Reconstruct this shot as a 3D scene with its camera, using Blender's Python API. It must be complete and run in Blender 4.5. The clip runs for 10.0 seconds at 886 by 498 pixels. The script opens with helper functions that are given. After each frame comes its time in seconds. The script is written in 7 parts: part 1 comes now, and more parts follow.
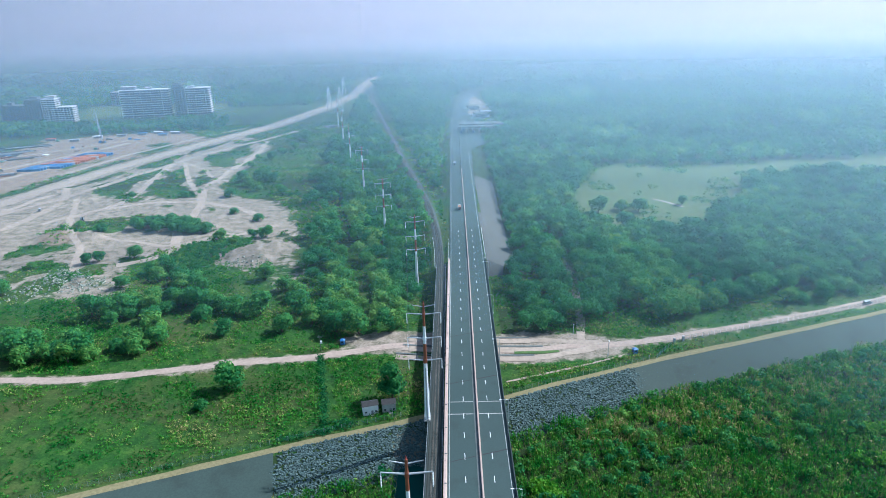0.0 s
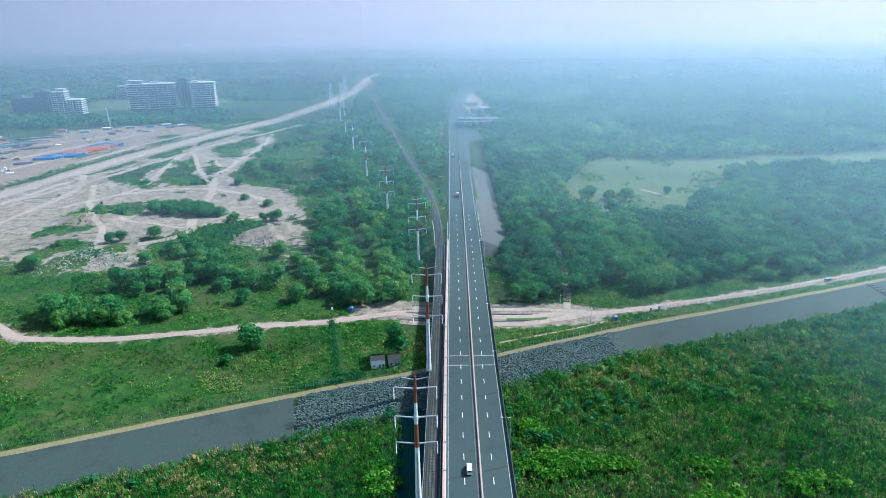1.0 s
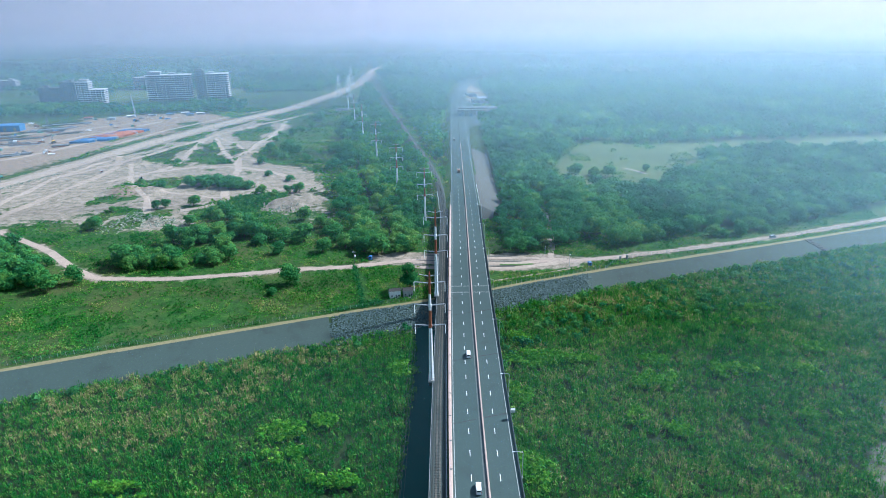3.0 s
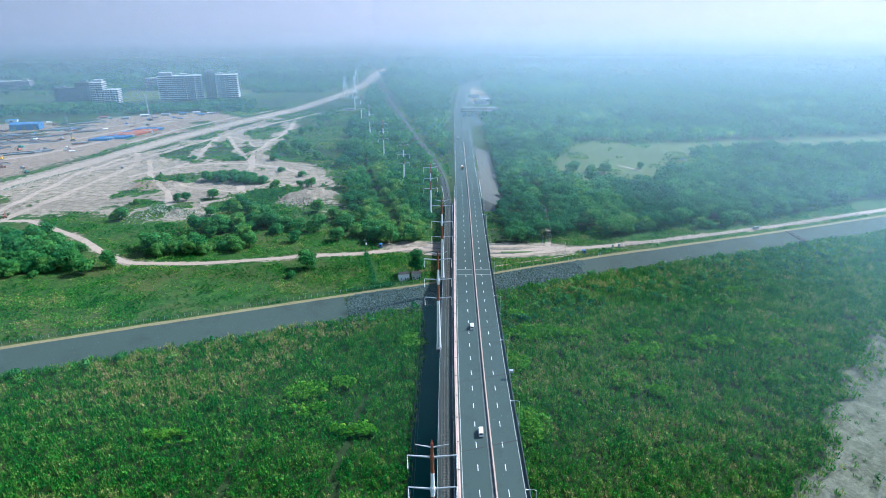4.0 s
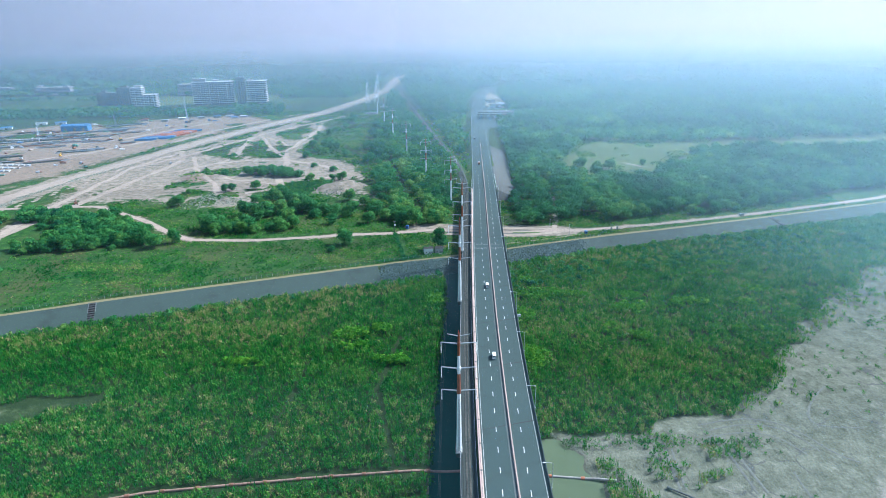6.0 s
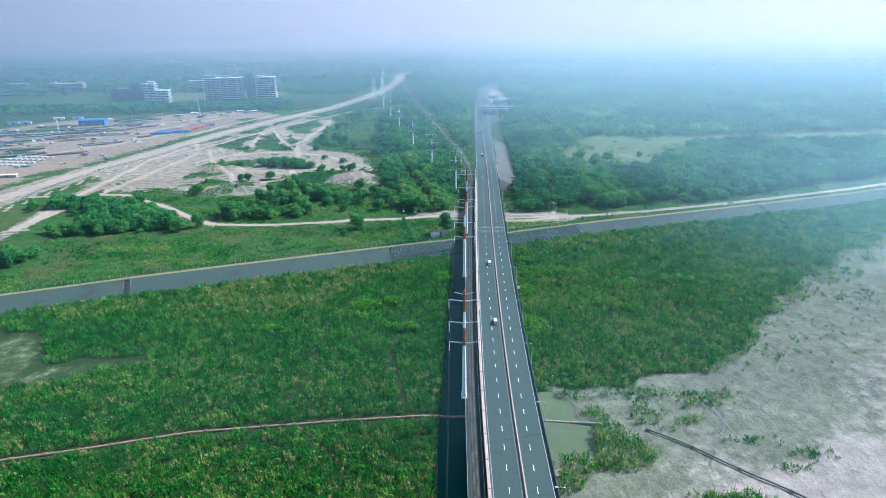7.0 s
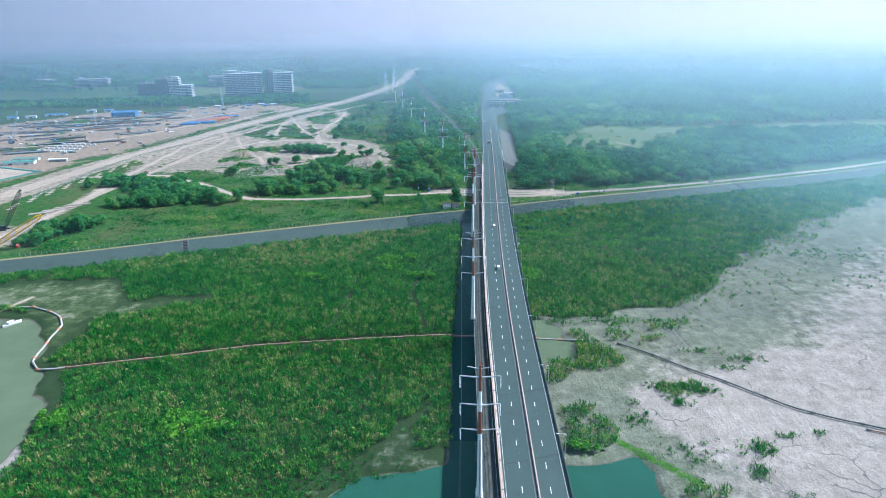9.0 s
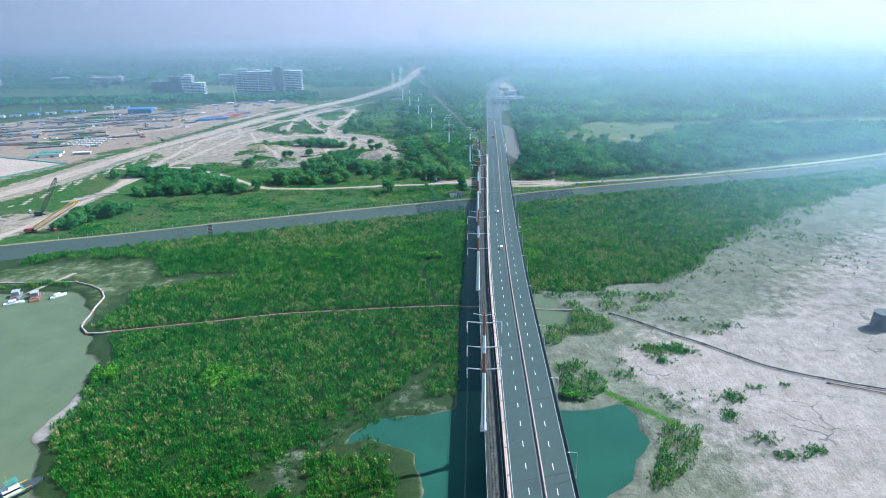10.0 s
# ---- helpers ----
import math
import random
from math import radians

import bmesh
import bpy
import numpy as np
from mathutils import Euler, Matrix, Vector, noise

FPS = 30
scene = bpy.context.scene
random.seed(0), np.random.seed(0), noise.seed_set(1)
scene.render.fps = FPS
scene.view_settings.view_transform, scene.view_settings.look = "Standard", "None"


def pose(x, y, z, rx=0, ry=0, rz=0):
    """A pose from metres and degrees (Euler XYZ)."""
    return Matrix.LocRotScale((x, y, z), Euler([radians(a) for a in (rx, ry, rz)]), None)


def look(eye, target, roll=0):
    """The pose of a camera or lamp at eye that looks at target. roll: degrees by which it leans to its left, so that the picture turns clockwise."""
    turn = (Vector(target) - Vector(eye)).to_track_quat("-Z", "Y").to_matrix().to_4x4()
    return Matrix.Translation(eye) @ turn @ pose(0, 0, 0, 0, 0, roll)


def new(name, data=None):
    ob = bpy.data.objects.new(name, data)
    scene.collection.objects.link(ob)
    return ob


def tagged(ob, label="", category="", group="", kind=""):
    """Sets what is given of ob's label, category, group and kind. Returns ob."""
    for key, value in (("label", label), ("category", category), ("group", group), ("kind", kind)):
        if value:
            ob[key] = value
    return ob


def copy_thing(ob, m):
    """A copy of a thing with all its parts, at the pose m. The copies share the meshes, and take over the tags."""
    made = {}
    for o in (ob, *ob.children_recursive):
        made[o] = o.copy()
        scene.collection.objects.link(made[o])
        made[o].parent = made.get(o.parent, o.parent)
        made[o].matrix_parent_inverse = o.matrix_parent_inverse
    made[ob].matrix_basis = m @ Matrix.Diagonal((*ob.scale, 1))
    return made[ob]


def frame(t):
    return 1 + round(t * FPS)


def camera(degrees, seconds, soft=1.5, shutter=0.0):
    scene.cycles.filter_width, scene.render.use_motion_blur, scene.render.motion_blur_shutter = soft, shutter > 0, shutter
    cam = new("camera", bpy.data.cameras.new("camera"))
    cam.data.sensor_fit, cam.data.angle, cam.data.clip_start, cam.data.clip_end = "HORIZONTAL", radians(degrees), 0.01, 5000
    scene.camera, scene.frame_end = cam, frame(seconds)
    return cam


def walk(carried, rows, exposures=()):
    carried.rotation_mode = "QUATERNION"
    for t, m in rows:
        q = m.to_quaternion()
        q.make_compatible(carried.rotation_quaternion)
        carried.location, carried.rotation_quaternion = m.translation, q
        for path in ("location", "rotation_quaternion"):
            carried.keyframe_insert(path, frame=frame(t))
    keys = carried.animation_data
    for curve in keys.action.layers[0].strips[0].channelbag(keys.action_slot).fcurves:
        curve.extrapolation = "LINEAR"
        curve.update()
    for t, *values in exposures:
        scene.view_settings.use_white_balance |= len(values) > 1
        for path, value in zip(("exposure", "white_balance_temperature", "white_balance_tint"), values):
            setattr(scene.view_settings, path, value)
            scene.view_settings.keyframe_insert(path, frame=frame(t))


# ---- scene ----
cam = camera(70.4, 10.0, soft=0.95)
PATH = [
    (0, (1.85, -5.201, 148.539), (1.836, -3.321, 147.855), -1.4),
    (0.5, (0.908, -22.148, 148.44), (0.902, -20.268, 147.758), -1.1),
    (1, (0.067, -39.452, 148.31), (0.064, -37.573, 147.623), -0.8),
    (1.5, (-0.59, -57.328, 148.218), (-0.591, -55.451, 147.526), -0.8),
    (2, (-1.184, -75.481, 148.231), (-1.185, -73.608, 147.532), -0.7),
    (2.5, (-1.864, -93.477, 148.461), (-1.866, -91.605, 147.758), -0.7),
    (3, (-2.762, -110.783, 148.972), (-2.765, -108.91, 148.271), -0.7),
    (4.3, (-5.736, -152.87, 151.852), (-5.745, -150.993, 151.163), -0.5),
    (4.5, (-6.125, -159.216, 152.013), (-6.132, -157.334, 151.336), -0.6),
    (5, (-6.925, -174.955, 152.47), (-6.972, -173.072, 151.796), -0.7),
    (5.5, (-7.528, -191.126, 152.848), (-7.581, -189.243, 152.176), -0.7),
    (7, (-8.784, -241.974, 154.191), (-8.851, -240.095, 153.51), -0.7),
    (7.5, (-9.157, -259.486, 154.357), (-9.228, -257.608, 153.674), -0.7),
    (8, (-9.504, -277.383, 154.452), (-9.578, -275.505, 153.768), -0.6),
    (8.5, (-9.793, -295.468, 154.507), (-9.874, -293.591, 153.821), -0.7),
    (9, (-10.006, -313.581, 154.552), (-10.094, -311.705, 153.865), -0.8),
    (9.5, (-10.222, -331.618, 154.607), (-10.318, -329.743, 153.917), -0.8),
    (10, (-10.467, -349.53, 154.662), (-10.569, -347.655, 153.974), -0.8),
]
walk(cam, [(t, look(eye, target, roll)) for t, eye, target, roll in PATH], exposures=[(0.0, 0.80, 5420, 7), (3.0, 0.84, 5420, 7), (7.0, 0.92, 5420, 7), (10.0, 0.92, 5420, 7)])

# ---- world, sun, exposure ----
SUN_AZ, SUN_EL = radians(66), radians(44)      # clockwise from +y, above the horizon
world = bpy.data.worlds.new("sky")
scene.world = world
world.use_nodes = True
wn = world.node_tree.nodes
sky = wn.new("ShaderNodeTexSky")
sky.sky_type, sky.sun_disc = 'NISHITA', False
sky.sun_elevation, sky.sun_rotation = SUN_EL, SUN_AZ
sky.air_density, sky.dust_density, sky.ozone_density = 1.3, 1.5, 0.2
world.node_tree.links.new(sky.outputs[0], wn["Background"].inputs[0])
wn["Background"].inputs[1].default_value = 0.105
sun = new("sun", bpy.data.lights.new("sun", 'SUN'))
sun.data.energy, sun.data.angle, sun.data.color = 5.0, radians(0.6), (1.0, 0.95, 0.88)
to_sun = Vector((math.sin(SUN_AZ) * math.cos(SUN_EL), math.cos(SUN_AZ) * math.cos(SUN_EL), math.sin(SUN_EL)))
sun.matrix_world = look(tuple(to_sun * 400), (0, 0, 0))

# ---- small tools ----
rng = np.random.default_rng(7)


def interp(x, pairs):
    a = np.array(pairs, float)
    return np.interp(x, a[:, 0], a[:, 1])


def smooth_interp(x, pairs, w=25.0):
    return sum(interp(np.asarray(x, float) + o * w, pairs) for o in (-1, -0.5, 0, 0.5, 1)) / 5


def step(x):
    x = np.clip(x, 0, 1)
    return x * x * (3 - 2 * x)


LATTICE = rng.random((256, 256))


def vnoise(x, y, size):
    u, v = np.asarray(x, float) / size + 91.3, np.asarray(y, float) / size + 57.7
    i, j = np.floor(u).astype(int), np.floor(v).astype(int)
    f, g = step(u - i), step(v - j)
    L = lambda a, b: LATTICE[a % 256, b % 256]
    return (L(i, j) * (1 - f) + L(i + 1, j) * f) * (1 - g) + (L(i, j + 1) * (1 - f) + L(i + 1, j + 1) * f) * g


def fbm(x, y, size):
    return (vnoise(x, y, size) * 4 + vnoise(x, y, size / 2.1) * 2 + vnoise(x, y, size / 4.3)) / 7


def seg_dist(x, y, pts):
    """Distance from points to a line of points."""
    best = np.full(np.shape(x), 1e9)
    for (ax, ay), (bx, by) in zip(pts[:-1], pts[1:]):
        dx, dy = bx - ax, by - ay
        t = np.clip(((x - ax) * dx + (y - ay) * dy) / (dx * dx + dy * dy + 1e-9), 0, 1)
        best = np.minimum(best, np.hypot(x - ax - t * dx, y - ay - t * dy))
    return best


def inside(x, y, pts):
    """Signed distance to a closed outline, positive inside."""
    n, odd = len(pts), np.zeros(np.shape(x), bool)
    for k in range(n):
        (ax, ay), (bx, by) = pts[k], pts[(k + 1) % n]
        cross = ((ay > y) != (by > y)) & (x < (bx - ax) * (y - ay) / ((by - ay) or 1e-9) + ax)
        odd ^= cross
    d = seg_dist(x, y, list(pts) + [pts[0]])
    return np.where(odd, d, -d)


class Geo:
    """Collects plain solids into one mesh."""

    def __init__(self):
        self.v, self.f = [], []

    def add(self, verts, faces):
        n = len(self.v)
        self.v += [tuple(map(float, p)) for p in verts]
        self.f += [tuple(i + n for i in f) for f in faces]
        return self

    def box(self, x, y, z, sx, sy, sz, rz=0.0, top=1.0):
        """A box on its base centre (x, y, z); top narrows its upper face."""
        c, s = math.cos(radians(rz)), math.sin(radians(rz))
        vs = []
        for k, w in ((0, 1.0), (1, top)):
            for a, b in ((-1, -1), (1, -1), (1, 1), (-1, 1)):
                px, py = a * sx / 2 * w, b * sy / 2 * w
                vs.append((x + px * c - py * s, y + px * s + py * c, z + k * sz))
        return self.add(vs, [(3, 2, 1, 0), (4, 5, 6, 7), (0, 1, 5, 4), (1, 2, 6, 5), (2, 3, 7, 6), (3, 0, 4, 7)])

    def rod(self, a, b, r0, r1=None, n=8):
        a, b = Vector(a), Vector(b)
        r1 = r0 if r1 is None else r1
        q = (b - a).to_track_quat("Z", "Y")
        vs = []
        for p, r in ((a, r0), (b, r1)):
            for k in range(n):
                w = 2 * math.pi * k / n
                vs.append(p + q @ Vector((math.cos(w) * r, math.sin(w) * r, 0)))
        fs = [(k, (k + 1) % n, n + (k + 1) % n, n + k) for k in range(n)]
        return self.add(vs, fs + [tuple(range(n - 1, -1, -1)), tuple(range(n, 2 * n))])

    def tube(self, pts, r, n=6):
        """One bent rod through the points."""
        pts = [Vector(p) for p in pts]
        vs, fs = [], []
        for i, p in enumerate(pts):
            d = (pts[min(i + 1, len(pts) - 1)] - pts[max(i - 1, 0)]).normalized()
            q = d.to_track_quat("Z", "Y")
            vs += [p + q @ Vector((math.cos(2 * math.pi * k / n) * r, math.sin(2 * math.pi * k / n) * r, 0)) for k in range(n)]
        for i in range(len(pts) - 1):
            fs += [(i * n + k, i * n + (k + 1) % n, (i + 1) * n + (k + 1) % n, (i + 1) * n + k) for k in range(n)]
        return self.add(vs, fs + [tuple(range(n - 1, -1, -1)), tuple(range(len(vs) - n, len(vs)))])

    def sweep(self, path, profile, closed=True):
        """path: rows of (x, y, z, right_x, right_y); profile: (across, up)."""
        m = len(profile)
        vs = [(x + rx * a, y + ry * a, z + h) for x, y, z, rx, ry in path for a, h in profile]
        fs = []
        for i in range(len(path) - 1):
            for k in range(m if closed else m - 1):
                q = (k + 1) % m
                fs.append((i * m + k, i * m + q, (i + 1) * m + q, (i + 1) * m + k))
        if closed:
            fs += [tuple(range(m)), tuple(range((len(path) - 1) * m + m - 1, (len(path) - 1) * m - 1, -1))]
        return self.add(vs, fs)

    def mesh(self, name, material):
        me = bpy.data.meshes.new(name)
        me.from_pydata(self.v, [], self.f)
        me.materials.append(material)
        bm = bmesh.new()
        bm.from_mesh(me)
        bmesh.ops.recalc_face_normals(bm, faces=bm.faces)
        bm.to_mesh(me)
        bm.free()
        return me


def part(name, geo, material, parent=None, label="", kind="", at=None):
    """One mesh object, under a thing where one is given."""
    me = geo if isinstance(geo, bpy.types.Mesh) else geo.mesh(name, material)
    ob = new(name, me)
    if parent is not None:
        ob.parent = parent
    if at is not None:
        ob.matrix_basis = at
    return tagged(ob, label, kind=kind)


def thing(name, at, label, category, group="", kind=""):
    ob = new(name)
    ob.empty_display_size = 0.5
    ob.matrix_basis = at
    return tagged(ob, label, category, group, kind)


def tri_mesh(name, tris, material, tone=None):
    """tris: (n, 3, 3); tone: one value a triangle."""
    n = len(tris)
    me = bpy.data.meshes.new(name)
    me.vertices.add(n * 3)
    me.vertices.foreach_set("co", np.ascontiguousarray(tris, np.float32).ravel())
    me.loops.add(n * 3)
    me.loops.foreach_set("vertex_index", np.arange(n * 3, dtype=np.int32))
    me.polygons.add(n)
    me.polygons.foreach_set("loop_start", np.arange(0, n * 3, 3, dtype=np.int32))
    if tone is not None:
        at = me.attributes.new("tone", 'FLOAT', 'POINT')
        at.data.foreach_set("value", np.repeat(np.asarray(tone, np.float32), 3))
    me.materials.append(material)
    me.update()
    me.validate()
    return me


# ---- materials ----
def node_mat(name):
    m = bpy.data.materials.new(name)
    m.use_nodes = True
    nt = m.node_tree
    return m, nt, nt.nodes["Principled BSDF"]


def nnode(nt, kind, **inputs):
    n = nt.nodes.new(kind)
    for k, v in inputs.items():
        n.inputs[k.replace("_", " ")].default_value = v
    return n


def noise_tex(nt, coord, scale, detail=4.0, rough=0.6):
    n = nt.nodes.new("ShaderNodeTexNoise")
    n.inputs["Scale"].default_value = scale
    n.inputs["Detail"].default_value = detail
    n.inputs["Roughness"].default_value = rough
    nt.links.new(coord, n.inputs["Vector"])
    return n.outputs[0]


def math_node(nt, op, a, b):
    n = nt.nodes.new("ShaderNodeMath")
    n.operation = op
    for k, v in ((0, a), (1, b)):
        if isinstance(v, (int, float)):
            n.inputs[k].default_value = v
        else:
            nt.links.new(v, n.inputs[k])
    return n.outputs[0]


def ramp(nt, fac, stops):
    n = nt.nodes.new("ShaderNodeValToRGB")
    e = n.color_ramp.elements
    while len(e) < len(stops):
        e.new(0.5)
    for el, (p, c) in zip(e, stops):
        el.position, el.color = p, (*c, 1.0)
    nt.links.new(fac, n.inputs[0])
    return n.outputs[0]


def mix(nt, fac, a, b, blend='MIX'):
    n = nt.nodes.new("ShaderNodeMix")
    n.data_type, n.blend_type = 'RGBA', blend
    for sock, v in ((n.inputs[0], fac), (n.inputs[6], a), (n.inputs[7], b)):
        if isinstance(v, (int, float)):
            sock.default_value = v
        elif isinstance(v, tuple):
            sock.default_value = (*v, 1.0)
        else:
            nt.links.new(v, sock)
    return n.outputs[2]


def band(nt, value, lo, hi):
    n = nt.nodes.new("ShaderNodeMapRange")
    n.inputs["From Min"].default_value, n.inputs["From Max"].default_value = lo, hi
    n.interpolation_type = 'SMOOTHSTEP'
    nt.links.new(value, n.inputs["Value"])
    return n.outputs[0]


def position(nt):
    return nt.nodes.new("ShaderNodeNewGeometry").outputs["Position"]


def attr(nt, name):
    n = nt.nodes.new("ShaderNodeAttribute")
    n.attribute_name = name
    return n.outputs["Fac"]


def bump(nt, bsdf, height, strength, distance):
    n = nt.nodes.new("ShaderNodeBump")
    n.inputs["Strength"].default_value, n.inputs["Distance"].default_value = strength, distance
    nt.links.new(height, n.inputs["Height"])
    nt.links.new(n.outputs[0], bsdf.inputs["Normal"])


def surface(name, c1, c2, size=1.0, rough=0.7, metal=0.0, relief=0.02, stain=0.25, stain_size=9.0):
    """A plain built surface with grain, larger stains and relief; sizes in metres."""
    m, nt, b = node_mat(name)
    p = position(nt)
    grain = noise_tex(nt, p, 1.0 / size, 5.0)
    big = noise_tex(nt, p, 1.0 / stain_size, 4.0)
    col = ramp(nt, grain, [(0.3, c1), (0.7, c2)])
    dirty = tuple(0.55 * a * f for a, f in zip(c1, (1.0, 0.95, 0.85)))
    col = mix(nt, math_node(nt, 'MULTIPLY', band(nt, big, 0.5, 0.72), stain), col, dirty)
    rnd = nt.nodes.new("ShaderNodeObjectInfo").outputs["Random"]
    col = mix(nt, 1.0, col, ramp(nt, rnd, [(0.0, (0.86, 0.86, 0.86)), (1.0, (1.0, 1.0, 1.0))]), 'MULTIPLY')
    nt.links.new(col, b.inputs["Base Color"])
    b.inputs["Roughness"].default_value, b.inputs["Metallic"].default_value = rough, metal
    bump(nt, b, grain, 0.5, relief)
    return m


def foliage(name, stops, rough=0.6, glow=0.25, spread=0.38):
    """Leaves: colour from the tone of the plant, spread leaf by leaf, some light passing through."""
    m, nt, b = node_mat(name)
    geo = nt.nodes.new("ShaderNodeNewGeometry")
    p = geo.outputs["Position"]
    big = noise_tex(nt, p, 1 / 14.0, 3.0)
    t = math_node(nt, 'ADD', attr(nt, "tone"), math_node(nt, 'MULTIPLY', math_node(nt, 'SUBTRACT', geo.outputs["Random Per Island"], 0.5), spread))
    t = math_node(nt, 'ADD', t, math_node(nt, 'MULTIPLY', math_node(nt, 'SUBTRACT', big, 0.5), 0.5))
    col = ramp(nt, t, stops)
    nt.links.new(col, b.inputs["Base Color"])
    b.inputs["Roughness"].default_value = rough
    b.inputs["Specular IOR Level"].default_value = 0.08
    tr = nt.nodes.new("ShaderNodeBsdfTranslucent")
    nt.links.new(col, tr.inputs[0])
    ms = nt.nodes.new("ShaderNodeMixShader")
    ms.inputs[0].default_value = glow
    nt.links.new(b.outputs[0], ms.inputs[1])
    nt.links.new(tr.outputs[0], ms.inputs[2])
    nt.links.new(ms.outputs[0], nt.nodes["Material Output"].inputs[0])
    return m


M_ASPHALT = surface("asphalt", (0.016, 0.040, 0.038), (0.027, 0.056, 0.052), 0.5, 0.75, relief=0.004, stain=0.35, stain_size=6.0)
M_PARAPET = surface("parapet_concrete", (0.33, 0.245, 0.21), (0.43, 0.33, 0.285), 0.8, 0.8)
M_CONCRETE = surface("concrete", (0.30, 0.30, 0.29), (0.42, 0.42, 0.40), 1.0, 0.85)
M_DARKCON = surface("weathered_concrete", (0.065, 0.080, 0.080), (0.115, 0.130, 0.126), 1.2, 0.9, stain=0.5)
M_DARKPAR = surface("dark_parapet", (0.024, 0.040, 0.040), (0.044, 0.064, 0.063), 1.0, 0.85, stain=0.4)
M_LINE = surface("worn_road_paint", (0.22, 0.25, 0.25), (0.42, 0.44, 0.43), 0.5, 0.7, relief=0.002)
M_VERGE = surface("dry_verge", (0.13, 0.115, 0.05), (0.23, 0.20, 0.10), 1.2, 0.95, relief=0.08)
M_BALLAST = surface("ballast", (0.020, 0.028, 0.025), (0.048, 0.056, 0.050), 0.25, 0.95, relief=0.05)
M_RAIL = surface("rail_steel", (0.11, 0.10, 0.08), (0.19, 0.17, 0.14), 0.4, 0.6, 0.2)
M_WHITELINE = surface("road_paint", (0.60, 0.61, 0.60), (0.72, 0.73, 0.72), 0.3, 0.6, relief=0.002)
M_JOINT = surface("joint_rubber", (0.015, 0.015, 0.016), (0.03, 0.03, 0.03), 0.3, 0.8)
M_GALV = surface("galvanised_steel", (0.42, 0.45, 0.47), (0.55, 0.58, 0.60), 0.8, 0.45, 0.5, relief=0.003)
M_POLEWHITE = surface("white_pole_paint", (0.66, 0.72, 0.76), (0.80, 0.82, 0.83), 1.5, 0.5, relief=0.004, stain=0.3)
M_POLERED = surface("red_pole_paint", (0.17, 0.050, 0.022), (0.25, 0.078, 0.035), 1.5, 0.55, relief=0.004, stain=0.3)
M_CABLE = surface("cable", (0.02, 0.03, 0.03), (0.05, 0.06, 0.06), 0.5, 0.6)
M_REVET = surface("revetment_blocks", (0.018, 0.037, 0.032), (0.032, 0.054, 0.045), 0.7, 0.9, stain=0.5, stain_size=14.0)
M_DIRT = surface("dirt_road", (0.27, 0.21, 0.168), (0.40, 0.315, 0.262), 1.5, 0.95, relief=0.05, stain=0.4, stain_size=6.0)
M_SAND = surface("pale_sand", (0.235, 0.190, 0.148), (0.36, 0.295, 0.238), 3.0, 0.95, relief=0.1, stain=0.3, stain_size=12.0)
M_RUT = surface("wet_rut", (0.085, 0.095, 0.085), (0.15, 0.155, 0.135), 1.5, 0.9, relief=0.05, stain=0.4, stain_size=3.0)
M_ISLE = surface("worn_grass", (0.030, 0.080, 0.016), (0.075, 0.125, 0.030), 1.2, 0.95, relief=0.08)
M_BARK = surface("bark", (0.07, 0.05, 0.035), (0.14, 0.11, 0.08), 0.3, 0.9)
M_WHITE = surface("white_paint", (0.68, 0.69, 0.70), (0.80, 0.80, 0.80), 2.0, 0.5, stain=0.3)
M_GREYWALL = surface("grey_render", (0.24, 0.25, 0.27), (0.34, 0.35, 0.36), 3.0, 0.85, stain=0.4)
M_DARKWALL = surface("raw_concrete_wall", (0.13, 0.14, 0.16), (0.21, 0.22, 0.24), 3.0, 0.9, stain=0.5)
M_BLUE = surface("blue_sheet", (0.03, 0.13, 0.33), (0.05, 0.19, 0.42), 2.0, 0.5)
M_TEAL = surface("green_sheet", (0.05, 0.17, 0.14), (0.08, 0.23, 0.19), 2.0, 0.6)
M_ORANGE = surface("orange_sheet", (0.42, 0.12, 0.05), (0.52, 0.18, 0.09), 2.0, 0.6)
M_YELLOW = surface("yellow_machine_paint", (0.70, 0.38, 0.01), (0.80, 0.46, 0.02), 1.0, 0.5)
M_RUST = surface("rusty_steel", (0.17, 0.075, 0.045), (0.30, 0.15, 0.10), 0.8, 0.75, 0.2)
M_BLACK = surface("black_rubber", (0.012, 0.012, 0.013), (0.03, 0.03, 0.03), 0.4, 0.8)
M_TIN = surface("tin_roof", (0.28, 0.32, 0.36), (0.42, 0.46, 0.50), 1.5, 0.5, 0.3)
M_RED = surface("red_paint", (0.36, 0.05, 0.04), (0.46, 0.08, 0.05), 1.0, 0.5)

glass_m, gnt, gb = node_mat("dark_glass")
gb.inputs["Base Color"].default_value = (0.02, 0.03, 0.035, 1)
gb.inputs["Roughness"].default_value = 0.08
M_GLASS = glass_m

M_LEAF = foliage("broad_leaves", [(0.0, (0.010, 0.072, 0.034)), (0.45, (0.025, 0.150, 0.046)), (0.75, (0.070, 0.230, 0.048)), (1.0, (0.16, 0.29, 0.055))], 0.55, 0.4, 0.34)
M_REED = foliage("reed_blades", [(0.0, (0.006, 0.088, 0.012)), (0.35, (0.022, 0.160, 0.018)), (0.62, (0.072, 0.235, 0.022)), (0.82, (0.175, 0.27, 0.055)), (1.0, (0.32, 0.26, 0.12))], 0.6, 0.3, 0.5)
M_LIME = foliage("creeper_leaves", [(0.0, (0.020, 0.14, 0.010)), (0.5, (0.070, 0.24, 0.014)), (1.0, (0.17, 0.33, 0.03))], 0.6, 0.35)

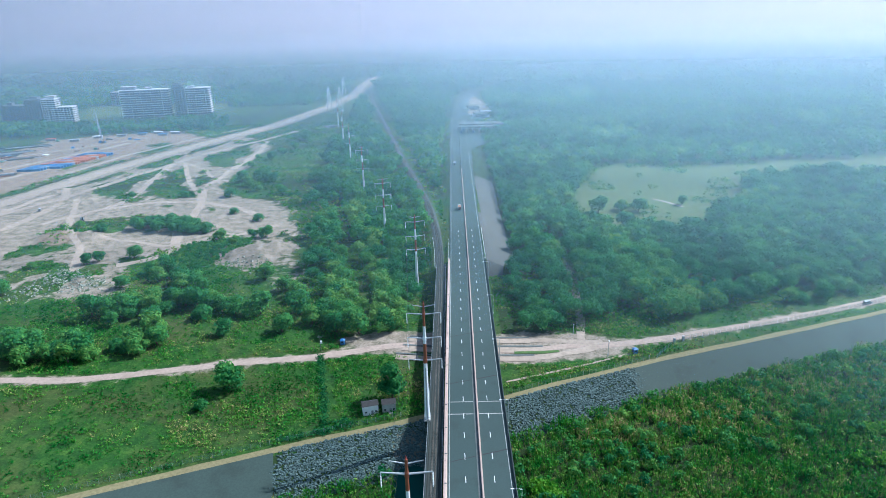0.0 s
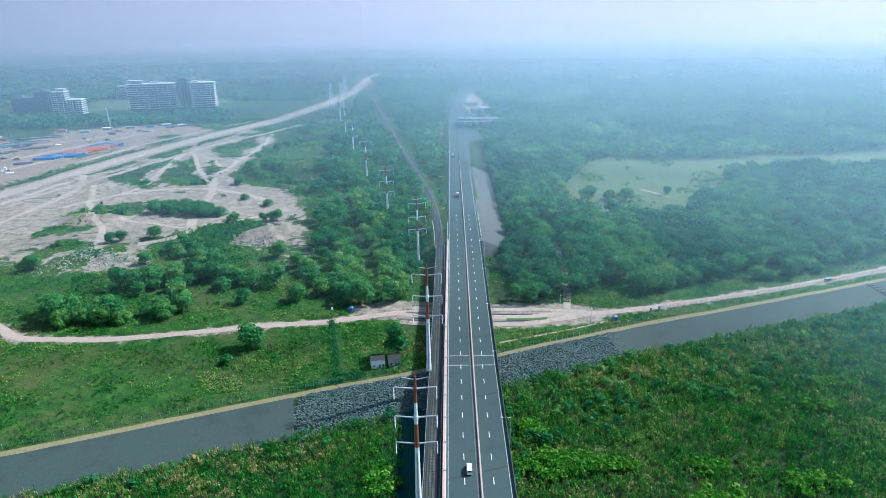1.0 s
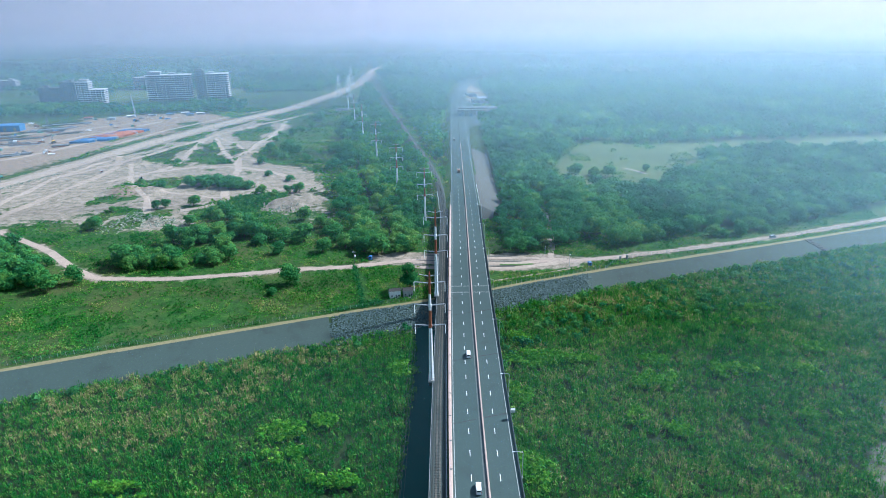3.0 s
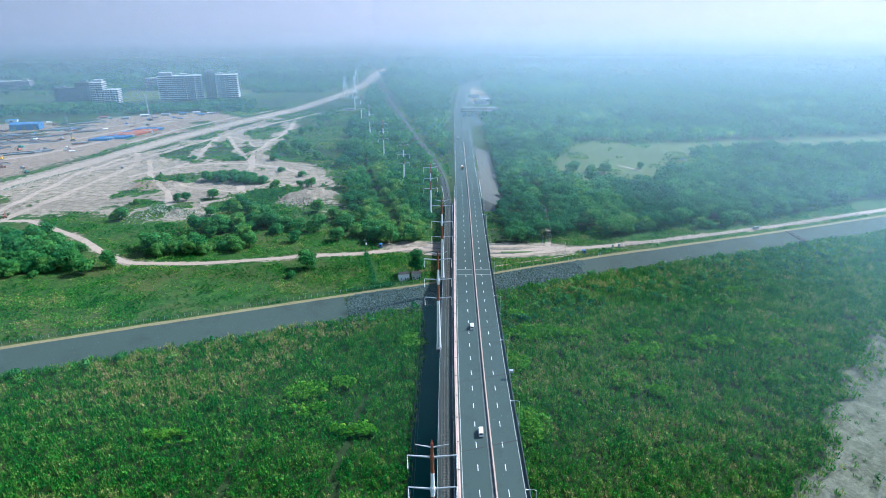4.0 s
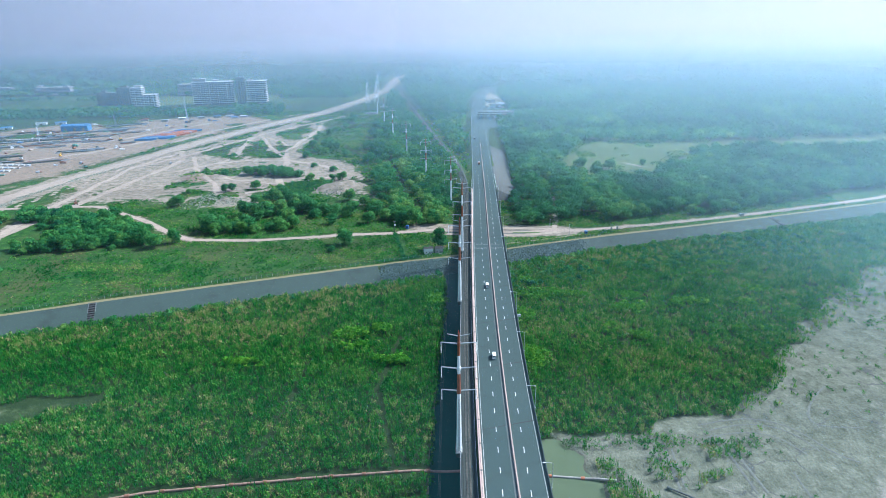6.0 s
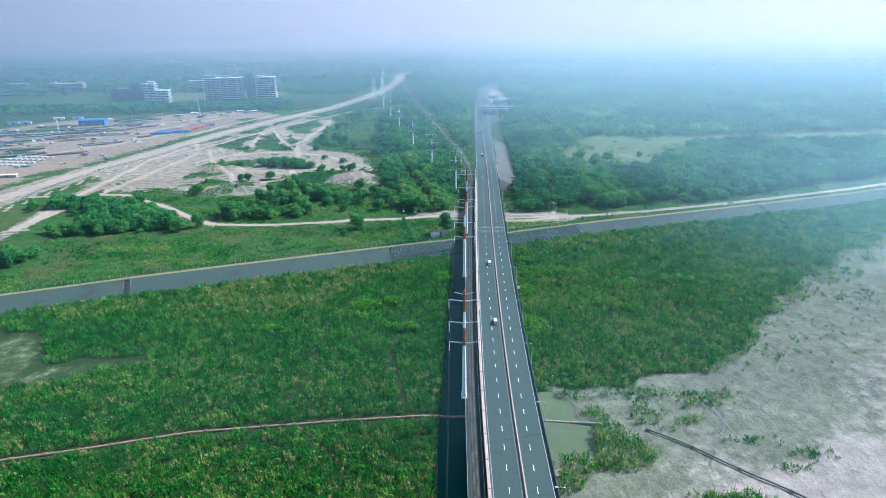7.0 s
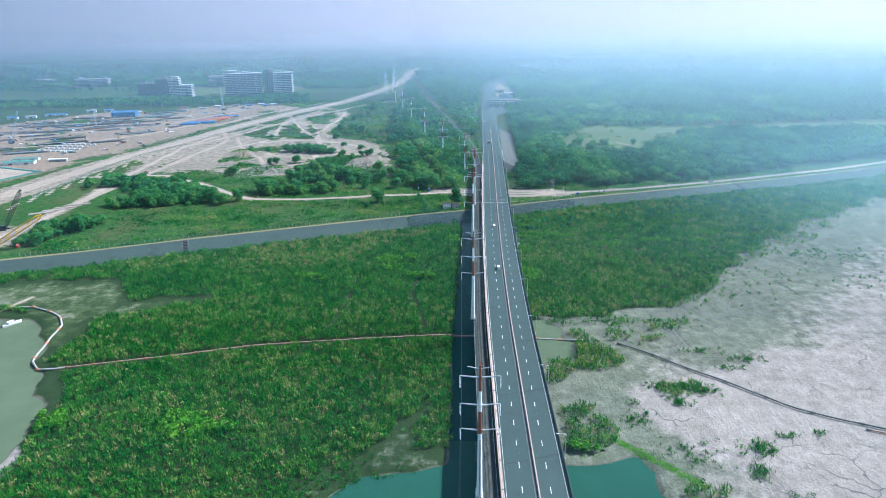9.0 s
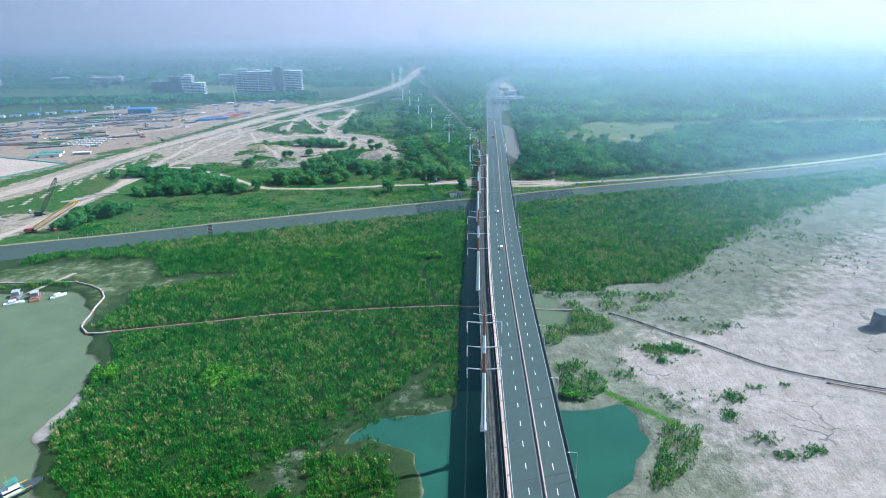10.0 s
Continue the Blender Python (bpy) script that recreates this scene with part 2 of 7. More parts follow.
# ---- haze over the distance: added translucent sheets, haze set by tint and opacity ----
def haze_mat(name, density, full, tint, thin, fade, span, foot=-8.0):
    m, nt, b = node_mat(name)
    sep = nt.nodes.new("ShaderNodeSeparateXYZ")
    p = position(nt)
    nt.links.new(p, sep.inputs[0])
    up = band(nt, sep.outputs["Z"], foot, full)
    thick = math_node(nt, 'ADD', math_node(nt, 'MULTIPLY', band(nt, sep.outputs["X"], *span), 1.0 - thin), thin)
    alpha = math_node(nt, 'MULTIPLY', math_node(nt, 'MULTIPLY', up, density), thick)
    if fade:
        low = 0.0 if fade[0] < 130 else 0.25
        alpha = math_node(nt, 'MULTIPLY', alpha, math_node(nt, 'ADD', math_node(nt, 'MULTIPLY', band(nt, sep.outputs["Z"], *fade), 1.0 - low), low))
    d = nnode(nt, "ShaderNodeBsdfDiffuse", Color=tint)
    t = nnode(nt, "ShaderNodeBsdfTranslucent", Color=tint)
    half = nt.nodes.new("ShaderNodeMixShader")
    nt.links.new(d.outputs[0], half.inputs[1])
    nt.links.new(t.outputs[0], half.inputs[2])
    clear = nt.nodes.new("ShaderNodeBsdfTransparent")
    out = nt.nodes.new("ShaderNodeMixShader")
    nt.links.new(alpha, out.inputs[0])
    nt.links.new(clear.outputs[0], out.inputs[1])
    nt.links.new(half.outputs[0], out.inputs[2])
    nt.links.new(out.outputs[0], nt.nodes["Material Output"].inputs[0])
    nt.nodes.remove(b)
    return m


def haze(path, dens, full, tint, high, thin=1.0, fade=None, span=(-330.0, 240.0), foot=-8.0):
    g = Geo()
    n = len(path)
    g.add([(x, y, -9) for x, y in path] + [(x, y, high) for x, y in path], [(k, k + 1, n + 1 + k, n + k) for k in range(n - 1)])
    me = g.mesh("haze", haze_mat("haze_sheet", dens, full, (*tint, 1), thin, fade or ((152.0, 105.0) if path[len(path) // 2][1] < 1000 else None), span, foot))
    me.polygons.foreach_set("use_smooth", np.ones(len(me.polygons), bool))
    tagged(new("haze", me), "translucent sheet coloured as pale blue distance haze", "haze", kind="stuff")


# low haze sheets over the river flat, denser sunward to imitate the glare there
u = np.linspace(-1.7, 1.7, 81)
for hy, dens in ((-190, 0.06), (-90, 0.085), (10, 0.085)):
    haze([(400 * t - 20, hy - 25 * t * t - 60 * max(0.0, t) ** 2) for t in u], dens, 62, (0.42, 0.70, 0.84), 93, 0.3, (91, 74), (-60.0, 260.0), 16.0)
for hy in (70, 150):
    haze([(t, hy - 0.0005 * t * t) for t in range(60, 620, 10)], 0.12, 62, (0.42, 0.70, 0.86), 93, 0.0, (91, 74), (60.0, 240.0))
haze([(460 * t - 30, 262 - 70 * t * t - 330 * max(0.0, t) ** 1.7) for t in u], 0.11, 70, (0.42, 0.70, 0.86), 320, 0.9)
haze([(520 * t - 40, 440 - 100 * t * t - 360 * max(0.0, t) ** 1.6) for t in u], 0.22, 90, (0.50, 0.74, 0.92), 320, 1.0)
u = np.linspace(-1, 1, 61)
# farther sheets get a paler, pinker tint to imitate distant haze
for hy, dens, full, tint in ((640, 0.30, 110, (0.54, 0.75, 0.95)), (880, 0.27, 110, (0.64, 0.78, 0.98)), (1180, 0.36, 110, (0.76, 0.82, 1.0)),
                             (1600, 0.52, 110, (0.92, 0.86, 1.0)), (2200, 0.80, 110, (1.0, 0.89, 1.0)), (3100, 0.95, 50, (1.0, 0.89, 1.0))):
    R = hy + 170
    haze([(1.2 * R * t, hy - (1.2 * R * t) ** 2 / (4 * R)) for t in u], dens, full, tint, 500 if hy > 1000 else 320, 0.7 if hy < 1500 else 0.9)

# ---- the plan ----
BANK = [(-3000, -800), (-700, -78), (-368, 71), (-296, 97), (-217, 130), (-129, 163), (-58, 189), (-9, 205), (24, 217), (51, 229), (75, 237), (91, 244), (137, 259), (229, 290), (360, 337), (700, 480), (3000, 1500)]
ROADC = [(-3000, 14.0), (-400, 13.8), (-184, 12.1), (-87, 10.8), (-20, 9.7), (75, 9.8), (150, 10.6), (200, 11.2), (357, 13.9), (569, 16.5), (720, 18.5), (965, 22), (1260, 36), (1407, 68), (1600, 150), (1900, 330)]
ROADZ = [(-3000, 10), (360, 10), (440, 9), (700, 6), (1000, 3), (1500, 2), (3000, 1)]
RAILC = [(-3000, -2.0), (-400, -2.0), (-184, -3.3), (-87, -4.6), (-20, -5.6), (75, -5.5), (150, -4.6), (200, -3.8), (350, -2.0), (403, -4.0), (481, -11), (566, -24), (679, -44), (793, -62), (978, -92), (1261, -139), (1500, -170), (2600, -330)]
RAILZ = [(-3000, 8.6), (340, 8.6), (420, 7.5), (700, 4), (1000, 2), (3000, 1)]
LANE = [(-430, 330), (-340, 338), (-298, 310), (-273, 292), (-244, 264), (-217, 243), (-171, 240), (-135, 246), (-103, 252), (-61, 257), (-24, 267), (0, 268), (24, 259), (46, 259), (60, 264), (77, 262), (108, 268), (145, 278), (185, 289), (242, 308), (361, 352), (520, 425)]
HIGHWAY = [(-600, 20), (-490, 160), (-462, 250), (-448, 350), (-425, 470), (-400, 570), (-372, 690), (-318, 850), (-262, 985), (-220, 1180), (-192, 1400), (-197, 1650), (-190, 1950)]
SIDETRACK = [(-388, 60), (-375, 120), (-371, 230), (-381, 330), (-388, 504), (-372, 590)]
SANDS = [(-300, 372), (-242, 332), (-205, 345), (-222, 386), (-197, 420), (-168, 452), (-113, 424), (-126, 479), (-150, 520), (-186, 574), (-223, 622), (-212, 700), (-222, 800), (-285, 880), (-345, 740), (-385, 600), (-405, 480), (-408, 390), (-350, 352)]
YARD = [(-1000, 560), (-800, 667), (-703, 835), (-511, 915), (-400, 950), (-330, 880), (-420, 640), (-480, 400), (-520, 260), (-620, 200), (-1100, 250)]
MUD = [(28, 8), (68, 14), (110, 24), (140, 62), (176, 104), (242, 168), (342, 254), (520, 340), (1500, 700), (1500, -900), (20, -900), (20, -60)]
DRYSAND = [(61, -68), (80, -58), (100, -48), (141, -22), (175, -26), (230, -20), (330, 60), (600, 100), (600, -500), (150, -400), (125, -200), (101, -148), (96, -134), (89, -115), (73, -103), (66, -89)]
POND = [(-700, -120), (-420, -40), (-330, -14), (-296, -2), (-262, 1), (-239, -19), (-231, -46), (-210, -72), (-198, -106), (-197, -138), (-184, -150), (-168, -176), (-150, -240), (-120, -420), (-900, -420)]
POOL_L = [(-64, -144), (-46, -127), (-26, -120), (30, -114), (55, -111), (61, -123), (54, -141), (36, -166), (34, -198), (22, -222), (2, -232), (-16, -224), (-24, -198), (-26, -165), (-34, -143)]
CREEK = [(-14, 195), (-12, 120), (-13, 60), (-14, 0), (-13, -60), (-13, -118)]
POOL_R = [(8, -2), (26, 2), (42, -7), (46, -16), (44, -26), (28, -40), (12, -38)]
CLEAR = [(96, 470), (125, 560), (142, 602), (186, 664), (241, 632), (307, 640), (459, 660), (700, 690), (660, 610), (431, 590), (296, 583), (254, 517), (200, 450), (172, 436), (123, 440)]
HALF_BARE = [(-150, 450), (-128, 436), (-106, 418), (-88, 368), (-80, 345), (-98, 324), (-112, 345), (-118, 370), (-138, 372), (-160, 384), (-168, 420)]
HERBS = [(-200, 360), (-195, 386), (-188, 406), (-183, 423), (-155, 437), (-146, 433), (-147, 408), (-155, 379), (-172, 365), (-189, 356)]
HEAPS = ((-131, 404, 15, 6.0), (-118, 411, 10, 4.6), (-144, 398, 9, 3.6), (-126, 389, 9, 3.0), (-292, 446, 20, 4.6), (-268, 448, 15, 4.4), (-222, 588, 10, 4.5), (-204, 614, 8, 3), (-376, 592, 10, 3.5), (-228, 357, 7, 3.0), (-240, 351, 6, 2.6), (-246, 368, 6, 2.6), (-216, 354, 5, 2.2), (-222, 362, 5, 2.4), (-236, 362, 5, 2.6), (-250, 345, 5, 2.2), (-330, 560, 14, 3.5), (-345, 545, 10, 3), (-205, 590, 9, 3))
BARE_W = [(-345, 40), (-300, 62), (-250, 60), (-215, 28), (-160, 42), (-166, 28), (-220, 5), (-222, -40), (-236, -52), (-245, -10), (-268, 12), (-340, 6)]
BARE_S = [(-104, -178), (-98, -146), (-68, -124), (-40, -98), (-24, -76), (-22, -120), (-66, -146), (-60, -185)]


def bank_y(x):
    return smooth_interp(x, BANK, 10.0)


def road_c(y):
    return smooth_interp(y, ROADC, 30.0)


def road_z(y):
    return smooth_interp(y, ROADZ, 25.0)


def rail_c(y):
    return smooth_interp(y, RAILC, 25.0)


def rail_z(y):
    return smooth_interp(y, RAILZ, 25.0)


def apron(y):
    """How far the paving spreads to the east before the toll plaza."""
    return 46 * step((np.asarray(y, float) - 722) / 100) * (1 - step((np.asarray(y, float) - 985) / 60))


def weedy(x, y):
    """Where rough growth has spread over the waste ground, 0 to 1."""
    return np.clip((vnoise(x, y, 46) + 0.7 * vnoise(x, y, 15) + 0.3 * vnoise(x, y, 5) - 1.09) * 4, 0, 1)


GREENS = [[(-378, 590), (-366, 600), (-290, 840), (-300, 846)], [(-352, 596), (-314, 690), (-306, 610), (-298, 570), (-322, 560)], [(-298, 690), (-291, 590), (-266, 585), (-262, 620), (-276, 670)],
          [(-286, 730), (-242, 680), (-240, 800), (-256, 812)], [(-258, 660), (-240, 625), (-238, 600), (-250, 600)], [(-222, 700), (-222, 600), (-196, 560), (-150, 530), (-150, 800), (-220, 860)], [(-440, 660), (-400, 690), (-352, 860), (-376, 870)]]


def green(x, y):
    """Grassed wedges left between the tracks, 0 to 1."""
    return np.clip(np.maximum.reduce([ragged(x, y, p) for p in GREENS]) / 8 + 0.4, 0, 1)


def ragged(x, y, outline):
    """Signed distance to an outline whose edge wanders."""
    wx = (vnoise(x, y, 21) - 0.5) * 13 + (vnoise(x, y, 6) - 0.5) * 3
    wy = (vnoise(y, x, 19) - 0.5) * 13 + (vnoise(y, x, 7) - 0.5) * 3
    return inside(x + wx, y + wy, outline)


def ground_z(x, y):
    x, y = np.asarray(x, float), np.asarray(y, float)
    below = np.clip((bank_y(x) - y) / np.where(x < 0, 22.0, 19.0), 0, 1)
    z = -4.0 * below + (fbm(x, y, 40) - 0.5) * 0.7 * (1 - np.clip(np.abs(below - 0.5) * -4 + 2, 0, 1) * 0.9)
    # road and rail embankments behind the abutments
    dr = x - road_c(y)
    wide = np.clip((y - 480) / 300, 0, 1) * 4 + apron(y)
    e = road_z(y) - 0.45 - np.clip(np.maximum(-dr - 11.6, dr - 11.6 - wide), 0, 99) / 2.2
    z = np.where(y > 356, np.maximum(z, e), z)
    e = rail_z(y) - 0.55 - np.clip(np.abs(x - rail_c(y)) - 3.2, 0, 99) / 1.8
    z = np.where(y > 346, np.maximum(z, e), z)
    # sand heaps and worked ground
    s = step(ragged(x, y, SANDS) / 25 + 0.2) if np.size(x) else 0
    z = z + s * (fbm(x, y, 22) ** 2 * 2.6 - 0.4)
    for hx, hy, hr, hh in HEAPS:
        d = np.hypot(x - hx, y - hy) / hr
        z = z + hh * np.exp(-d * d * 2.2) * (0.75 + 0.5 * vnoise(x, y, 4))
    # water hollows
    for outline, edge in ((POND, 9.0), (POOL_L, 6.0), (POOL_R, 5.0)):
        z = z - 2.6 * step(ragged(x, y, outline) / edge + 0.55)
    z = z - 1.6 * step(1.3 - seg_dist(x, y, CREEK) / 7.0)
    # ripples of wind and tyres on the bare silt
    m = step(ragged(x, y, MUD) / 12)
    z = z + m * (vnoise(x + y * 0.7, y - x * 0.35, 5) - 0.5) * 0.2
    z = z + m * step(ragged(x, y, DRYSAND) / 10) * 0.7
    return z


def spaced(lo, a, b, hi, fine, grow):
    mid = list(np.arange(a, b + 0.1, fine))
    out, d = [mid[-1]], fine
    while out[-1] < hi:
        d *= grow
        out.append(out[-1] + min(d, 90))
    left, d = [mid[0]], fine
    while left[-1] > lo:
        d *= grow
        left.append(left[-1] - min(d, 90))
    return np.array(left[:0:-1] + mid + out[1:])


def ground_mat():
    m, nt, b = node_mat("ground")
    p = position(nt)
    n1, n2, n3 = noise_tex(nt, p, 1 / 34, 5), noise_tex(nt, p, 1 / 6.0, 6, 0.65), noise_tex(nt, p, 1 / 1.1, 4, 0.7)
    wob = math_node(nt, 'MULTIPLY', math_node(nt, 'SUBTRACT', math_node(nt, 'ADD', math_node(nt, 'MULTIPLY', n2, 0.7), math_node(nt, 'MULTIPLY', n1, 0.5)), 0.6), 1.3)
    fine = math_node(nt, 'ADD', math_node(nt, 'MULTIPLY', n3, 0.45), math_node(nt, 'MULTIPLY', n2, 0.55))
    col = ramp(nt, fine, [(0.36, (0.004, 0.028, 0.005)), (0.5, (0.015, 0.064, 0.008)), (0.64, (0.055, 0.120, 0.016))])
    col = mix(nt, band(nt, n1, 0.42, 0.66), col, ramp(nt, fine, [(0.36, (0.018, 0.038, 0.010)), (0.64, (0.078, 0.094, 0.026))]))
    def over(col, name, stops, lo=0.35, hi=0.65, amount=1.0):
        k = band(nt, math_node(nt, 'ADD', attr(nt, name), math_node(nt, 'MULTIPLY', wob, amount)), lo, hi)
        return mix(nt, k, col, ramp(nt, fine, stops))
    # darker green ground on the river flat and in the woods
    col = over(col, "dark_ground", [(0.3, (0.008, 0.024, 0.006)), (0.7, (0.024, 0.046, 0.012))])
    col = over(col, "hay", [(0.34, (0.034, 0.066, 0.020)), (0.5, (0.068, 0.098, 0.034)), (0.66, (0.115, 0.130, 0.056))], 0.3, 0.7, 0.6)
    col = over(col, "sand", [(0.34, (0.052, 0.062, 0.036)), (0.44, (0.140, 0.122, 0.090)), (0.54, (0.235, 0.198, 0.158)), (0.68, (0.345, 0.293, 0.244))], 0.35, 0.6, 1.3)
    col = over(col, "yard", [(0.25, (0.07, 0.062, 0.046)), (0.45, (0.165, 0.128, 0.096)), (0.6, (0.255, 0.192, 0.148)), (0.8, (0.38, 0.30, 0.24))], 0.3, 0.6, 0.9)
    col = over(col, "mud", [(0.34, (0.055, 0.066, 0.042)), (0.5, (0.112, 0.122, 0.086)), (0.66, (0.19, 0.195, 0.15))], 0.35, 0.65, 0.9)
    col = over(col, "dry", [(0.34, (0.165, 0.142, 0.122)), (0.5, (0.245, 0.215, 0.190)), (0.66, (0.33, 0.30, 0.27))], 0.3, 0.7, 0.8)
    st = nt.nodes.new("ShaderNodeMapping")
    st.inputs["Scale"].default_value, st.inputs["Rotation"].default_value = (1.0, 0.4, 1.0), (0, 0, radians(38))
    nt.links.new(p, st.inputs[0])
    drift = noise_tex(nt, st.outputs[0], 1 / 7.0, 8, 0.7)
    bare = math_node(nt, 'MULTIPLY', band(nt, attr(nt, "mud"), 0.3, 0.7), 1.0)
    col = mix(nt, math_node(nt, 'MULTIPLY', bare, math_node(nt, 'MULTIPLY', band(nt, drift, 0.5, 0.75), 0.42)), col, (0.13, 0.135, 0.12))
    col = mix(nt, math_node(nt, 'MULTIPLY', bare, math_node(nt, 'MULTIPLY', band(nt, drift, 0.42, 0.26), 0.35)), col, (0.31, 0.295, 0.26))
    vor = nt.nodes.new("ShaderNodeTexVoronoi")
    vor.feature, vor.inputs["Scale"].default_value = 'DISTANCE_TO_EDGE', 1 / 26.0
    warp = nt.nodes.new("ShaderNodeVectorMath")
    warp.operation = 'MULTIPLY_ADD'
    wn3 = nt.nodes.new("ShaderNodeTexNoise")
    wn3.inputs["Scale"].default_value = 1 / 9.0
    nt.links.new(p, wn3.inputs["Vector"])
    nt.links.new(wn3.outputs["Color"], warp.inputs[0])
    warp.inputs[1].default_value = (14, 14, 0)
    nt.links.new(p, warp.inputs[2])
    nt.links.new(warp.outputs[0], vor.inputs["Vector"])
    crack = math_node(nt, 'MULTIPLY', band(nt, vor.outputs["Distance"], 0.022, 0.004), math_node(nt, 'MULTIPLY', bare, band(nt, n1, 0.52, 0.6)))
    col = mix(nt, math_node(nt, 'MULTIPLY', crack, 0.8), col, (0.07, 0.075, 0.07))
    col = over(col, "wet", [(0.3, (0.070, 0.072, 0.052)), (0.7, (0.135, 0.130, 0.098))], 0.4, 0.6, 0.4)
    col = over(col, "paved", [(0.3, (0.060, 0.064, 0.062)), (0.7, (0.095, 0.098, 0.094))], 0.45, 0.55, 0.15)
    nt.links.new(col, b.inputs["Base Color"])
    b.inputs["Roughness"].default_value = 0.9
    b.inputs["Specular IOR Level"].default_value = 0.2
    ridges = math_node(nt, 'ADD', fine, math_node(nt, 'MULTIPLY', math_node(nt, 'MULTIPLY', bare, drift), 1.6))
    bump(nt, b, ridges, 0.9, 0.8)
    return m


def build_ground():
    xs = spaced(-4400, -320, 250, 4400, 2.8, 1.06)
    ys = spaced(-1500, -190, 460, 4700, 2.8, 1.06)
    X, Y = np.meshgrid(xs, ys)
    x, y = X.ravel(), Y.ravel()
    z = ground_z(x, y)
    nx, ny = len(xs), len(ys)
    i = (np.arange(ny - 1)[:, None] * nx + np.arange(nx - 1)[None, :]).ravel()
    quads = np.stack([i, i + 1, i + nx + 1, i + nx], 1).astype(np.int32)
    me = bpy.data.meshes.new("ground")
    me.vertices.add(len(x))
    me.vertices.foreach_set("co", np.stack([x, y, z], 1).astype(np.float32).ravel())
    me.loops.add(quads.size)
    me.loops.foreach_set("vertex_index", quads.ravel())
    me.polygons.add(len(quads))
    me.polygons.foreach_set("loop_start", np.arange(0, quads.size, 4, dtype=np.int32))
    soft = lambda d, w: np.clip(0.5 + d / w, 0, 1)
    land = y > bank_y(x) - 2
    masks = {
        "sand": np.maximum.reduce([soft(ragged(x, y, HALF_BARE), 16) * 0.42, soft(9 - np.minimum.reduce([np.hypot(x - a, y - b) - 0.6 * r for a, b, r, h in HEAPS[:4]]), 10) * 0.95,
                                   soft(ragged(x, y, SANDS) + 8, 40) * 0.86 * (1 - 0.7 * soft(inside(x, y, HERBS), 8)) * (1 - 0.75 * weedy(x, y)) * (1 - 0.85 * green(x, y)), 
                                   soft(17 + 8 * np.clip((520 - y) / 200, 0, 1) - seg_dist(x, y, HIGHWAY), 12), soft(7 - seg_dist(x, y, SIDETRACK), 8), soft(5 - seg_dist(x, y, LANE), 9) * 0.62,
                                   soft(22 - np.hypot((x - 45) * 0.55, (y - 262) * 1.5), 16), soft(20 - np.hypot((x + 22) * 0.7, (y - 270) * 1.5), 14) * 0.8,
                                   soft(30 - np.hypot(x + 385, y - 130), 40) * 0.9,
                                   soft(26 - seg_dist(x, y, [(-197, 1900), (-90, 1970), (40, 2050)]), 20), soft(inside(x, y, [(30, 960), (82, 960), (90, 1130), (55, 1370), (36, 1200)]), 20)]),
        "hay": np.maximum(np.maximum(soft(ragged(x, y, BARE_W), 24) * 0.5, soft(ragged(x, y, CLEAR), 20) * 0.9), soft(inside(x, y, [(-640, 1120), (-420, 1200), (-400, 1290), (-720, 1290)]), 20)),
        "yard": np.maximum(soft(16 - np.hypot(x + 288, y - 440), 16) * 0.8, soft(inside(x, y, YARD), 60) * (0.95 - 0.75 * np.clip((vnoise(x, y, 52) + 0.4 * vnoise(x, y, 17) - 0.86) * 5, 0, 1))),
        "mud": np.maximum(soft(ragged(x, y, MUD), 16), np.maximum(soft(ragged(x, y, BARE_W), 26) * 0.40, soft(ragged(x, y, BARE_S), 30) * 0.42)),
        "dry": np.maximum.reduce([soft(ragged(x, y, [(-197, -108), (-203, -132), (-190, -146), (-180, -140), (-186, -122)]), 8), soft(ragged(x, y, DRYSAND), 22), soft(ragged(x, y, MUD) - 50, 60) * 0.62]),
        "wet": np.maximum.reduce([soft(ragged(x, y, POND) + 2, 7), soft(ragged(x, y, POOL_L) + 1, 6), soft(ragged(x, y, POOL_R) + 1, 5), soft(6.5 - seg_dist(x, y, CREEK), 6)]),
        "dark_ground": np.where(land, np.where(y > 420, soft(fbm(x, y, 60) - 0.35, 0.4) * 0.6, 0.25), 0.9),
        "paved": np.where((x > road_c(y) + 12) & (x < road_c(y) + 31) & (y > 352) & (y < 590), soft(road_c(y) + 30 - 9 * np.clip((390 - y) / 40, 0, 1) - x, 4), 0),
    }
    masks["dark_ground"] = np.maximum(masks["dark_ground"], np.where((x > 30) & (y > bank_y(x) + 45) & (ragged(x, y, CLEAR) < 0), 0.9, 0))
    masks["dark_ground"] = np.where(ragged(x, y, CLEAR) > -6, 0.0, masks["dark_ground"])
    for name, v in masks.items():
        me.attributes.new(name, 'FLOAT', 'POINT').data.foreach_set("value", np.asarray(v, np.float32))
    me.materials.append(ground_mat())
    me.update()
    me.polygons.foreach_set("use_smooth", np.ones(len(quads), bool))
    ob = new("ground", me)
    tagged(ob, "flat river land of grass, pale sand and grey silt", "ground", kind="structure")


build_ground()


def water_mat(name, c, rough):
    m, nt, b = node_mat(name)
    p = position(nt)
    n = noise_tex(nt, p, 1 / 18.0, 4)
    nt.links.new(ramp(nt, n, [(0.3, c), (0.75, tuple(v * 1.25 for v in c))]), b.inputs["Base Color"])
    b.inputs["Roughness"].default_value, b.inputs["IOR"].default_value = rough, 1.33
    b.inputs["Specular IOR Level"].default_value = 0.04
    bump(nt, b, noise_tex(nt, p, 1 / 0.9, 3), 0.25, 0.03)
    return m


def water(name, outline, z, material, label):
    g = Geo()
    g.add([(x, y, z) for x, y in outline], [tuple(range(len(outline)))])
    me = g.mesh(name, material)
    ob = new(name, me)
    tagged(ob, label, "water", kind="structure")


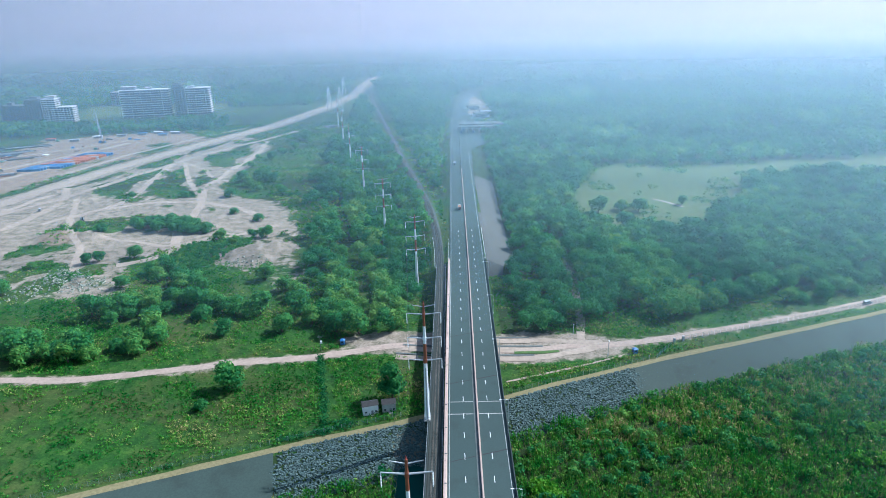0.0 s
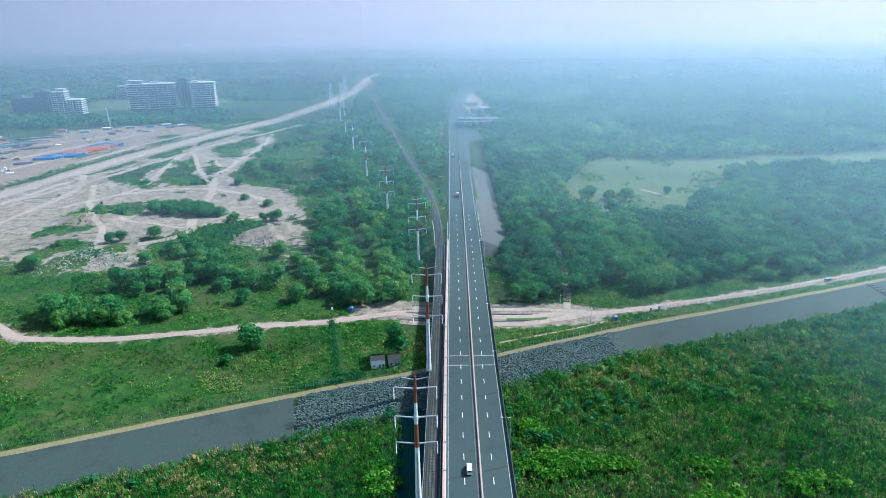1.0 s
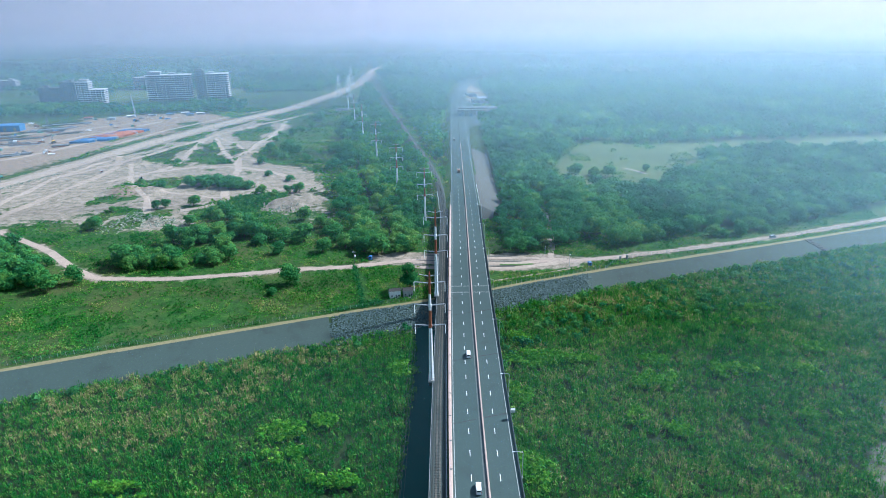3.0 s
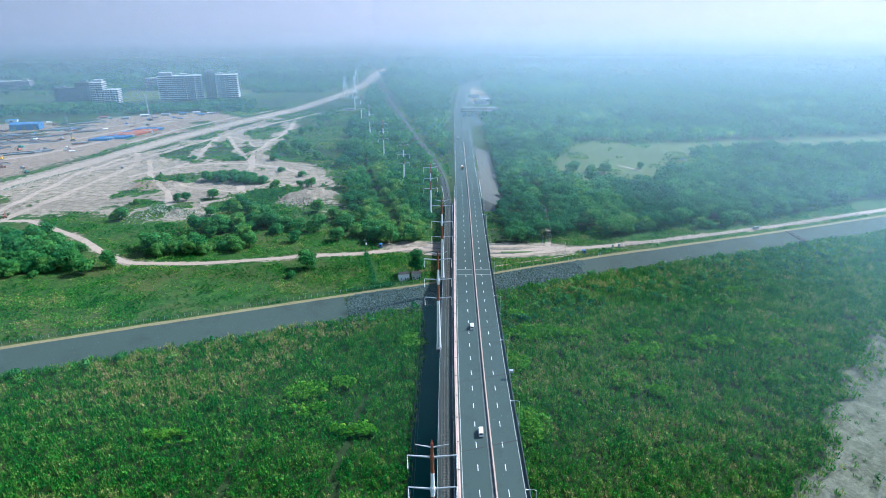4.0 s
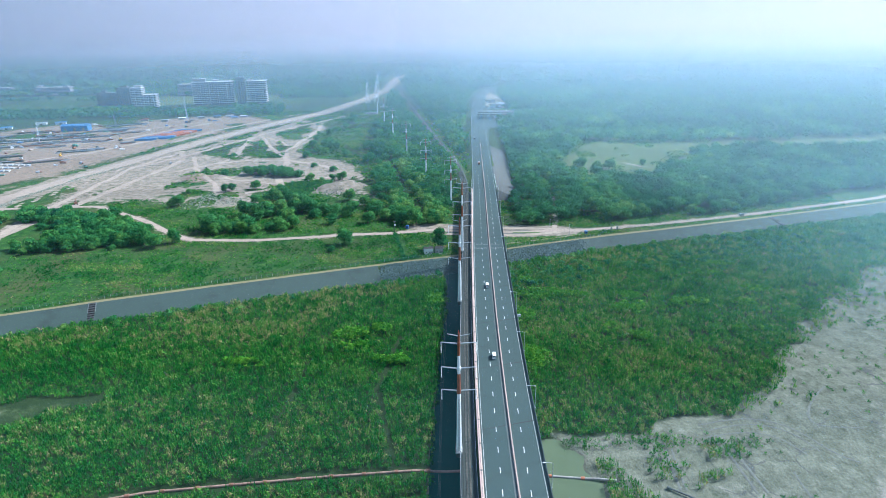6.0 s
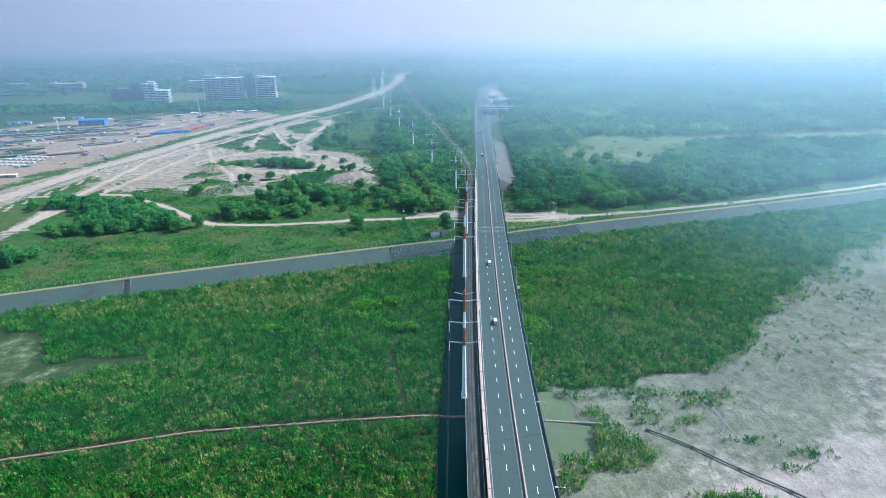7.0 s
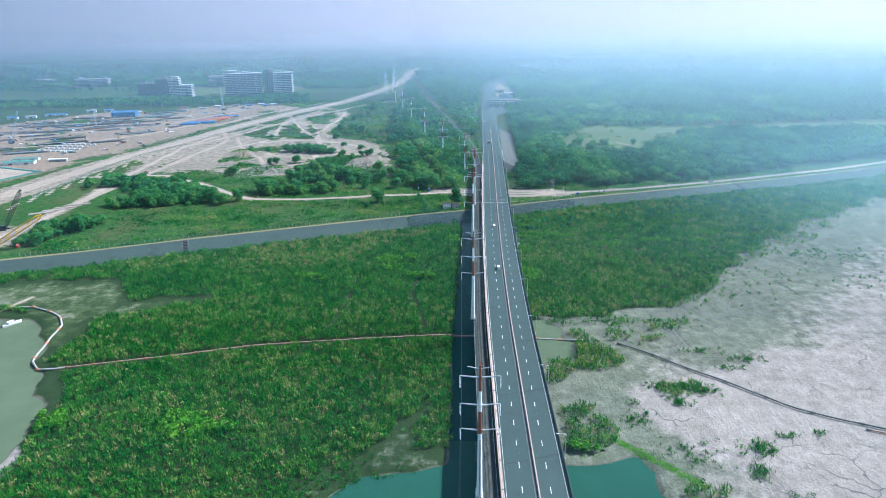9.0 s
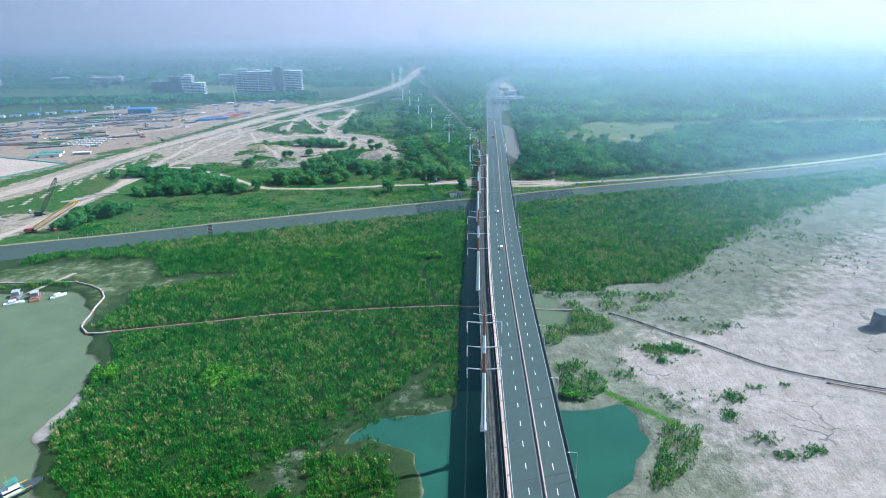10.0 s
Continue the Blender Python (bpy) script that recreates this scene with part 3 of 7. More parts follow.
WATER_G = water_mat("green_water", (0.078, 0.104, 0.062), 0.2)
WATER_T = water_mat("teal_water", (0.018, 0.064, 0.046), 0.15)
# darker copy of the water; the viaduct's shadow is put into its colour
WATER_SHADE = water_mat("shaded_water", (0.005, 0.042, 0.034), 0.2)
water("water", [(-1000, -450), (-90, -450), (-120, -130), (-180, 30), (-300, 40), (-420, 0), (-1000, -100)], -5.0, WATER_G, "calm murky green river basin")
water("water", [(-75, -240), (75, -240), (75, -100), (-75, -104)], -5.02, WATER_T, "still teal pool under the viaduct")
water("water", [(-24, -103), (1, -103), (1, 190), (-24, 190)], -4.75, WATER_SHADE, "narrow channel beside the viaduct, coloured dark for its shadow")
water("water", [(2, -46), (54, -46), (54, 6), (2, 6)], -4.9, WATER_G, "shallow silty pool beside the viaduct")

# ---- revetment and stones ----
def ribbon(pts, width, lift, spacing=3.0, ragged=0.0, on=ground_z):
    """A strip that follows the ground along a line of points."""
    p = np.array(pts, float)
    d = np.r_[0, np.cumsum(np.hypot(*np.diff(p, axis=0).T))]
    s = np.arange(0, d[-1], spacing)
    ker = np.array([-8, -4, 0, 4, 8.0])
    px = sum(np.interp(s + k, d, p[:, 0]) for k in ker) / 5
    py = sum(np.interp(s + k, d, p[:, 1]) for k in ker) / 5
    tx, ty = np.gradient(px), np.gradient(py)
    L = np.hypot(tx, ty)
    rx, ry = ty / L, -tx / L
    g = Geo()
    cols = 5
    vs, fs = [], []
    for k in range(cols):
        a = (k / (cols - 1) - 0.5) * width
        w = a * (1 + ragged * (vnoise(s, s * 0 + a * 31, 9) - 0.5) * 2)
        x, y = px + rx * w, py + ry * w
        vs.append(np.stack([x, y, on(x, y) + lift - (0.04 if k in (0, cols - 1) else 0)], 1))
    V = np.stack(vs, 1).reshape(-1, 3)
    for i in range(len(s) - 1):
        for k in range(cols - 1):
            fs.append((i * cols + k, i * cols + k + 1, (i + 1) * cols + k + 1, (i + 1) * cols + k))
    return g.add(V, fs)


ROCKS = []
CUBE = np.array([[-1, -1, -0.7], [1, -1, -0.6], [1.1, 1, -0.7], [-1, 0.9, -0.6], [-0.6, -0.7, 0.7], [0.7, -0.6, 0.6], [0.6, 0.7, 0.75], [-0.7, 0.6, 0.6]])
CUBE_F = np.array([[0, 1, 5], [0, 5, 4], [1, 2, 6], [1, 6, 5], [2, 3, 7], [2, 7, 6], [3, 0, 4], [3, 4, 7], [4, 5, 6], [4, 6, 7]])


def rock_field(name, label, x, y, rmin, rmax, material):
    z, n = ground_z(x, y), len(x)
    r, w = rng.uniform(rmin, rmax, n)[:, None], rng.uniform(0, 6.28, n)[:, None]
    v = CUBE[None] * rng.uniform(0.75, 1.25, (n, 8, 3))
    c, s = np.cos(w), np.sin(w)
    X = (v[..., 0] * c - v[..., 1] * s) * r + x[:, None]
    Y = (v[..., 0] * s + v[..., 1] * c) * r + y[:, None]
    Z = v[..., 2] * 0.8 * r + z[:, None] + rmin * 0.9
    ob = new(name, tri_mesh(name, np.stack([X, Y, Z], -1)[:, CUBE_F].reshape(-1, 3, 3), material))
    tagged(ob, label, "stones", kind="stuff")


def build_revetment():
    for x0, x1 in ((-700, -61), (80, 700)):
        xs = np.arange(x0, x1, 4.0)
        ks = np.linspace(0, 1, 6)
        g = Geo()
        vs = [(x + 5.0 * k * 1.0, float(bank_y(x)) - (22.3 if x0 < 0 else 19.3) * k, -4.0 * k + 0.22) for x in xs for k in ks]
        fs = [(i * 6 + k, i * 6 + k + 1, i * 6 + k + 7, i * 6 + k + 6) for i in range(len(xs) - 1) for k in range(5)]
        part("revetment", g.add(vs, fs), M_REVET, label="grey concrete block slope along the river bank", kind="structure")["category"] = "embankment"
    part("verge", ribbon([(x, float(bank_y(x)) + 2.0) for x in range(-700, 701, 8)], 3.4, 0.1, 4.0, 0.2), M_VERGE, label="dry yellow grass verge along the bank", kind="structure")["category"] = "verge"
    # loose stone on both sides of the viaduct
    for x0, x1, n in ((-64, -9, 4200), (23, 84, 4600), (-9, 23, 1200)):
        k = rng.random(n)
        x = rng.uniform(x0, x1, n) + np.where(x0 < -20, 9 * (0.5 - k), 0) * 0.6 + rng.normal(0, 1.2, n)
        y = bank_y(x) - (24.5 if x0 < -20 else 21.5) * k + 0.6
        ROCKS.append((x + 5 * k, y))
    x, y = (np.concatenate(v) for v in zip(*ROCKS))
    rock_field("riprap", "bank of loose dark grey stones", x, y, 0.22, 0.52, rock_mat("loose_stone", 1.0))
    # drain steps down the slope
    for sx, turn in ((-226, 24), (248, 20)):
        sy = float(bank_y(sx))
        ob = thing("drain_steps", pose(sx, sy, 0.2, 0, 0, turn), "dark wet stepped drain set in the bank", "drain")
        for k in range(9):
            part("drain_step", Geo().box(0, -1.1 - k * 2.35, -0.44 * k - 0.25, 3.4, 2.3, 0.42), M_JOINT, ob)
        for s in (-1, 1):
            part("drain_wall", Geo().add([(s * 2.0 + a, yy, zz) for yy, zt in ((0, 0.5), (-19.5, -3.9)) for zz in (zt - 0.9, zt) for a in (-0.25, 0.25)],
                                        [(0, 1, 3, 2), (4, 6, 7, 5), (2, 3, 7, 6), (0, 4, 5, 1), (1, 5, 7, 3), (0, 2, 6, 4)]), M_DARKCON, ob)


def rock_mat(name, k, warm=(1.0, 1.0, 1.0)):
    m, nt, b = node_mat(name)
    g = nt.nodes.new("ShaderNodeNewGeometry")
    n = noise_tex(nt, g.outputs["Position"], 2.0, 4)
    f = math_node(nt, 'ADD', math_node(nt, 'MULTIPLY', g.outputs["Random Per Island"], 0.7), math_node(nt, 'MULTIPLY', n, 0.3))
    nt.links.new(ramp(nt, f, [(p, tuple(v * k * w for v, w in zip(c, warm))) for p, c in ((0.1, (0.012, 0.028, 0.028)), (0.6, (0.046, 0.084, 0.080)), (0.95, (0.14, 0.195, 0.188)))]), b.inputs["Base Color"])
    b.inputs["Roughness"].default_value = 0.9
    return m


build_revetment()

for name, pts, w, mt, lab in (
        ("dirt_road", LANE, 5.2, M_DIRT, "pale pink dirt road along the river bank"),
        ("sand_track", [(-371, 230), (-356, 420), (-345, 540), (-368, 590), (-396, 650)], 7, M_SAND, "sandy lorry track across waste ground"),
        ("sand_track", [(-240, 850), (-228, 768), (-232, 668), (-232, 588), (-213, 523), (-205, 450), (-190, 412), (-200, 394), (-222, 384)], 7, M_SAND, "sandy lorry track across waste ground"),
        ("sand_track", [(-301, 716), (-267, 635), (-238, 579), (-217, 540)], 5, M_SAND, "sandy lorry track across waste ground"),
        ("sand_track", [(-293, 708), (-261, 671), (-239, 632)], 4.5, M_SAND, "sandy lorry track across waste ground"),
        ("sand_track", [(-312, 715), (-303, 639), (-288, 565), (-296, 520), (-330, 480)], 6.5, M_SAND, "sandy lorry track across waste ground"),
        ("sand_track", [(-385, 500), (-352, 580), (-320, 677), (-306, 731), (-252, 843), (-214, 930)], 8, M_SAND, "sandy lorry track across waste ground"),
        ("sand_track", [(-420, 640), (-393, 772), (-341, 896), (-300, 970)], 6, M_SAND, "sandy lorry track across waste ground"),
        ("sand_track", [(-296, 520), (-262, 540), (-228, 545), (-180, 520), (-150, 490)], 6, M_SAND, "sandy lorry track across waste ground"),
        ("sand_track", [(24, 250), (40, 252), (60, 256), (76, 262)], 4.5, M_SAND, "sandy track joining the dirt road"),
        ("sand_track", [(24, 269), (45, 270), (62, 266), (80, 264)], 4.5, M_SAND, "sandy track joining the dirt road"),
        ("sand_track", [(66, 266), (70, 290), (76, 330), (78, 380)], 4.5, M_SAND, "sandy track running into the woods"),
        ("foot_track", [(24, 231), (50, 240), (72, 248), (86, 254)], 1.2, M_DIRT, "narrow worn path in the grass"),
        ("foot_track", [(178, 520), (190, 505), (197, 488)], 3.0, M_SAND, "worn pale path across the meadow"),
        ("highway", HIGHWAY, 20, M_SAND, "broad unpaved highway bed of pale sand"),
        ("sand_track", [(-1000, 520), (-760, 575), (-600, 620), (-500, 700), (-430, 860)], 9, M_SAND, "dusty haul road through the yard"),
        ("sand_track", [(-1000, 640), (-800, 660), (-640, 715), (-520, 790), (-420, 900)], 8, M_SAND, "dusty haul road through the yard"),
        ("sand_track", [(-900, 430), (-700, 470), (-560, 520), (-490, 600), (-440, 720)], 8, M_SAND, "dusty haul road through the yard"),
        ("sand_track", [(-340, 560), (-300, 470), (-262, 420), (-240, 370)], 5, M_SAND, "sandy lorry track across waste ground"),
        ("sand_track", [(-262, 445), (-200, 420), (-160, 440), (-128, 470)], 4, M_SAND, "sandy lorry track across waste ground"),
        ("wheel_track", [(72, 1), (70.6, -12), (69.9, -28)], 0.9, M_RUT, "dark wheel track in the silt"),
        ("wheel_track", [(74.4, 1), (73, -12), (72, -28)], 0.9, M_RUT, "dark wheel track in the silt"),
        ("wheel_track", [(95, 2), (96, -15), (97, -28)], 1.0, M_RUT, "dark wheel track in the silt"),
        ("wheel_track", [(98.4, 3), (99, -13), (101, -28)], 1.0, M_RUT, "dark wheel track in the silt"),
        ("wheel_track", [(88, 14), (104, 19), (118, 20), (131, 11), (135, -4), (146, -10)], 0.9, M_RUT, "dark curved wheel track in the silt"),
        ("wheel_track", [(90, 10), (104, 15), (117, 16.5), (128, 9), (132, -5)], 0.8, M_RUT, "dark curved wheel track in the silt"),
        ("wheel_track", [(88, 6), (103, 10), (113, 11), (122, 5), (126, -6)], 0.7, M_RUT, "faint curved wheel track in the silt"),
        ("wheel_track", [(159, 13.4), (135, 15), (137, 20), (145, 33), (160, 47)], 0.8, M_RUT, "thin dark drainage line in the silt"),
        ("wheel_track", [(115.6, -11), (114, -20), (115, -30)], 0.8, M_RUT, "short dark wheel track in the silt"),
        ("service_road", SIDETRACK, 7, M_SAND, "dusty service road beside the highway bed")):
    part(name, ribbon(pts, w, 0.2 if name == "sand_track" else 0.14, 3.0, 0.32 if name == "sand_track" else 0.16, lambda a, b: ground_z(a, b) + np.clip((b - 900) / 500, 0, 1)), mt, label=lab, kind="structure")["category"] = "road"

# ---- road viaduct ----
def along(c, zf, y0, y1, d):
    ys = np.linspace(y0, y1, max(2, int(round((y1 - y0) / d)) + 1))
    return [(float(c(y)), float(y), float(zf(y)), 1.0, 0.0) for y in ys]


Y0, Y1, YEND = -560, 358, 1420


def build_road():
    road = thing("road_viaduct", pose(0, 0, 0), "grey asphalt dual carriageway on a concrete viaduct", "viaduct", kind="structure")
    line = along(road_c, road_z, Y0, Y1, 10)
    part("deck", Geo().sweep(line, [(-10.9, -0.35), (-10.9, 0.0), (10.9, 0.0), (10.9, -0.35), (8.0, -1.0), (-8.0, -1.0)]), M_ASPHALT, road)
    part("girder", Geo().sweep(line, [(-8.0, -1.02), (8.0, -1.02), (5.5, -2.6), (-5.5, -2.6)]), M_CONCRETE, road, "concrete box girder")
    emb = along(road_c, road_z, Y1 - 0.2, YEND, 10)
    wide = lambda y: min(1, max(0, (y - 480) / 300)) * 4
    vs, fs = [], []
    for x, y, z, _, _ in emb:
        vs += [(x - 10.9, y, z - 0.5), (x - 10.9, y, z - 0.006), (x + 10.9 + wide(y), y, z - 0.006), (x + 10.9 + wide(y), y, z - 0.5)]
    for i in range(len(emb) - 1):
        fs += [(i * 4 + k, i * 4 + k + 1, i * 4 + k + 5, i * 4 + k + 4) for k in range(3)]
    ob = part("road", Geo().add(vs, fs), M_ASPHALT, label="grey asphalt dual carriageway on an embankment", kind="structure")
    ob["category"] = "road"
    # parapets, cast in lengths between the joints
    prof_l = [(-11.7, -0.5), (-11.7, 1.05), (-11.05, 1.05), (-10.75, 0.3), (-10.55, 0.02), (-10.55, -0.01), (-10.9, -0.01)]
    prof_r = [(11.3, -0.5), (11.3, 1.05), (11.05, 1.05), (10.75, 0.3), (10.55, 0.02), (10.55, -0.01), (10.9, -0.01)]
    y = -558.0
    while y < Y1 - 5:
        b = min(y + 14.5, Y1)
        # right one: dark barrier, with the shade on its inner side added to the colour
        for prof, mt, lab in ((prof_l, M_PARAPET, "pinkish concrete parapet"), (prof_r, M_DARKPAR, "dark concrete parapet with its shaded side in the colour")):
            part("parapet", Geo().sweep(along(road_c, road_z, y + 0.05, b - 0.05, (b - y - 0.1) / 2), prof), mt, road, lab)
        y = b
    # handrail pipe and drain boxes on the left parapet
    for y in np.arange(-540, Y1 - 6, 14.5):
        part("drain_box", Geo().box(float(road_c(y)) - 11.05, y, float(road_z(y)) + 1.04, 0.75, 0.5, 0.12), M_DARKCON, road)
    med = [(0.30, 0.012), (0.30, 0.25), (0.48, 0.9), (0.82, 0.9), (1.0, 0.25), (1.0, 0.012)]
    part("median_barrier", Geo().sweep(along(road_c, road_z, Y0, Y1 + 260, 8), med), M_PARAPET, road, "low pale concrete median barrier")
    # strip laid left of the barrier to stand in for its cast shadow
    part("median_gap", Geo().sweep(along(road_c, road_z, Y0, Y1, 8), [(-0.75, 0.006), (-0.75, 0.05), (0.24, 0.05), (0.24, 0.006)]), M_DARKCON, road, "strip standing in for the median barrier's shadow")
    part("median_barrier", Geo().sweep(along(road_c, road_z, Y1 + 262, YEND - 60, 8), med), M_DARKCON, road, "dark median barrier")
    for off in (-9.9, 9.9):
        part("edge_line", Geo().sweep(along(road_c, road_z, Y0, Y1 + 900, 10), [(off - 0.1, 0.004), (off - 0.1, 0.012), (off + 0.1, 0.012), (off + 0.1, 0.004)]), M_LINE, road, "thin white edge line")
    dash = Geo().box(0, 0, 0, 0.22, 3.2, 0.008).mesh("lane_mark", M_WHITELINE)
    for y in np.interp(np.arange(-12, 61), [-12, 0, 10, 17, 25, 31, 39, 60], [414, 274, 158.7, 75.5, -20.2, -86.4, -183.6, -438]):
        for off in (-4.6, 4.65):
            part("lane_mark", dash, None, road, at=pose(float(road_c(y)) + off, y, float(road_z(y)) + 0.006))
    joint = Geo().box(-5.7, 0, 0, 9.4, 0.3, 0.012).box(5.85, 0, 0, 9.2, 0.45, 0.012).mesh("expansion_joint", M_JOINT)
    pier = Geo().box(0, 0, -2.0, 9.5, 2.4, 1.9).mesh("pier_cap", M_CONCRETE)
    for y in (340, 300, 259, 218.5, 170.5, 127, 83, 39, -5.5, -48, -90, -132, -177, -222, -267, -312, -357, -402):
        part("expansion_joint", joint, None, road, at=pose(float(road_c(y)), y, float(road_z(y)) + 0.004, 0, 0, 17))
    for y in np.arange(-432, 340, 43.4):
        gz = float(ground_z(float(road_c(y)), y)) - 0.4
        part("pier", Geo().box(0, 0, gz, 5.2, 1.9, float(road_z(y)) - 4.5 - gz), M_CONCRETE, road, at=pose(float(road_c(y)), y, 0))
        part("pier_cap", pier, None, road, at=pose(float(road_c(y)), y, float(road_z(y)) - 2.6))
    # the two pale joint bars over the bank
    for y in (194.5, 202.5):
        part("joint_bar", Geo().box(-5.7, 0, 0, 9.6, 0.35, 0.02).box(5.8, 0, 0, 9.4, 0.35, 0.02), M_CONCRETE, road, "pale steel joint bar", at=pose(float(road_c(y)), y, float(road_z(y)) + 0.004))
    part("abutment", Geo().box(float(road_c(360)), 360, -0.5, 23.5, 3.0, 9.9), M_CONCRETE, road)
    # guard rails where the embankment begins
    for sx, a, b in ((1, 362, 420), (-1, 362, 395)):
        ob = thing("guard_rail", pose(0, 0, 0), "white painted steel guard rail beside the road", "guard rail")
        for y in np.arange(a, b, 4.0):
            part("post", Geo().box(float(road_c(y)) + sx * 11.4, y, float(road_z(y)) - 0.5, 0.2, 0.2, 1.5), M_WHITE, ob)
        for h in (0.5, 0.95):
            part("rail", Geo().sweep(along(lambda y: road_c(y) + sx * 11.4, lambda y: road_z(y) + h, a, b, 6), [(-0.06, -0.12), (-0.06, 0.12), (0.06, 0.12), (0.06, -0.12)]), M_WHITE, ob)


build_road()

# ---- street lamps on the right parapet ----
def street_lamp():
    ob = thing("street_lamp", pose(0, 0, 0), "slim grey steel street lamp on the viaduct parapet", "street lamp", "street lamps along the viaduct")
    part("base", Geo().box(0, 0, -0.1, 0.45, 0.45, 0.25), M_GALV, ob)
    part("post", Geo().rod((0, 0, 0.1), (0, 0, 9.6), 0.13, 0.07), M_GALV, ob)
    part("arm", Geo().rod((0, 0, 9.55), (-0.9, 0, 9.85), 0.06, 0.06).rod((-0.9, 0, 9.85), (-2.6, 0, 9.9), 0.06, 0.05), M_GALV, ob)
    part("lamp_head", Geo().box(-2.9, 0, 9.82, 0.95, 0.34, 0.14, top=0.8), M_POLEWHITE, ob, "white lamp head")
    return ob


lamp_0 = street_lamp()
spots = [float(y) for y in np.arange(-405, 330, 45.6)]
for k, y in enumerate(spots):
    m = pose(float(road_c(y)) + 11.5, y, float(road_z(y)) + 0.55)
    g = part("bracket", Geo().box(0, 0, -0.6, 0.55, 0.5, 0.5), M_CONCRETE, lamp_0) if k == 0 else None
    if k == 0:
        lamp_0.matrix_basis = m
    else:
        copy_thing(lamp_0, m)
cam_box = thing("sign_box", pose(float(road_c(83)) + 11.5, 83, 10.5), "small grey equipment box on the viaduct parapet", "equipment box")
part("post", Geo().rod((0, 0, 0), (0, 0, 2.4), 0.08), M_GALV, cam_box)
part("box", Geo().box(0.3, 0, 2.2, 1.6, 1.2, 1.1), M_GALV, cam_box)

# ---- rail viaduct ----
def build_rail():
    rail = thing("rail_viaduct", pose(0, 0, 0), "narrow concrete rail viaduct with ballasted track", "viaduct", kind="structure")
    line = along(rail_c, rail_z, Y0, 348, 10)
    part("deck", Geo().sweep(line, [(-2.9, -0.9), (-2.9, -0.35), (2.9, -0.35), (2.9, -0.9), (1.7, -2.6), (-1.7, -2.6)]), M_DARKPAR, rail)
    part("ballast", Geo().sweep(line, [(-2.3, -0.34), (-1.7, -0.08), (1.7, -0.08), (2.3, -0.34)]), M_BALLAST, rail, "dark stone ballast")
    for s in (-1, 1):
        part("upstand", Geo().sweep(line, [(s * 2.9, -0.4), (s * 2.9, 0.55), (s * 2.6, 0.55), (s * 2.6, -0.4)]), M_DARKPAR, rail, "dark concrete upstand")
        part("cable_duct", Geo().sweep(line, [(s * 2.2, -0.2), (s * 2.2, 0.12), (s * 2.45, 0.12), (s * 2.45, -0.2)]), M_DARKPAR, rail, "dark cable duct")
        part("handrail", Geo().sweep(line, [(s * 2.80, 1.25), (s * 2.80, 1.33), (s * 2.72, 1.33), (s * 2.72, 1.25)]), M_GALV, rail, "thin steel handrail")
    whole = along(rail_c, rail_z, Y0, 1500, 10)
    for off in (-0.72, 0.72, -0.42, 0.42):
        part("track_rail", Geo().sweep(whole, [(off - 0.06, -0.02), (off - 0.05, 0.17), (off + 0.05, 0.17), (off + 0.06, -0.02)]), M_RAIL, rail, "worn steel rail")
    far = along(rail_c, rail_z, 349, 1500, 10)
    ob = part("railway", Geo().sweep(far, [(-3.2, -0.6), (-1.8, -0.08), (1.8, -0.08), (3.2, -0.6)]), M_BALLAST, label="single railway track on dark ballast", kind="structure")
    ob["category"] = "railway"
    slp = Geo()
    for y in np.arange(-330, 520, 0.75):
        slp.box(float(rail_c(y)), float(y), float(rail_z(y)) - 0.1, 2.5, 0.26, 0.1)
    ob = part("sleepers", slp, M_DARKPAR, rail, "grey concrete sleepers", kind="stuff")
    post = Geo().box(0, 0, 0.5, 0.08, 0.08, 0.85).mesh("post", M_GALV)
    for y in np.arange(-300, 345, 6.0):
        for s in (-1, 1):
            part("post", post, None, rail, at=pose(float(rail_c(y)) + s * 2.76, float(y), float(rail_z(y))))
    for y in np.arange(-432, 340, 43.4):
        gx = float(rail_c(y))
        gz = float(ground_z(gx, y)) - 0.4
        part("pier", Geo().box(gx, float(y), gz, 2.6, 1.8, float(rail_z(y)) - 2.6 - gz), M_CONCRETE, rail)
    part("abutment", Geo().box(float(rail_c(349)), 349.5, -0.5, 6.4, 2.4, 8.5), M_CONCRETE, rail)
    ob = thing("guard_rail", pose(0, 0, 0), "white painted steel guard rail beside the track", "guard rail")
    for y in np.arange(352, 405, 4.0):
        part("post", Geo().box(float(rail_c(y)) - 3.6, float(y), float(rail_z(y)) - 0.9, 0.22, 0.22, 1.7), M_WHITE, ob)
    for h in (0.3, 0.7):
        part("rail", Geo().sweep(along(lambda y: rail_c(y) - 3.6, lambda y: rail_z(y) + h, 352, 404, 6), [(-0.06, -0.12), (-0.06, 0.12), (0.06, 0.12), (0.06, -0.12)]), M_WHITE, ob)


build_rail()

# ---- power poles beside the rail viaduct ----
ARMS = ((41.6, 5.8), (32.4, 5.8), (23.8, 5.8))


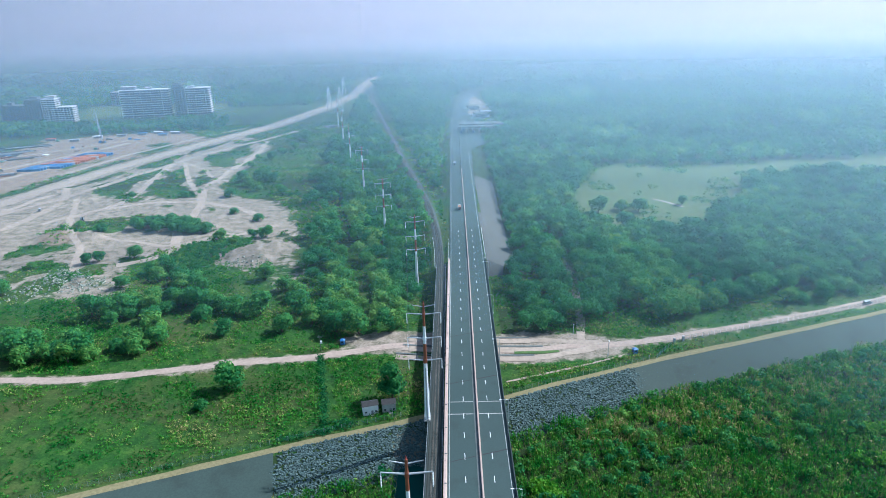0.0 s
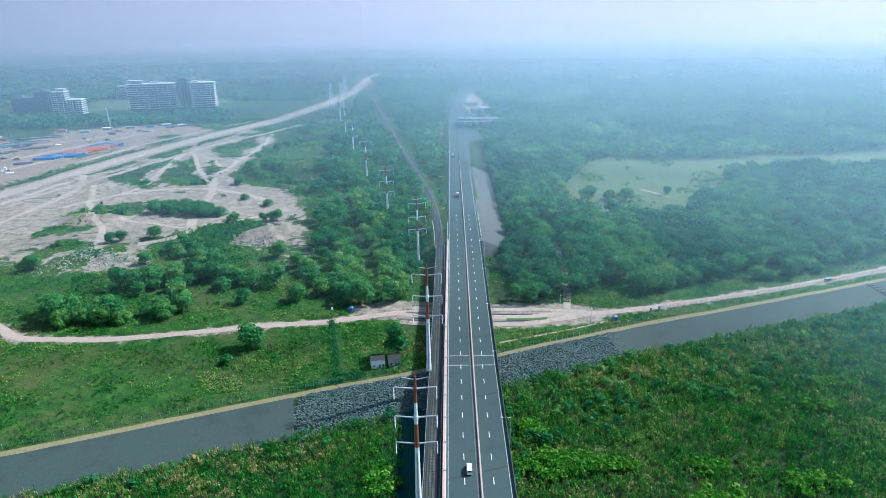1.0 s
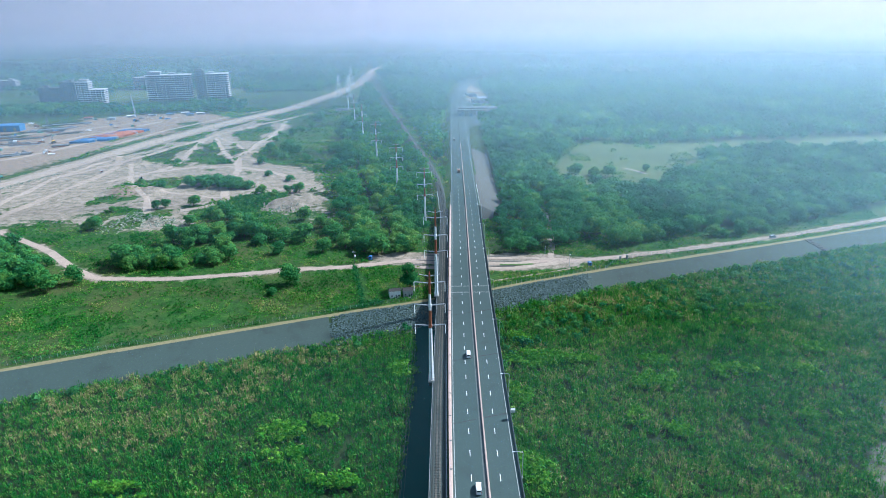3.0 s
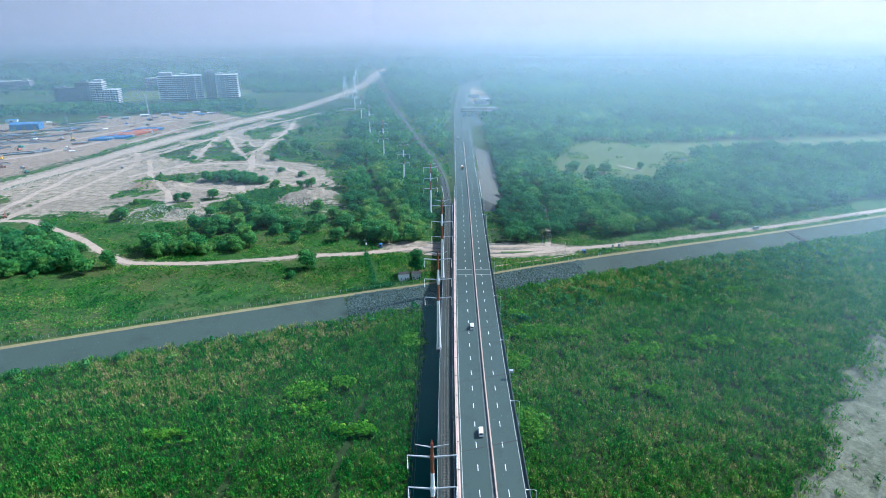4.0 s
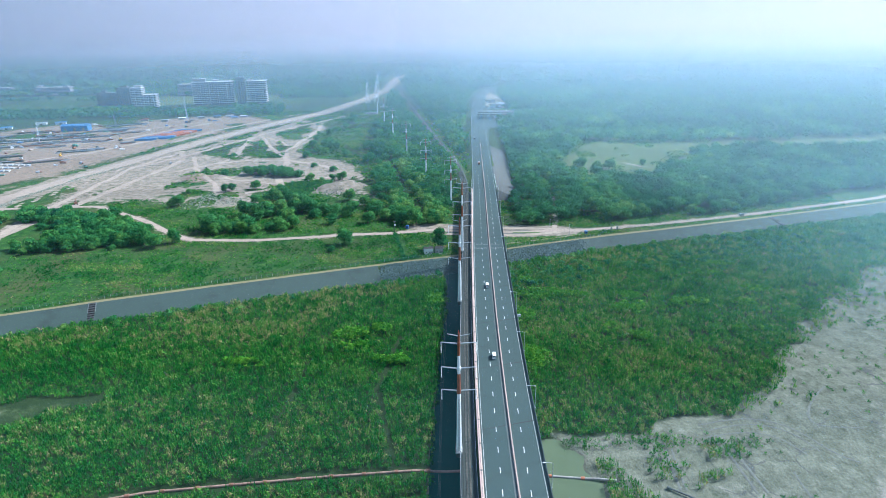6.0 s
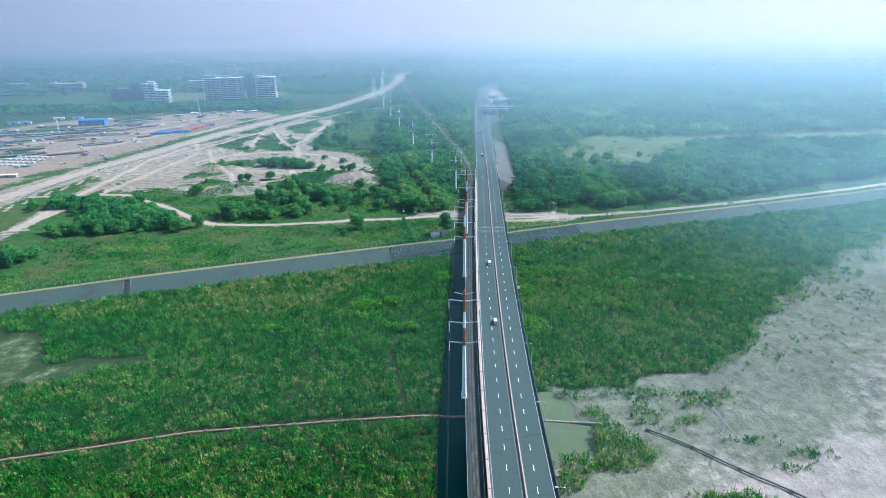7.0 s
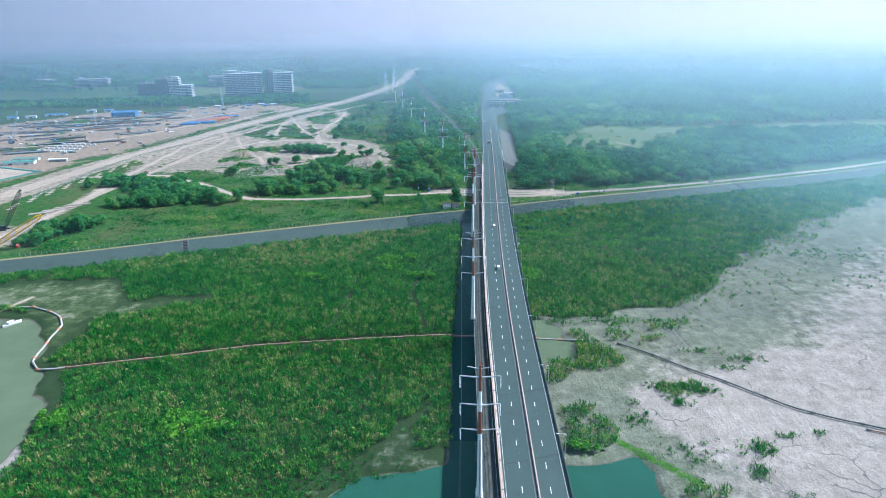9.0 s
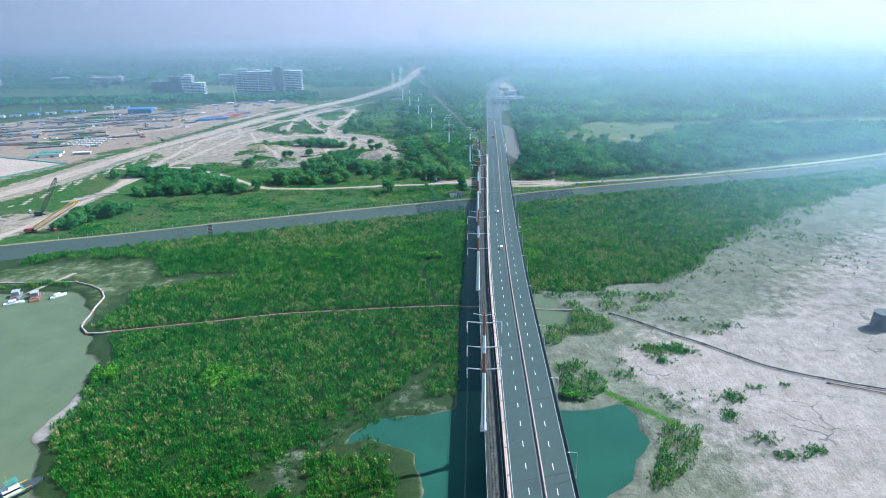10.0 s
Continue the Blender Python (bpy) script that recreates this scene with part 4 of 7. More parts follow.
def power_pole():
    ob = thing("power_pole", pose(0, 0, 0), "tall red and white steel power pole with three long crossarms", "power pole", "power poles along the railway")
    part("platform", Geo().box(0, 0, -0.6, 2.4, 3.2, 0.6), M_CONCRETE, ob, "small concrete platform")
    for sx in (-1.1, 1.1):
        for sy in (-1.5, 1.5):
            part("rail_post", Geo().box(sx, sy, 0, 0.1, 0.1, 1.2), M_GALV, ob)
        part("hand_rail", Geo().box(sx, 0, 1.15, 0.07, 3.0, 0.07), M_GALV, ob)
    for sy in (-1.5, 1.5):
        part("hand_rail", Geo().box(0, sy, 1.15, 2.3, 0.07, 0.07), M_GALV, ob)
    r = lambda h: 0.95 - 0.62 * h / 45.5
    for a, b, mt, nm in ((0.0, 22.8, M_POLEWHITE, "white"), (22.8, 30.4, M_POLERED, "red"), (30.4, 37.2, M_POLEWHITE, "white"), (37.2, 45.5, M_POLERED, "red")):
        part("shaft", Geo().rod((0, 0, a), (0, 0, b), r(a), r(b), 12), mt, ob, nm + " painted steel shaft")
    for h, w in ARMS:
        part("collar", Geo().rod((0, 0, h - 0.7), (0, 0, h + 0.6), r(h) + 0.16, r(h) + 0.12, 12), M_POLEWHITE if abs(h - 32.4) < 1 else M_POLERED, ob)
        for s in (-1, 1):
            arm = part("crossarm", Geo().rod((s * 0.3, 0, h), (s * w, 0, h + 0.55), 0.27, 0.15), M_GALV, ob, "grey tapered steel crossarm")
            g = Geo()
            for k in range(9):
                g.rod((s * w, 0, h + 0.35 - 0.42 * k), (s * w, 0, h + 0.10 - 0.42 * k), 0.17, 0.10, 6)
            part("insulator", g.rod((s * w, 0, h + 0.5), (s * w, 0, h - 3.6), 0.05), M_POLEWHITE, arm, "white insulator string")
    for s in (-1, 1):
        part("earth_arm", Geo().rod((s * 0.2, 0, 44.4), (s * 3.8, 0, 45.2), 0.18, 0.09), M_GALV, ob)
    part("beacon", Geo().rod((0, 0, 45.5), (0, 0, 46.6), 0.14, 0.05), M_RED, ob)
    part("ladder", Geo().box(0.0, -1.0, 0.2, 0.4, 0.06, 21).box(0, -0.9, 2, 0.1, 0.3, 0.1), M_GALV, ob)
    return ob


POLES = [(-7.0, -284.0, 9), (-7.0, -149.0, 9), (-8.7, -19.0, 9), (-8.5, 111.5, 9), (-7.0, 194.0, 9), (-16.5, 338.0, 1.0), (-43.5, 433.0, 0.5), (-74.0, 560.0, 0), (-104.0, 690.0, 0), (-130.0, 810.0, 0), (-160.0, 960.0, 0)]
pole_0 = power_pole()
for k, (x, y, z) in enumerate(POLES):
    lower = (1.03 if y < -100 else 1.0) if z > 5 else (45.0 - 3.5) / 45.0
    m = pose(x, y, z + 0.0, 0, 0, 0 if y < 300 else 12) @ Matrix.Scale(lower, 4)
    if k == 0:
        pole_0.matrix_basis = m
    else:
        copy_thing(pole_0, m)
    if z > 5:
        g = Geo().box((x + float(rail_c(y))) / 2, y, z - 2.4, abs(x - float(rail_c(y))) + 2.0, 2.6, 1.7)
        part("pole_bracket", g, M_DARKPAR, label="concrete bracket carrying a power pole beside the rails", kind="structure")["category"] = "bracket"


def cable(a, b, sag, r, name="power_line"):
    pts = []
    for k in range(9):
        u = k / 8
        pts.append(Vector(a).lerp(Vector(b), u) - Vector((0, 0, sag * 4 * u * (1 - u))))
    ob = part(name, Geo().tube(pts, r, 3), M_CABLE, label="thin dark sagging power cable between poles")
    tagged(ob, "", "cable", "power cables between the poles")


for (ax, ay, az), (bx, by, bz) in zip(POLES[:8], POLES[1:9]):
    fa, fb = (1.0 if az > 5 else 0.922), (1.0 if bz > 5 else 0.922)
    for h, w in ARMS:
        for s in (-1, 1):
            cable((ax + s * w * fa, ay, az + (h - 3.5) * fa), (bx + s * w * fb, by, bz + (h - 3.5) * fb), 2.6, 0.035)

# ---- plants ----
def unit(v):
    return v / (np.linalg.norm(v, axis=-1, keepdims=True) + 1e-9)


def leaf_tris(points, normals, size):
    n = len(points)
    a = unit(np.cross(normals, rng.normal(size=(n, 3))))
    b = np.cross(normals, a)
    s = (size * rng.uniform(0.6, 1.35, n))[:, None]
    return np.stack([points + a * s, points - a * s * 0.55 + b * s * 0.8, points - a * s * 0.55 - b * s * 0.8], 1)


def crown(n, radius, height, lobes, leaf, base=0.25):
    """Leaf clumps on the skin of several uneven lobes; the crown stands on z = 0 at its foot."""
    cs = []
    for k in range(lobes):
        w, d = rng.uniform(0, 6.28), radius * rng.uniform(0.2, 0.62) * (k > 0)
        r = radius * rng.uniform(0.34, 0.6)
        cs.append((math.cos(w) * d, math.sin(w) * d, height * rng.uniform(base + 0.12, 0.74) if k else height * 0.66, r, r * rng.uniform(0.6, 0.85)))
    cs = np.array(cs)
    k = rng.integers(0, lobes, n)
    d = unit(rng.normal(size=(n, 3)) + (0, 0, 0.35))
    q = rng.uniform(0.78, 1.08, n)[:, None]
    p = cs[k, :3] + d * q * np.stack([cs[k, 3], cs[k, 3], cs[k, 4]], 1)
    p[:, 2] = np.maximum(p[:, 2], height * base * rng.uniform(0.6, 1.2, n))
    q = rng.random(n) < 0.14
    p[q] = cs[k[q], :3] + (p[q] - cs[k[q], :3]) * 0.72
    nrm = unit(d * 0.9 + rng.normal(size=(n, 3)) * 0.32 + (0, 0, 0.2))
    return leaf_tris(p, nrm, np.where(q, leaf * 2.0, leaf))


def scatter(protos, x, y, z, scale, tone, tall=None):
    """Copies of a few clumps joined to one mesh's triangles."""
    out, tn = [], []
    which = rng.integers(0, len(protos), len(x))
    tall = scale if tall is None else tall
    for k, pr in enumerate(protos):
        i = np.nonzero(which == k)[0]
        if not len(i):
            continue
        w = rng.uniform(0, 6.28, len(i))
        c, s = np.cos(w), np.sin(w)
        v = pr[None].repeat(len(i), 0)
        X = (v[..., 0] * c[:, None, None] - v[..., 1] * s[:, None, None]) * scale[i][:, None, None] + x[i][:, None, None]
        Y = (v[..., 0] * s[:, None, None] + v[..., 1] * c[:, None, None]) * scale[i][:, None, None] + y[i][:, None, None]
        Z = v[..., 2] * tall[i][:, None, None] + z[i][:, None, None]
        out.append(np.stack([X, Y, Z], -1).reshape(-1, 3, 3))
        tn.append(np.repeat(tone[i], len(pr)))
    return np.concatenate(out), np.concatenate(tn)


def stuff(name, label, category, protos, x, y, scale, tone, material, sink=0.0, tall=None):
    z = ground_z(x, y) - sink
    t, tn = scatter(protos, x, y, z, scale, tone, tall)
    ob = new(name, tri_mesh(name, t, material, tn))
    tagged(ob, label, category, kind="stuff")


def jitter_grid(x0, x1, y0, y1, d):
    X, Y = np.meshgrid(np.arange(x0, x1, d), np.arange(y0, y1, d))
    x, y = X.ravel(), Y.ravel()
    return x + rng.uniform(-0.5, 0.5, len(x)) * d, y + rng.uniform(-0.5, 0.5, len(x)) * d


def off_ways(x, y, road=14, rail=6, lane=5):
    ok = (np.abs(x - road_c(y)) > road) & (np.abs(x - rail_c(y)) > rail) & (seg_dist(x, y, LANE) > lane)
    return ok


# reeds on the river flat
def tuft(n, r, h, w):
    a = rng.uniform(0, 6.28, n)
    base = np.stack([np.cos(a) * r * 0.5 * rng.random(n), np.sin(a) * r * 0.5 * rng.random(n), np.zeros(n)], 1)
    b = a + rng.normal(0, 0.6, n)
    tip = base + np.stack([np.cos(b) * r * rng.uniform(0.4, 1.1, n), np.sin(b) * r * rng.uniform(0.4, 1.1, n), h * rng.uniform(0.55, 1.0, n)], 1)
    side = np.stack([-np.sin(b), np.cos(b), np.zeros(n)], 1) * (w * rng.uniform(0.6, 1.3, n))[:, None]
    midp = base * 0.35 + tip * 0.65
    return np.stack([base * 0.8, midp + side - (0, 0, 0.1), tip], 1)


def dome(n, r, h, leaf):
    """Leaves on the sunlit skin of a low mound."""
    d = unit(rng.normal(size=(n, 3)) * (1, 1, 0.7) + (0, 0, 0.55))
    p = d * (r, r, h * 0.55) * rng.uniform(0.75, 1.05, n)[:, None] + (0, 0, h * 0.42)
    return leaf_tris(p, unit(d + rng.normal(size=(n, 3)) * 0.35), leaf)


reeds = [np.concatenate([tuft(9, 1.25, 3.5, 0.17), dome(10, 1.1, 2.5, 0.36)]) for _ in range(8)]
x, y = jitter_grid(-330, 420, -190, 360, 1.68)
e = ragged(x, y, MUD)
low = bank_y(x) - y
keep = (low > np.where(x < 0, 20.5, 17) + 3 * vnoise(x, y, 8)) & (rng.random(len(x)) < np.clip(1.5 - x / 400, 0.5, 1))
keep &= (ragged(x, y, POND) < -6 - 6 * vnoise(x, y, 9)) & (ragged(x, y, POOL_L) < -4 - 9 * vnoise(x, y, 7)) & (ragged(x, y, POOL_R) < -1)
keep &= (seg_dist(x, y, CREEK) > 3.4 + 3 * vnoise(x, y, 10)) & ((x < -11) | (x > 22))
ISLETS = [[(41, -10), (50, -6), (55, -16), (63, -31), (68, -42), (56, -51), (42, -50), (33, -60), (23, -65), (27, -40), (37, -34)], [(26, -108), (31, -84), (42, -82), (52, -92), (50, -104), (40, -108)],
          [(52, -140), (70, -124), (84, -128), (76, -150), (60, -166), (48, -170)], [(73, -64), (83, -58), (96, -58), (93, -68), (82, -76), (75, -73)], [(58, -75), (66, -72), (61, -83)], [(25, -80), (46, -75), (44, -84), (28, -90)]]
islet = np.maximum.reduce([inside(x, y, p) for p in ISLETS]) - 2.5 * vnoise(x, y, 6)
sparse = (inside(x, y, [(60, 2), (79, 5), (104, 4), (118, 16), (88, -19), (74, -25), (62, -18)]) > 0) & (rng.random(len(x)) < 0.4) & (vnoise(x, y, 7) > 0.5)
keep &= (e < 5 * (vnoise(x, y, 12) - 0.6) + (70 * np.maximum(0, rng.random(len(x)) - 0.45) ** 1.5 * vnoise(x, y, 14) * (y > 22))) | (islet > 0) | sparse
keep &= (ragged(x, y, BARE_W) < 8 * (vnoise(x, y, 9) - 0.45)) & (ragged(x, y, BARE_S) < 22 * (vnoise(x, y, 7) - 0.3))
PIPE_L = [(-208, -52), (-158, -39), (-121, -28), (-60, -19), (-22, -14.5), (-8, -14)]
keep &= (seg_dist(x, y, PIPE_L) > 2.6) & ~((x > 175) & (y < 60) & (islet < 0))
keep &= seg_dist(x, y, [(-40, 90), (-46, 40), (-34, -8)]) > 1.3
keep &= seg_dist(x, y, [(-82, 66), (-86, 0), (-98, -40)]) > 1.0
keep &= (vnoise(x, y, 3.6) > 0.16) | (x < 0)
x, y = x[keep], y[keep]
tone = 0.36 + 0.34 * (fbm(x, y, 46) - 0.5) + 0.34 * (vnoise(x, y, 6) - 0.5) + rng.normal(0, 0.17, len(x))
tone = np.minimum(tone, 0.66 + 0.12 * rng.random(len(x)))
near_bank = step(1 - np.abs(bank_y(x) - y - 34) / 16) * step((vnoise(x, y, 30) - 0.35) * 3)
tone = tone + 0.13 * (x > 15)
tone = tone + 0.25 * near_bank * (rng.random(len(x)) < 0.6)
PLUMES = [(-102, 144, 26, 9), (-74, 157, 20, 7), (-155, 100, 22, 12), (-119, 97, 22, 9), (-92, 123, 18, 10), (-60, 150, 16, 8), (-140, 128, 20, 7), (82, 205, 26, 7), (60, 197, 16, 6), (110, 206, 14, 5), (-225, 88, 20, 7), (185, 236, 22, 7)]
plume = sum(np.exp(-((x - a) / c) ** 2 - ((y - b - 0.3 * (x - a)) / d) ** 2) for a, b, c, d in PLUMES)
tone = np.where(rng.random(len(x)) < np.clip(plume, 0, 0.5) * (vnoise(x, y, 7) > 0.3), rng.uniform(0.72, 1.0, len(x)) - 0.12 * (y < 0), tone)
tips = (rng.random(len(x)) < 0.16) & (y < 30) & (vnoise(x, y, 20) > 0.3)
tone = np.where(tips, rng.uniform(0.74, 0.92, len(x)), tone)
lush = step((40 - np.abs(x - 55)) / 20) * step((y - 150) / 30) + step((30 - np.abs(x + 40)) / 20) * step((y - 135) / 20)
tone = np.where((plume < 0.3), tone * (1 - 0.5 * lush) + 0.5 * lush * 0.56, tone)
size = rng.uniform(0.65, 1.3, len(x)) * (0.6 + 0.25 * vnoise(x, y, 18) + 0.55 * vnoise(x, y, 5))
stuff("reeds", "dense green and tan reed beds on the river flat", "reeds", reeds, x, y, size * np.clip(0.9 + x / 700, 1.0, 1.5), np.clip(tone, 0, 1), M_REED, 0.1, size)
# bushy shrubs among the reeds below the bank
bx, by = jitter_grid(22, 330, 120, 330, 6.2)
keep = (bank_y(bx) - by > 20) & (bank_y(bx) - by < 85 - 20 * vnoise(bx, by, 30)) & (ragged(bx, by, MUD) < -14) & (fbm(bx, by, 26) + 0.25 * rng.random(len(bx)) > 0.56)
bx, by = bx[keep], by[keep]
lx, ly = jitter_grid(-300, -14, 60, 200, 8.0)
keep = (bank_y(lx) - ly > 23) & (bank_y(lx) - ly < 40) & (rng.random(len(lx)) < 0.22)
bx, by = np.r_[bx, lx[keep]], np.r_[by, ly[keep]]
stuff("shrubs", "rounded dark green shrubs among the reeds", "shrubs", [crown(90, 2.9, 4.4, 5, 0.42, 0.12) for _ in range(6)], bx, by, rng.uniform(0.7, 1.35, len(bx)), np.clip(rng.normal(0.6, 0.15, len(bx)), 0, 1), M_LEAF, 0.2)
# the beds go on down the river
x, y = jitter_grid(-190, 0, -430, -188, 3.6)
keep = (ragged(x, y, POND) < -8) & (ragged(x, y, POOL_L) < -4) & (x < -22) & (vnoise(x, y, 12) > 0.2)
x, y = x[keep], y[keep]
size = rng.uniform(1.2, 2.0, len(x)) * (0.6 + 0.7 * vnoise(x, y, 7))
stuff("reeds", "dense green and tan reed beds on the river flat", "reeds", reeds, x, y, size, np.clip(0.34 + 0.6 * (vnoise(x, y, 9) - 0.5) + rng.normal(0, 0.12, len(x)), 0, 1), M_REED, 0.1, size * 0.7)

# bright creeper patches
LIME = [(89, 125, 10, 7), (125, 135, 9, 5), (94, 144, 7, 4), (157, 132, 7, 5), (173, 153, 8, 4), (168, 197, 12, 4), (74, 100, 4, 5), (87, 91, 5, 4), (146, 100, 9, 4), (39, 145, 13, 7), (60, 145, 9, 4), (34, 166, 6, 10), (150, 180, 8, 3), (-66, 94, 9, 6), (-23, 138, 6, 7), (-51, 100, 5, 5), (-114, 62, 10, 4), (-63, 79, 8, 4), (-40, 65, 9, 4), (28, 69, 8, 9), (28, 116, 5, 8), (-125, -97, 13, 8), (-187, -96, 10, 7), (34, -108, 7, 2)]
lx, ly = [], []
for cx, cy, rx, ry in LIME:
    n = int(rx * ry * 8)
    a, d = rng.uniform(0, 6.28, n), np.sqrt(rng.random(n))
    d = d * (0.55 + 0.9 * vnoise(np.cos(a) * 2.1 + cx, np.sin(a) * 2.1 + cy, 1.3))
    lx.append(cx + np.cos(a) * d * rx)
    ly.append(cy + np.sin(a) * d * ry)
lx, ly = np.concatenate(lx), np.concatenate(ly)
keep = vnoise(lx, ly, 4.5) + 0.5 * vnoise(lx, ly, 1.8) > 0.62
lx, ly = lx[keep], ly[keep]
bush = [leaf_tris(np.stack([rng.normal(0, 0.5, 8), rng.normal(0, 0.5, 8), rng.uniform(1.6, 2.7, 8)], 1), unit(rng.normal(size=(8, 3)) * 0.6 + (0, 0, 1)), 0.55) for _ in range(5)]
stuff("creepers", "bright lime creepers sprawling over the reeds", "creeper", bush, lx, ly, rng.uniform(0.7, 1.3, len(lx)), np.clip(rng.normal(0.45, 0.25, len(lx)), 0, 1), M_LIME)

# low growth on the meadows and waste land
def growth_ok(x, y):
    ok = (y - bank_y(x) > 5) & off_ways(x, y) & ((ragged(x, y, SANDS) < -6) | (weedy(x, y) > 0.8) | ((green(x, y) > 0.6) & (vnoise(x, y, 9) > 0.35))) & ((ragged(x, y, HALF_BARE) < 0) | (vnoise(x, y, 11) > 0.66)) & (np.hypot(x + 131, y - 402) > 20) & ((ragged(x, y, CLEAR) < 0) | (vnoise(x, y, 22) > 0.7)) & (inside(x, y, YARD) < 0) & (seg_dist(x, y, HIGHWAY) > 22) & (seg_dist(x, y, SIDETRACK) > 7)
    ok &= (np.hypot((x - 45) * 0.55, (y - 262) * 1.5) > 25) & (np.hypot((x + 22) * 0.7, (y - 270) * 1.5) > 22) & ~((x > 14) & (x < 50) & (y > 352))
    return ok & (seg_dist(x, y, [(-47, 208), (-52, 236), (-60, 256)]) > 2.5)


herb = [np.concatenate([dome(8, 0.95, 0.9, 0.36), tuft(3, 0.8, 1.1, 0.2)]) for _ in range(6)]
for x, y in (jitter_grid(-330, 330, 95, 400, 1.75), jitter_grid(-420, 330, 400, 1000, 3.7)):
    keep = growth_ok(x, y)
    x, y = x[keep], y[keep]
    patch = fbm(x, y, 34) + 0.4 * (vnoise(x, y, 8) - 0.5)
    keep = rng.random(len(x)) < np.clip((patch - 0.34) * 4.5, 0.34, 0.95)
    x, y, patch = x[keep], y[keep], patch[keep]
    shade = vnoise(x + y * 0.4, y * 2.0, 30)
    tone = np.clip(0.44 + 0.8 * (shade - 0.5) + 0.6 * (vnoise(x, y, 7) - 0.5) + rng.normal(0, 0.14, len(x)), 0, 0.8)
    stuff("scrub", "rough green scrub and tall grass on the meadow", "scrub", herb, x, y, rng.uniform(0.6, 1.35, len(x)) * np.where(y > 400, 1.7, 1.0) * (0.6 + 0.8 * np.clip(patch, 0, 1)), tone, M_REED)

# woods
near_crowns = [crown(760, 5.6, 10.5, 11, 0.44) for _ in range(7)]
soft_crowns = [crown(270, 5.8, 10.5, 10, 0.76) for _ in range(7)]
mid_crowns = [crown(44, 6.6, 10.0, 6, 1.9) for _ in range(8)]
far_crowns = [crown(16, 13.0, 11.5, 4, 5.0, 0.1) for _ in range(6)]


def woods_mask(x, y):
    up = y - bank_y(x)
    right = (x > road_c(y) + 33 - 9 * (y < 370)) & (up > np.where(x < 110, 58, 44) - 10 * vnoise(x, y, 25)) & (ragged(x, y, CLEAR) < -5 + 14 * (vnoise(x, y, 20) - 0.5)) & (seg_dist(x, y, [(66, 266), (70, 290), (76, 330), (78, 380), (72, 450)]) > 5)
    right &= ~((x < 80) & (y > 850) & (y < 1380))
    strip = (inside(x, y, [(-78, 282), (-30, 276), (-10, 288), (-8, 430), (-20, 560), (-70, 800), (-110, 980), (-150, 1250), (-175, 1400), (-146, 1000), (-144, 760), (-124, 590), (-104, 464), (-84, 370), (-74, 330)]) > 22 * (vnoise(x, y, 30) - 0.5)) & (seg_dist(x, y, [(-42, 276), (-40, 307), (-57, 366), (-72, 433), (-95, 520)]) > 5.5)
    between = (x > rail_c(y) + 14) & (x < road_c(y) - 24) & (y > 520)
    west = (y > 1180 + 60 * vnoise(x, y, 80)) & (x < -240) & (seg_dist(x, y, HIGHWAY) > 45)
    belt = (np.abs(y - (985 + 0.10 * (x + 400) + 30 * vnoise(x, y, 60))) < 55) & (x < -330 - (y - 900) * 0.15)
    westclear = np.maximum(inside(x, y, [(-640, 1120), (-420, 1200), (-400, 1290), (-720, 1290)]), inside(x, y, [(-1150, 1230), (-720, 1210), (-720, 1300), (-1150, 1330)]))
    north = (y > 1450) & (seg_dist(x, y, HIGHWAY) > 40) & (np.abs(x - rail_c(y)) > 9) & (np.abs(x - road_c(y)) > 22)
    far_open = (vnoise(x, y, 190) > 0.86) & (y > 1500)
    return (right | strip | between | ((west | belt) & (westclear < 0)) | north) & ~far_open & (np.abs(x - rail_c(y)) > 7)


def in_view(x, y):
    return np.abs(x) < 0.82 * (y + 420)


x, y = jitter_grid(-140, 520, 250, 620, 7.6)
keep = woods_mask(x, y) & in_view(x, y)
keep &= rng.random(len(x)) < np.where(x < 0, 0.86, 0.97)
x, y = x[keep], y[keep]
size = rng.uniform(0.75, 1.35, len(x)) * np.where(x > 60, 1.12, 0.92) * (0.8 + 0.4 * vnoise(x, y, 40))
row = np.exp(-(seg_dist(x, y, [(-34, 290), (-52, 366), (-62, 433), (-78, 520), (-100, 620)]) / 14) ** 2)
size = size * (1 + 0.25 * row * (x < 0))
tone = np.clip(np.where(x > 0, 0.44, 0.50 + 0.26 * row) + 0.5 * (vnoise(x, y, 45) - 0.5) + rng.normal(0, 0.12, len(x)), 0.02, 0.95)
for protos, sel in ((near_crowns, y + 0.25 * np.abs(x) < 420), (soft_crowns, y + 0.25 * np.abs(x) >= 420)):
    stuff("woods", "dense dark green broadleaf woods beside the road", "woods", protos, x[sel], y[sel], size[sel], tone[sel], M_LEAF, 0.3)
x, y = jitter_grid(-1300, 1350, 560, 1500, 11.0)
keep = woods_mask(x, y) & in_view(x, y) & ~((y < 620) & (x > -140) & (x < 520))
x, y = x[keep], y[keep]
tone = np.clip(np.where(x > 0, 0.42, 0.46) + 0.6 * (vnoise(x, y, 60) - 0.5) + rng.normal(0, 0.12, len(x)), 0.02, 0.95)
stuff("woods", "wide dark green woods fading into the haze", "woods", mid_crowns, x, y, rng.uniform(0.8, 1.3, len(x)) * (0.75 + 0.5 * vnoise(x, y, 50)), tone, M_LEAF, 0.3)
x, y = jitter_grid(-3300, 3300, 1500, 4200, 32)
keep = woods_mask(x, y) & in_view(x, y)
x, y = x[keep], y[keep]
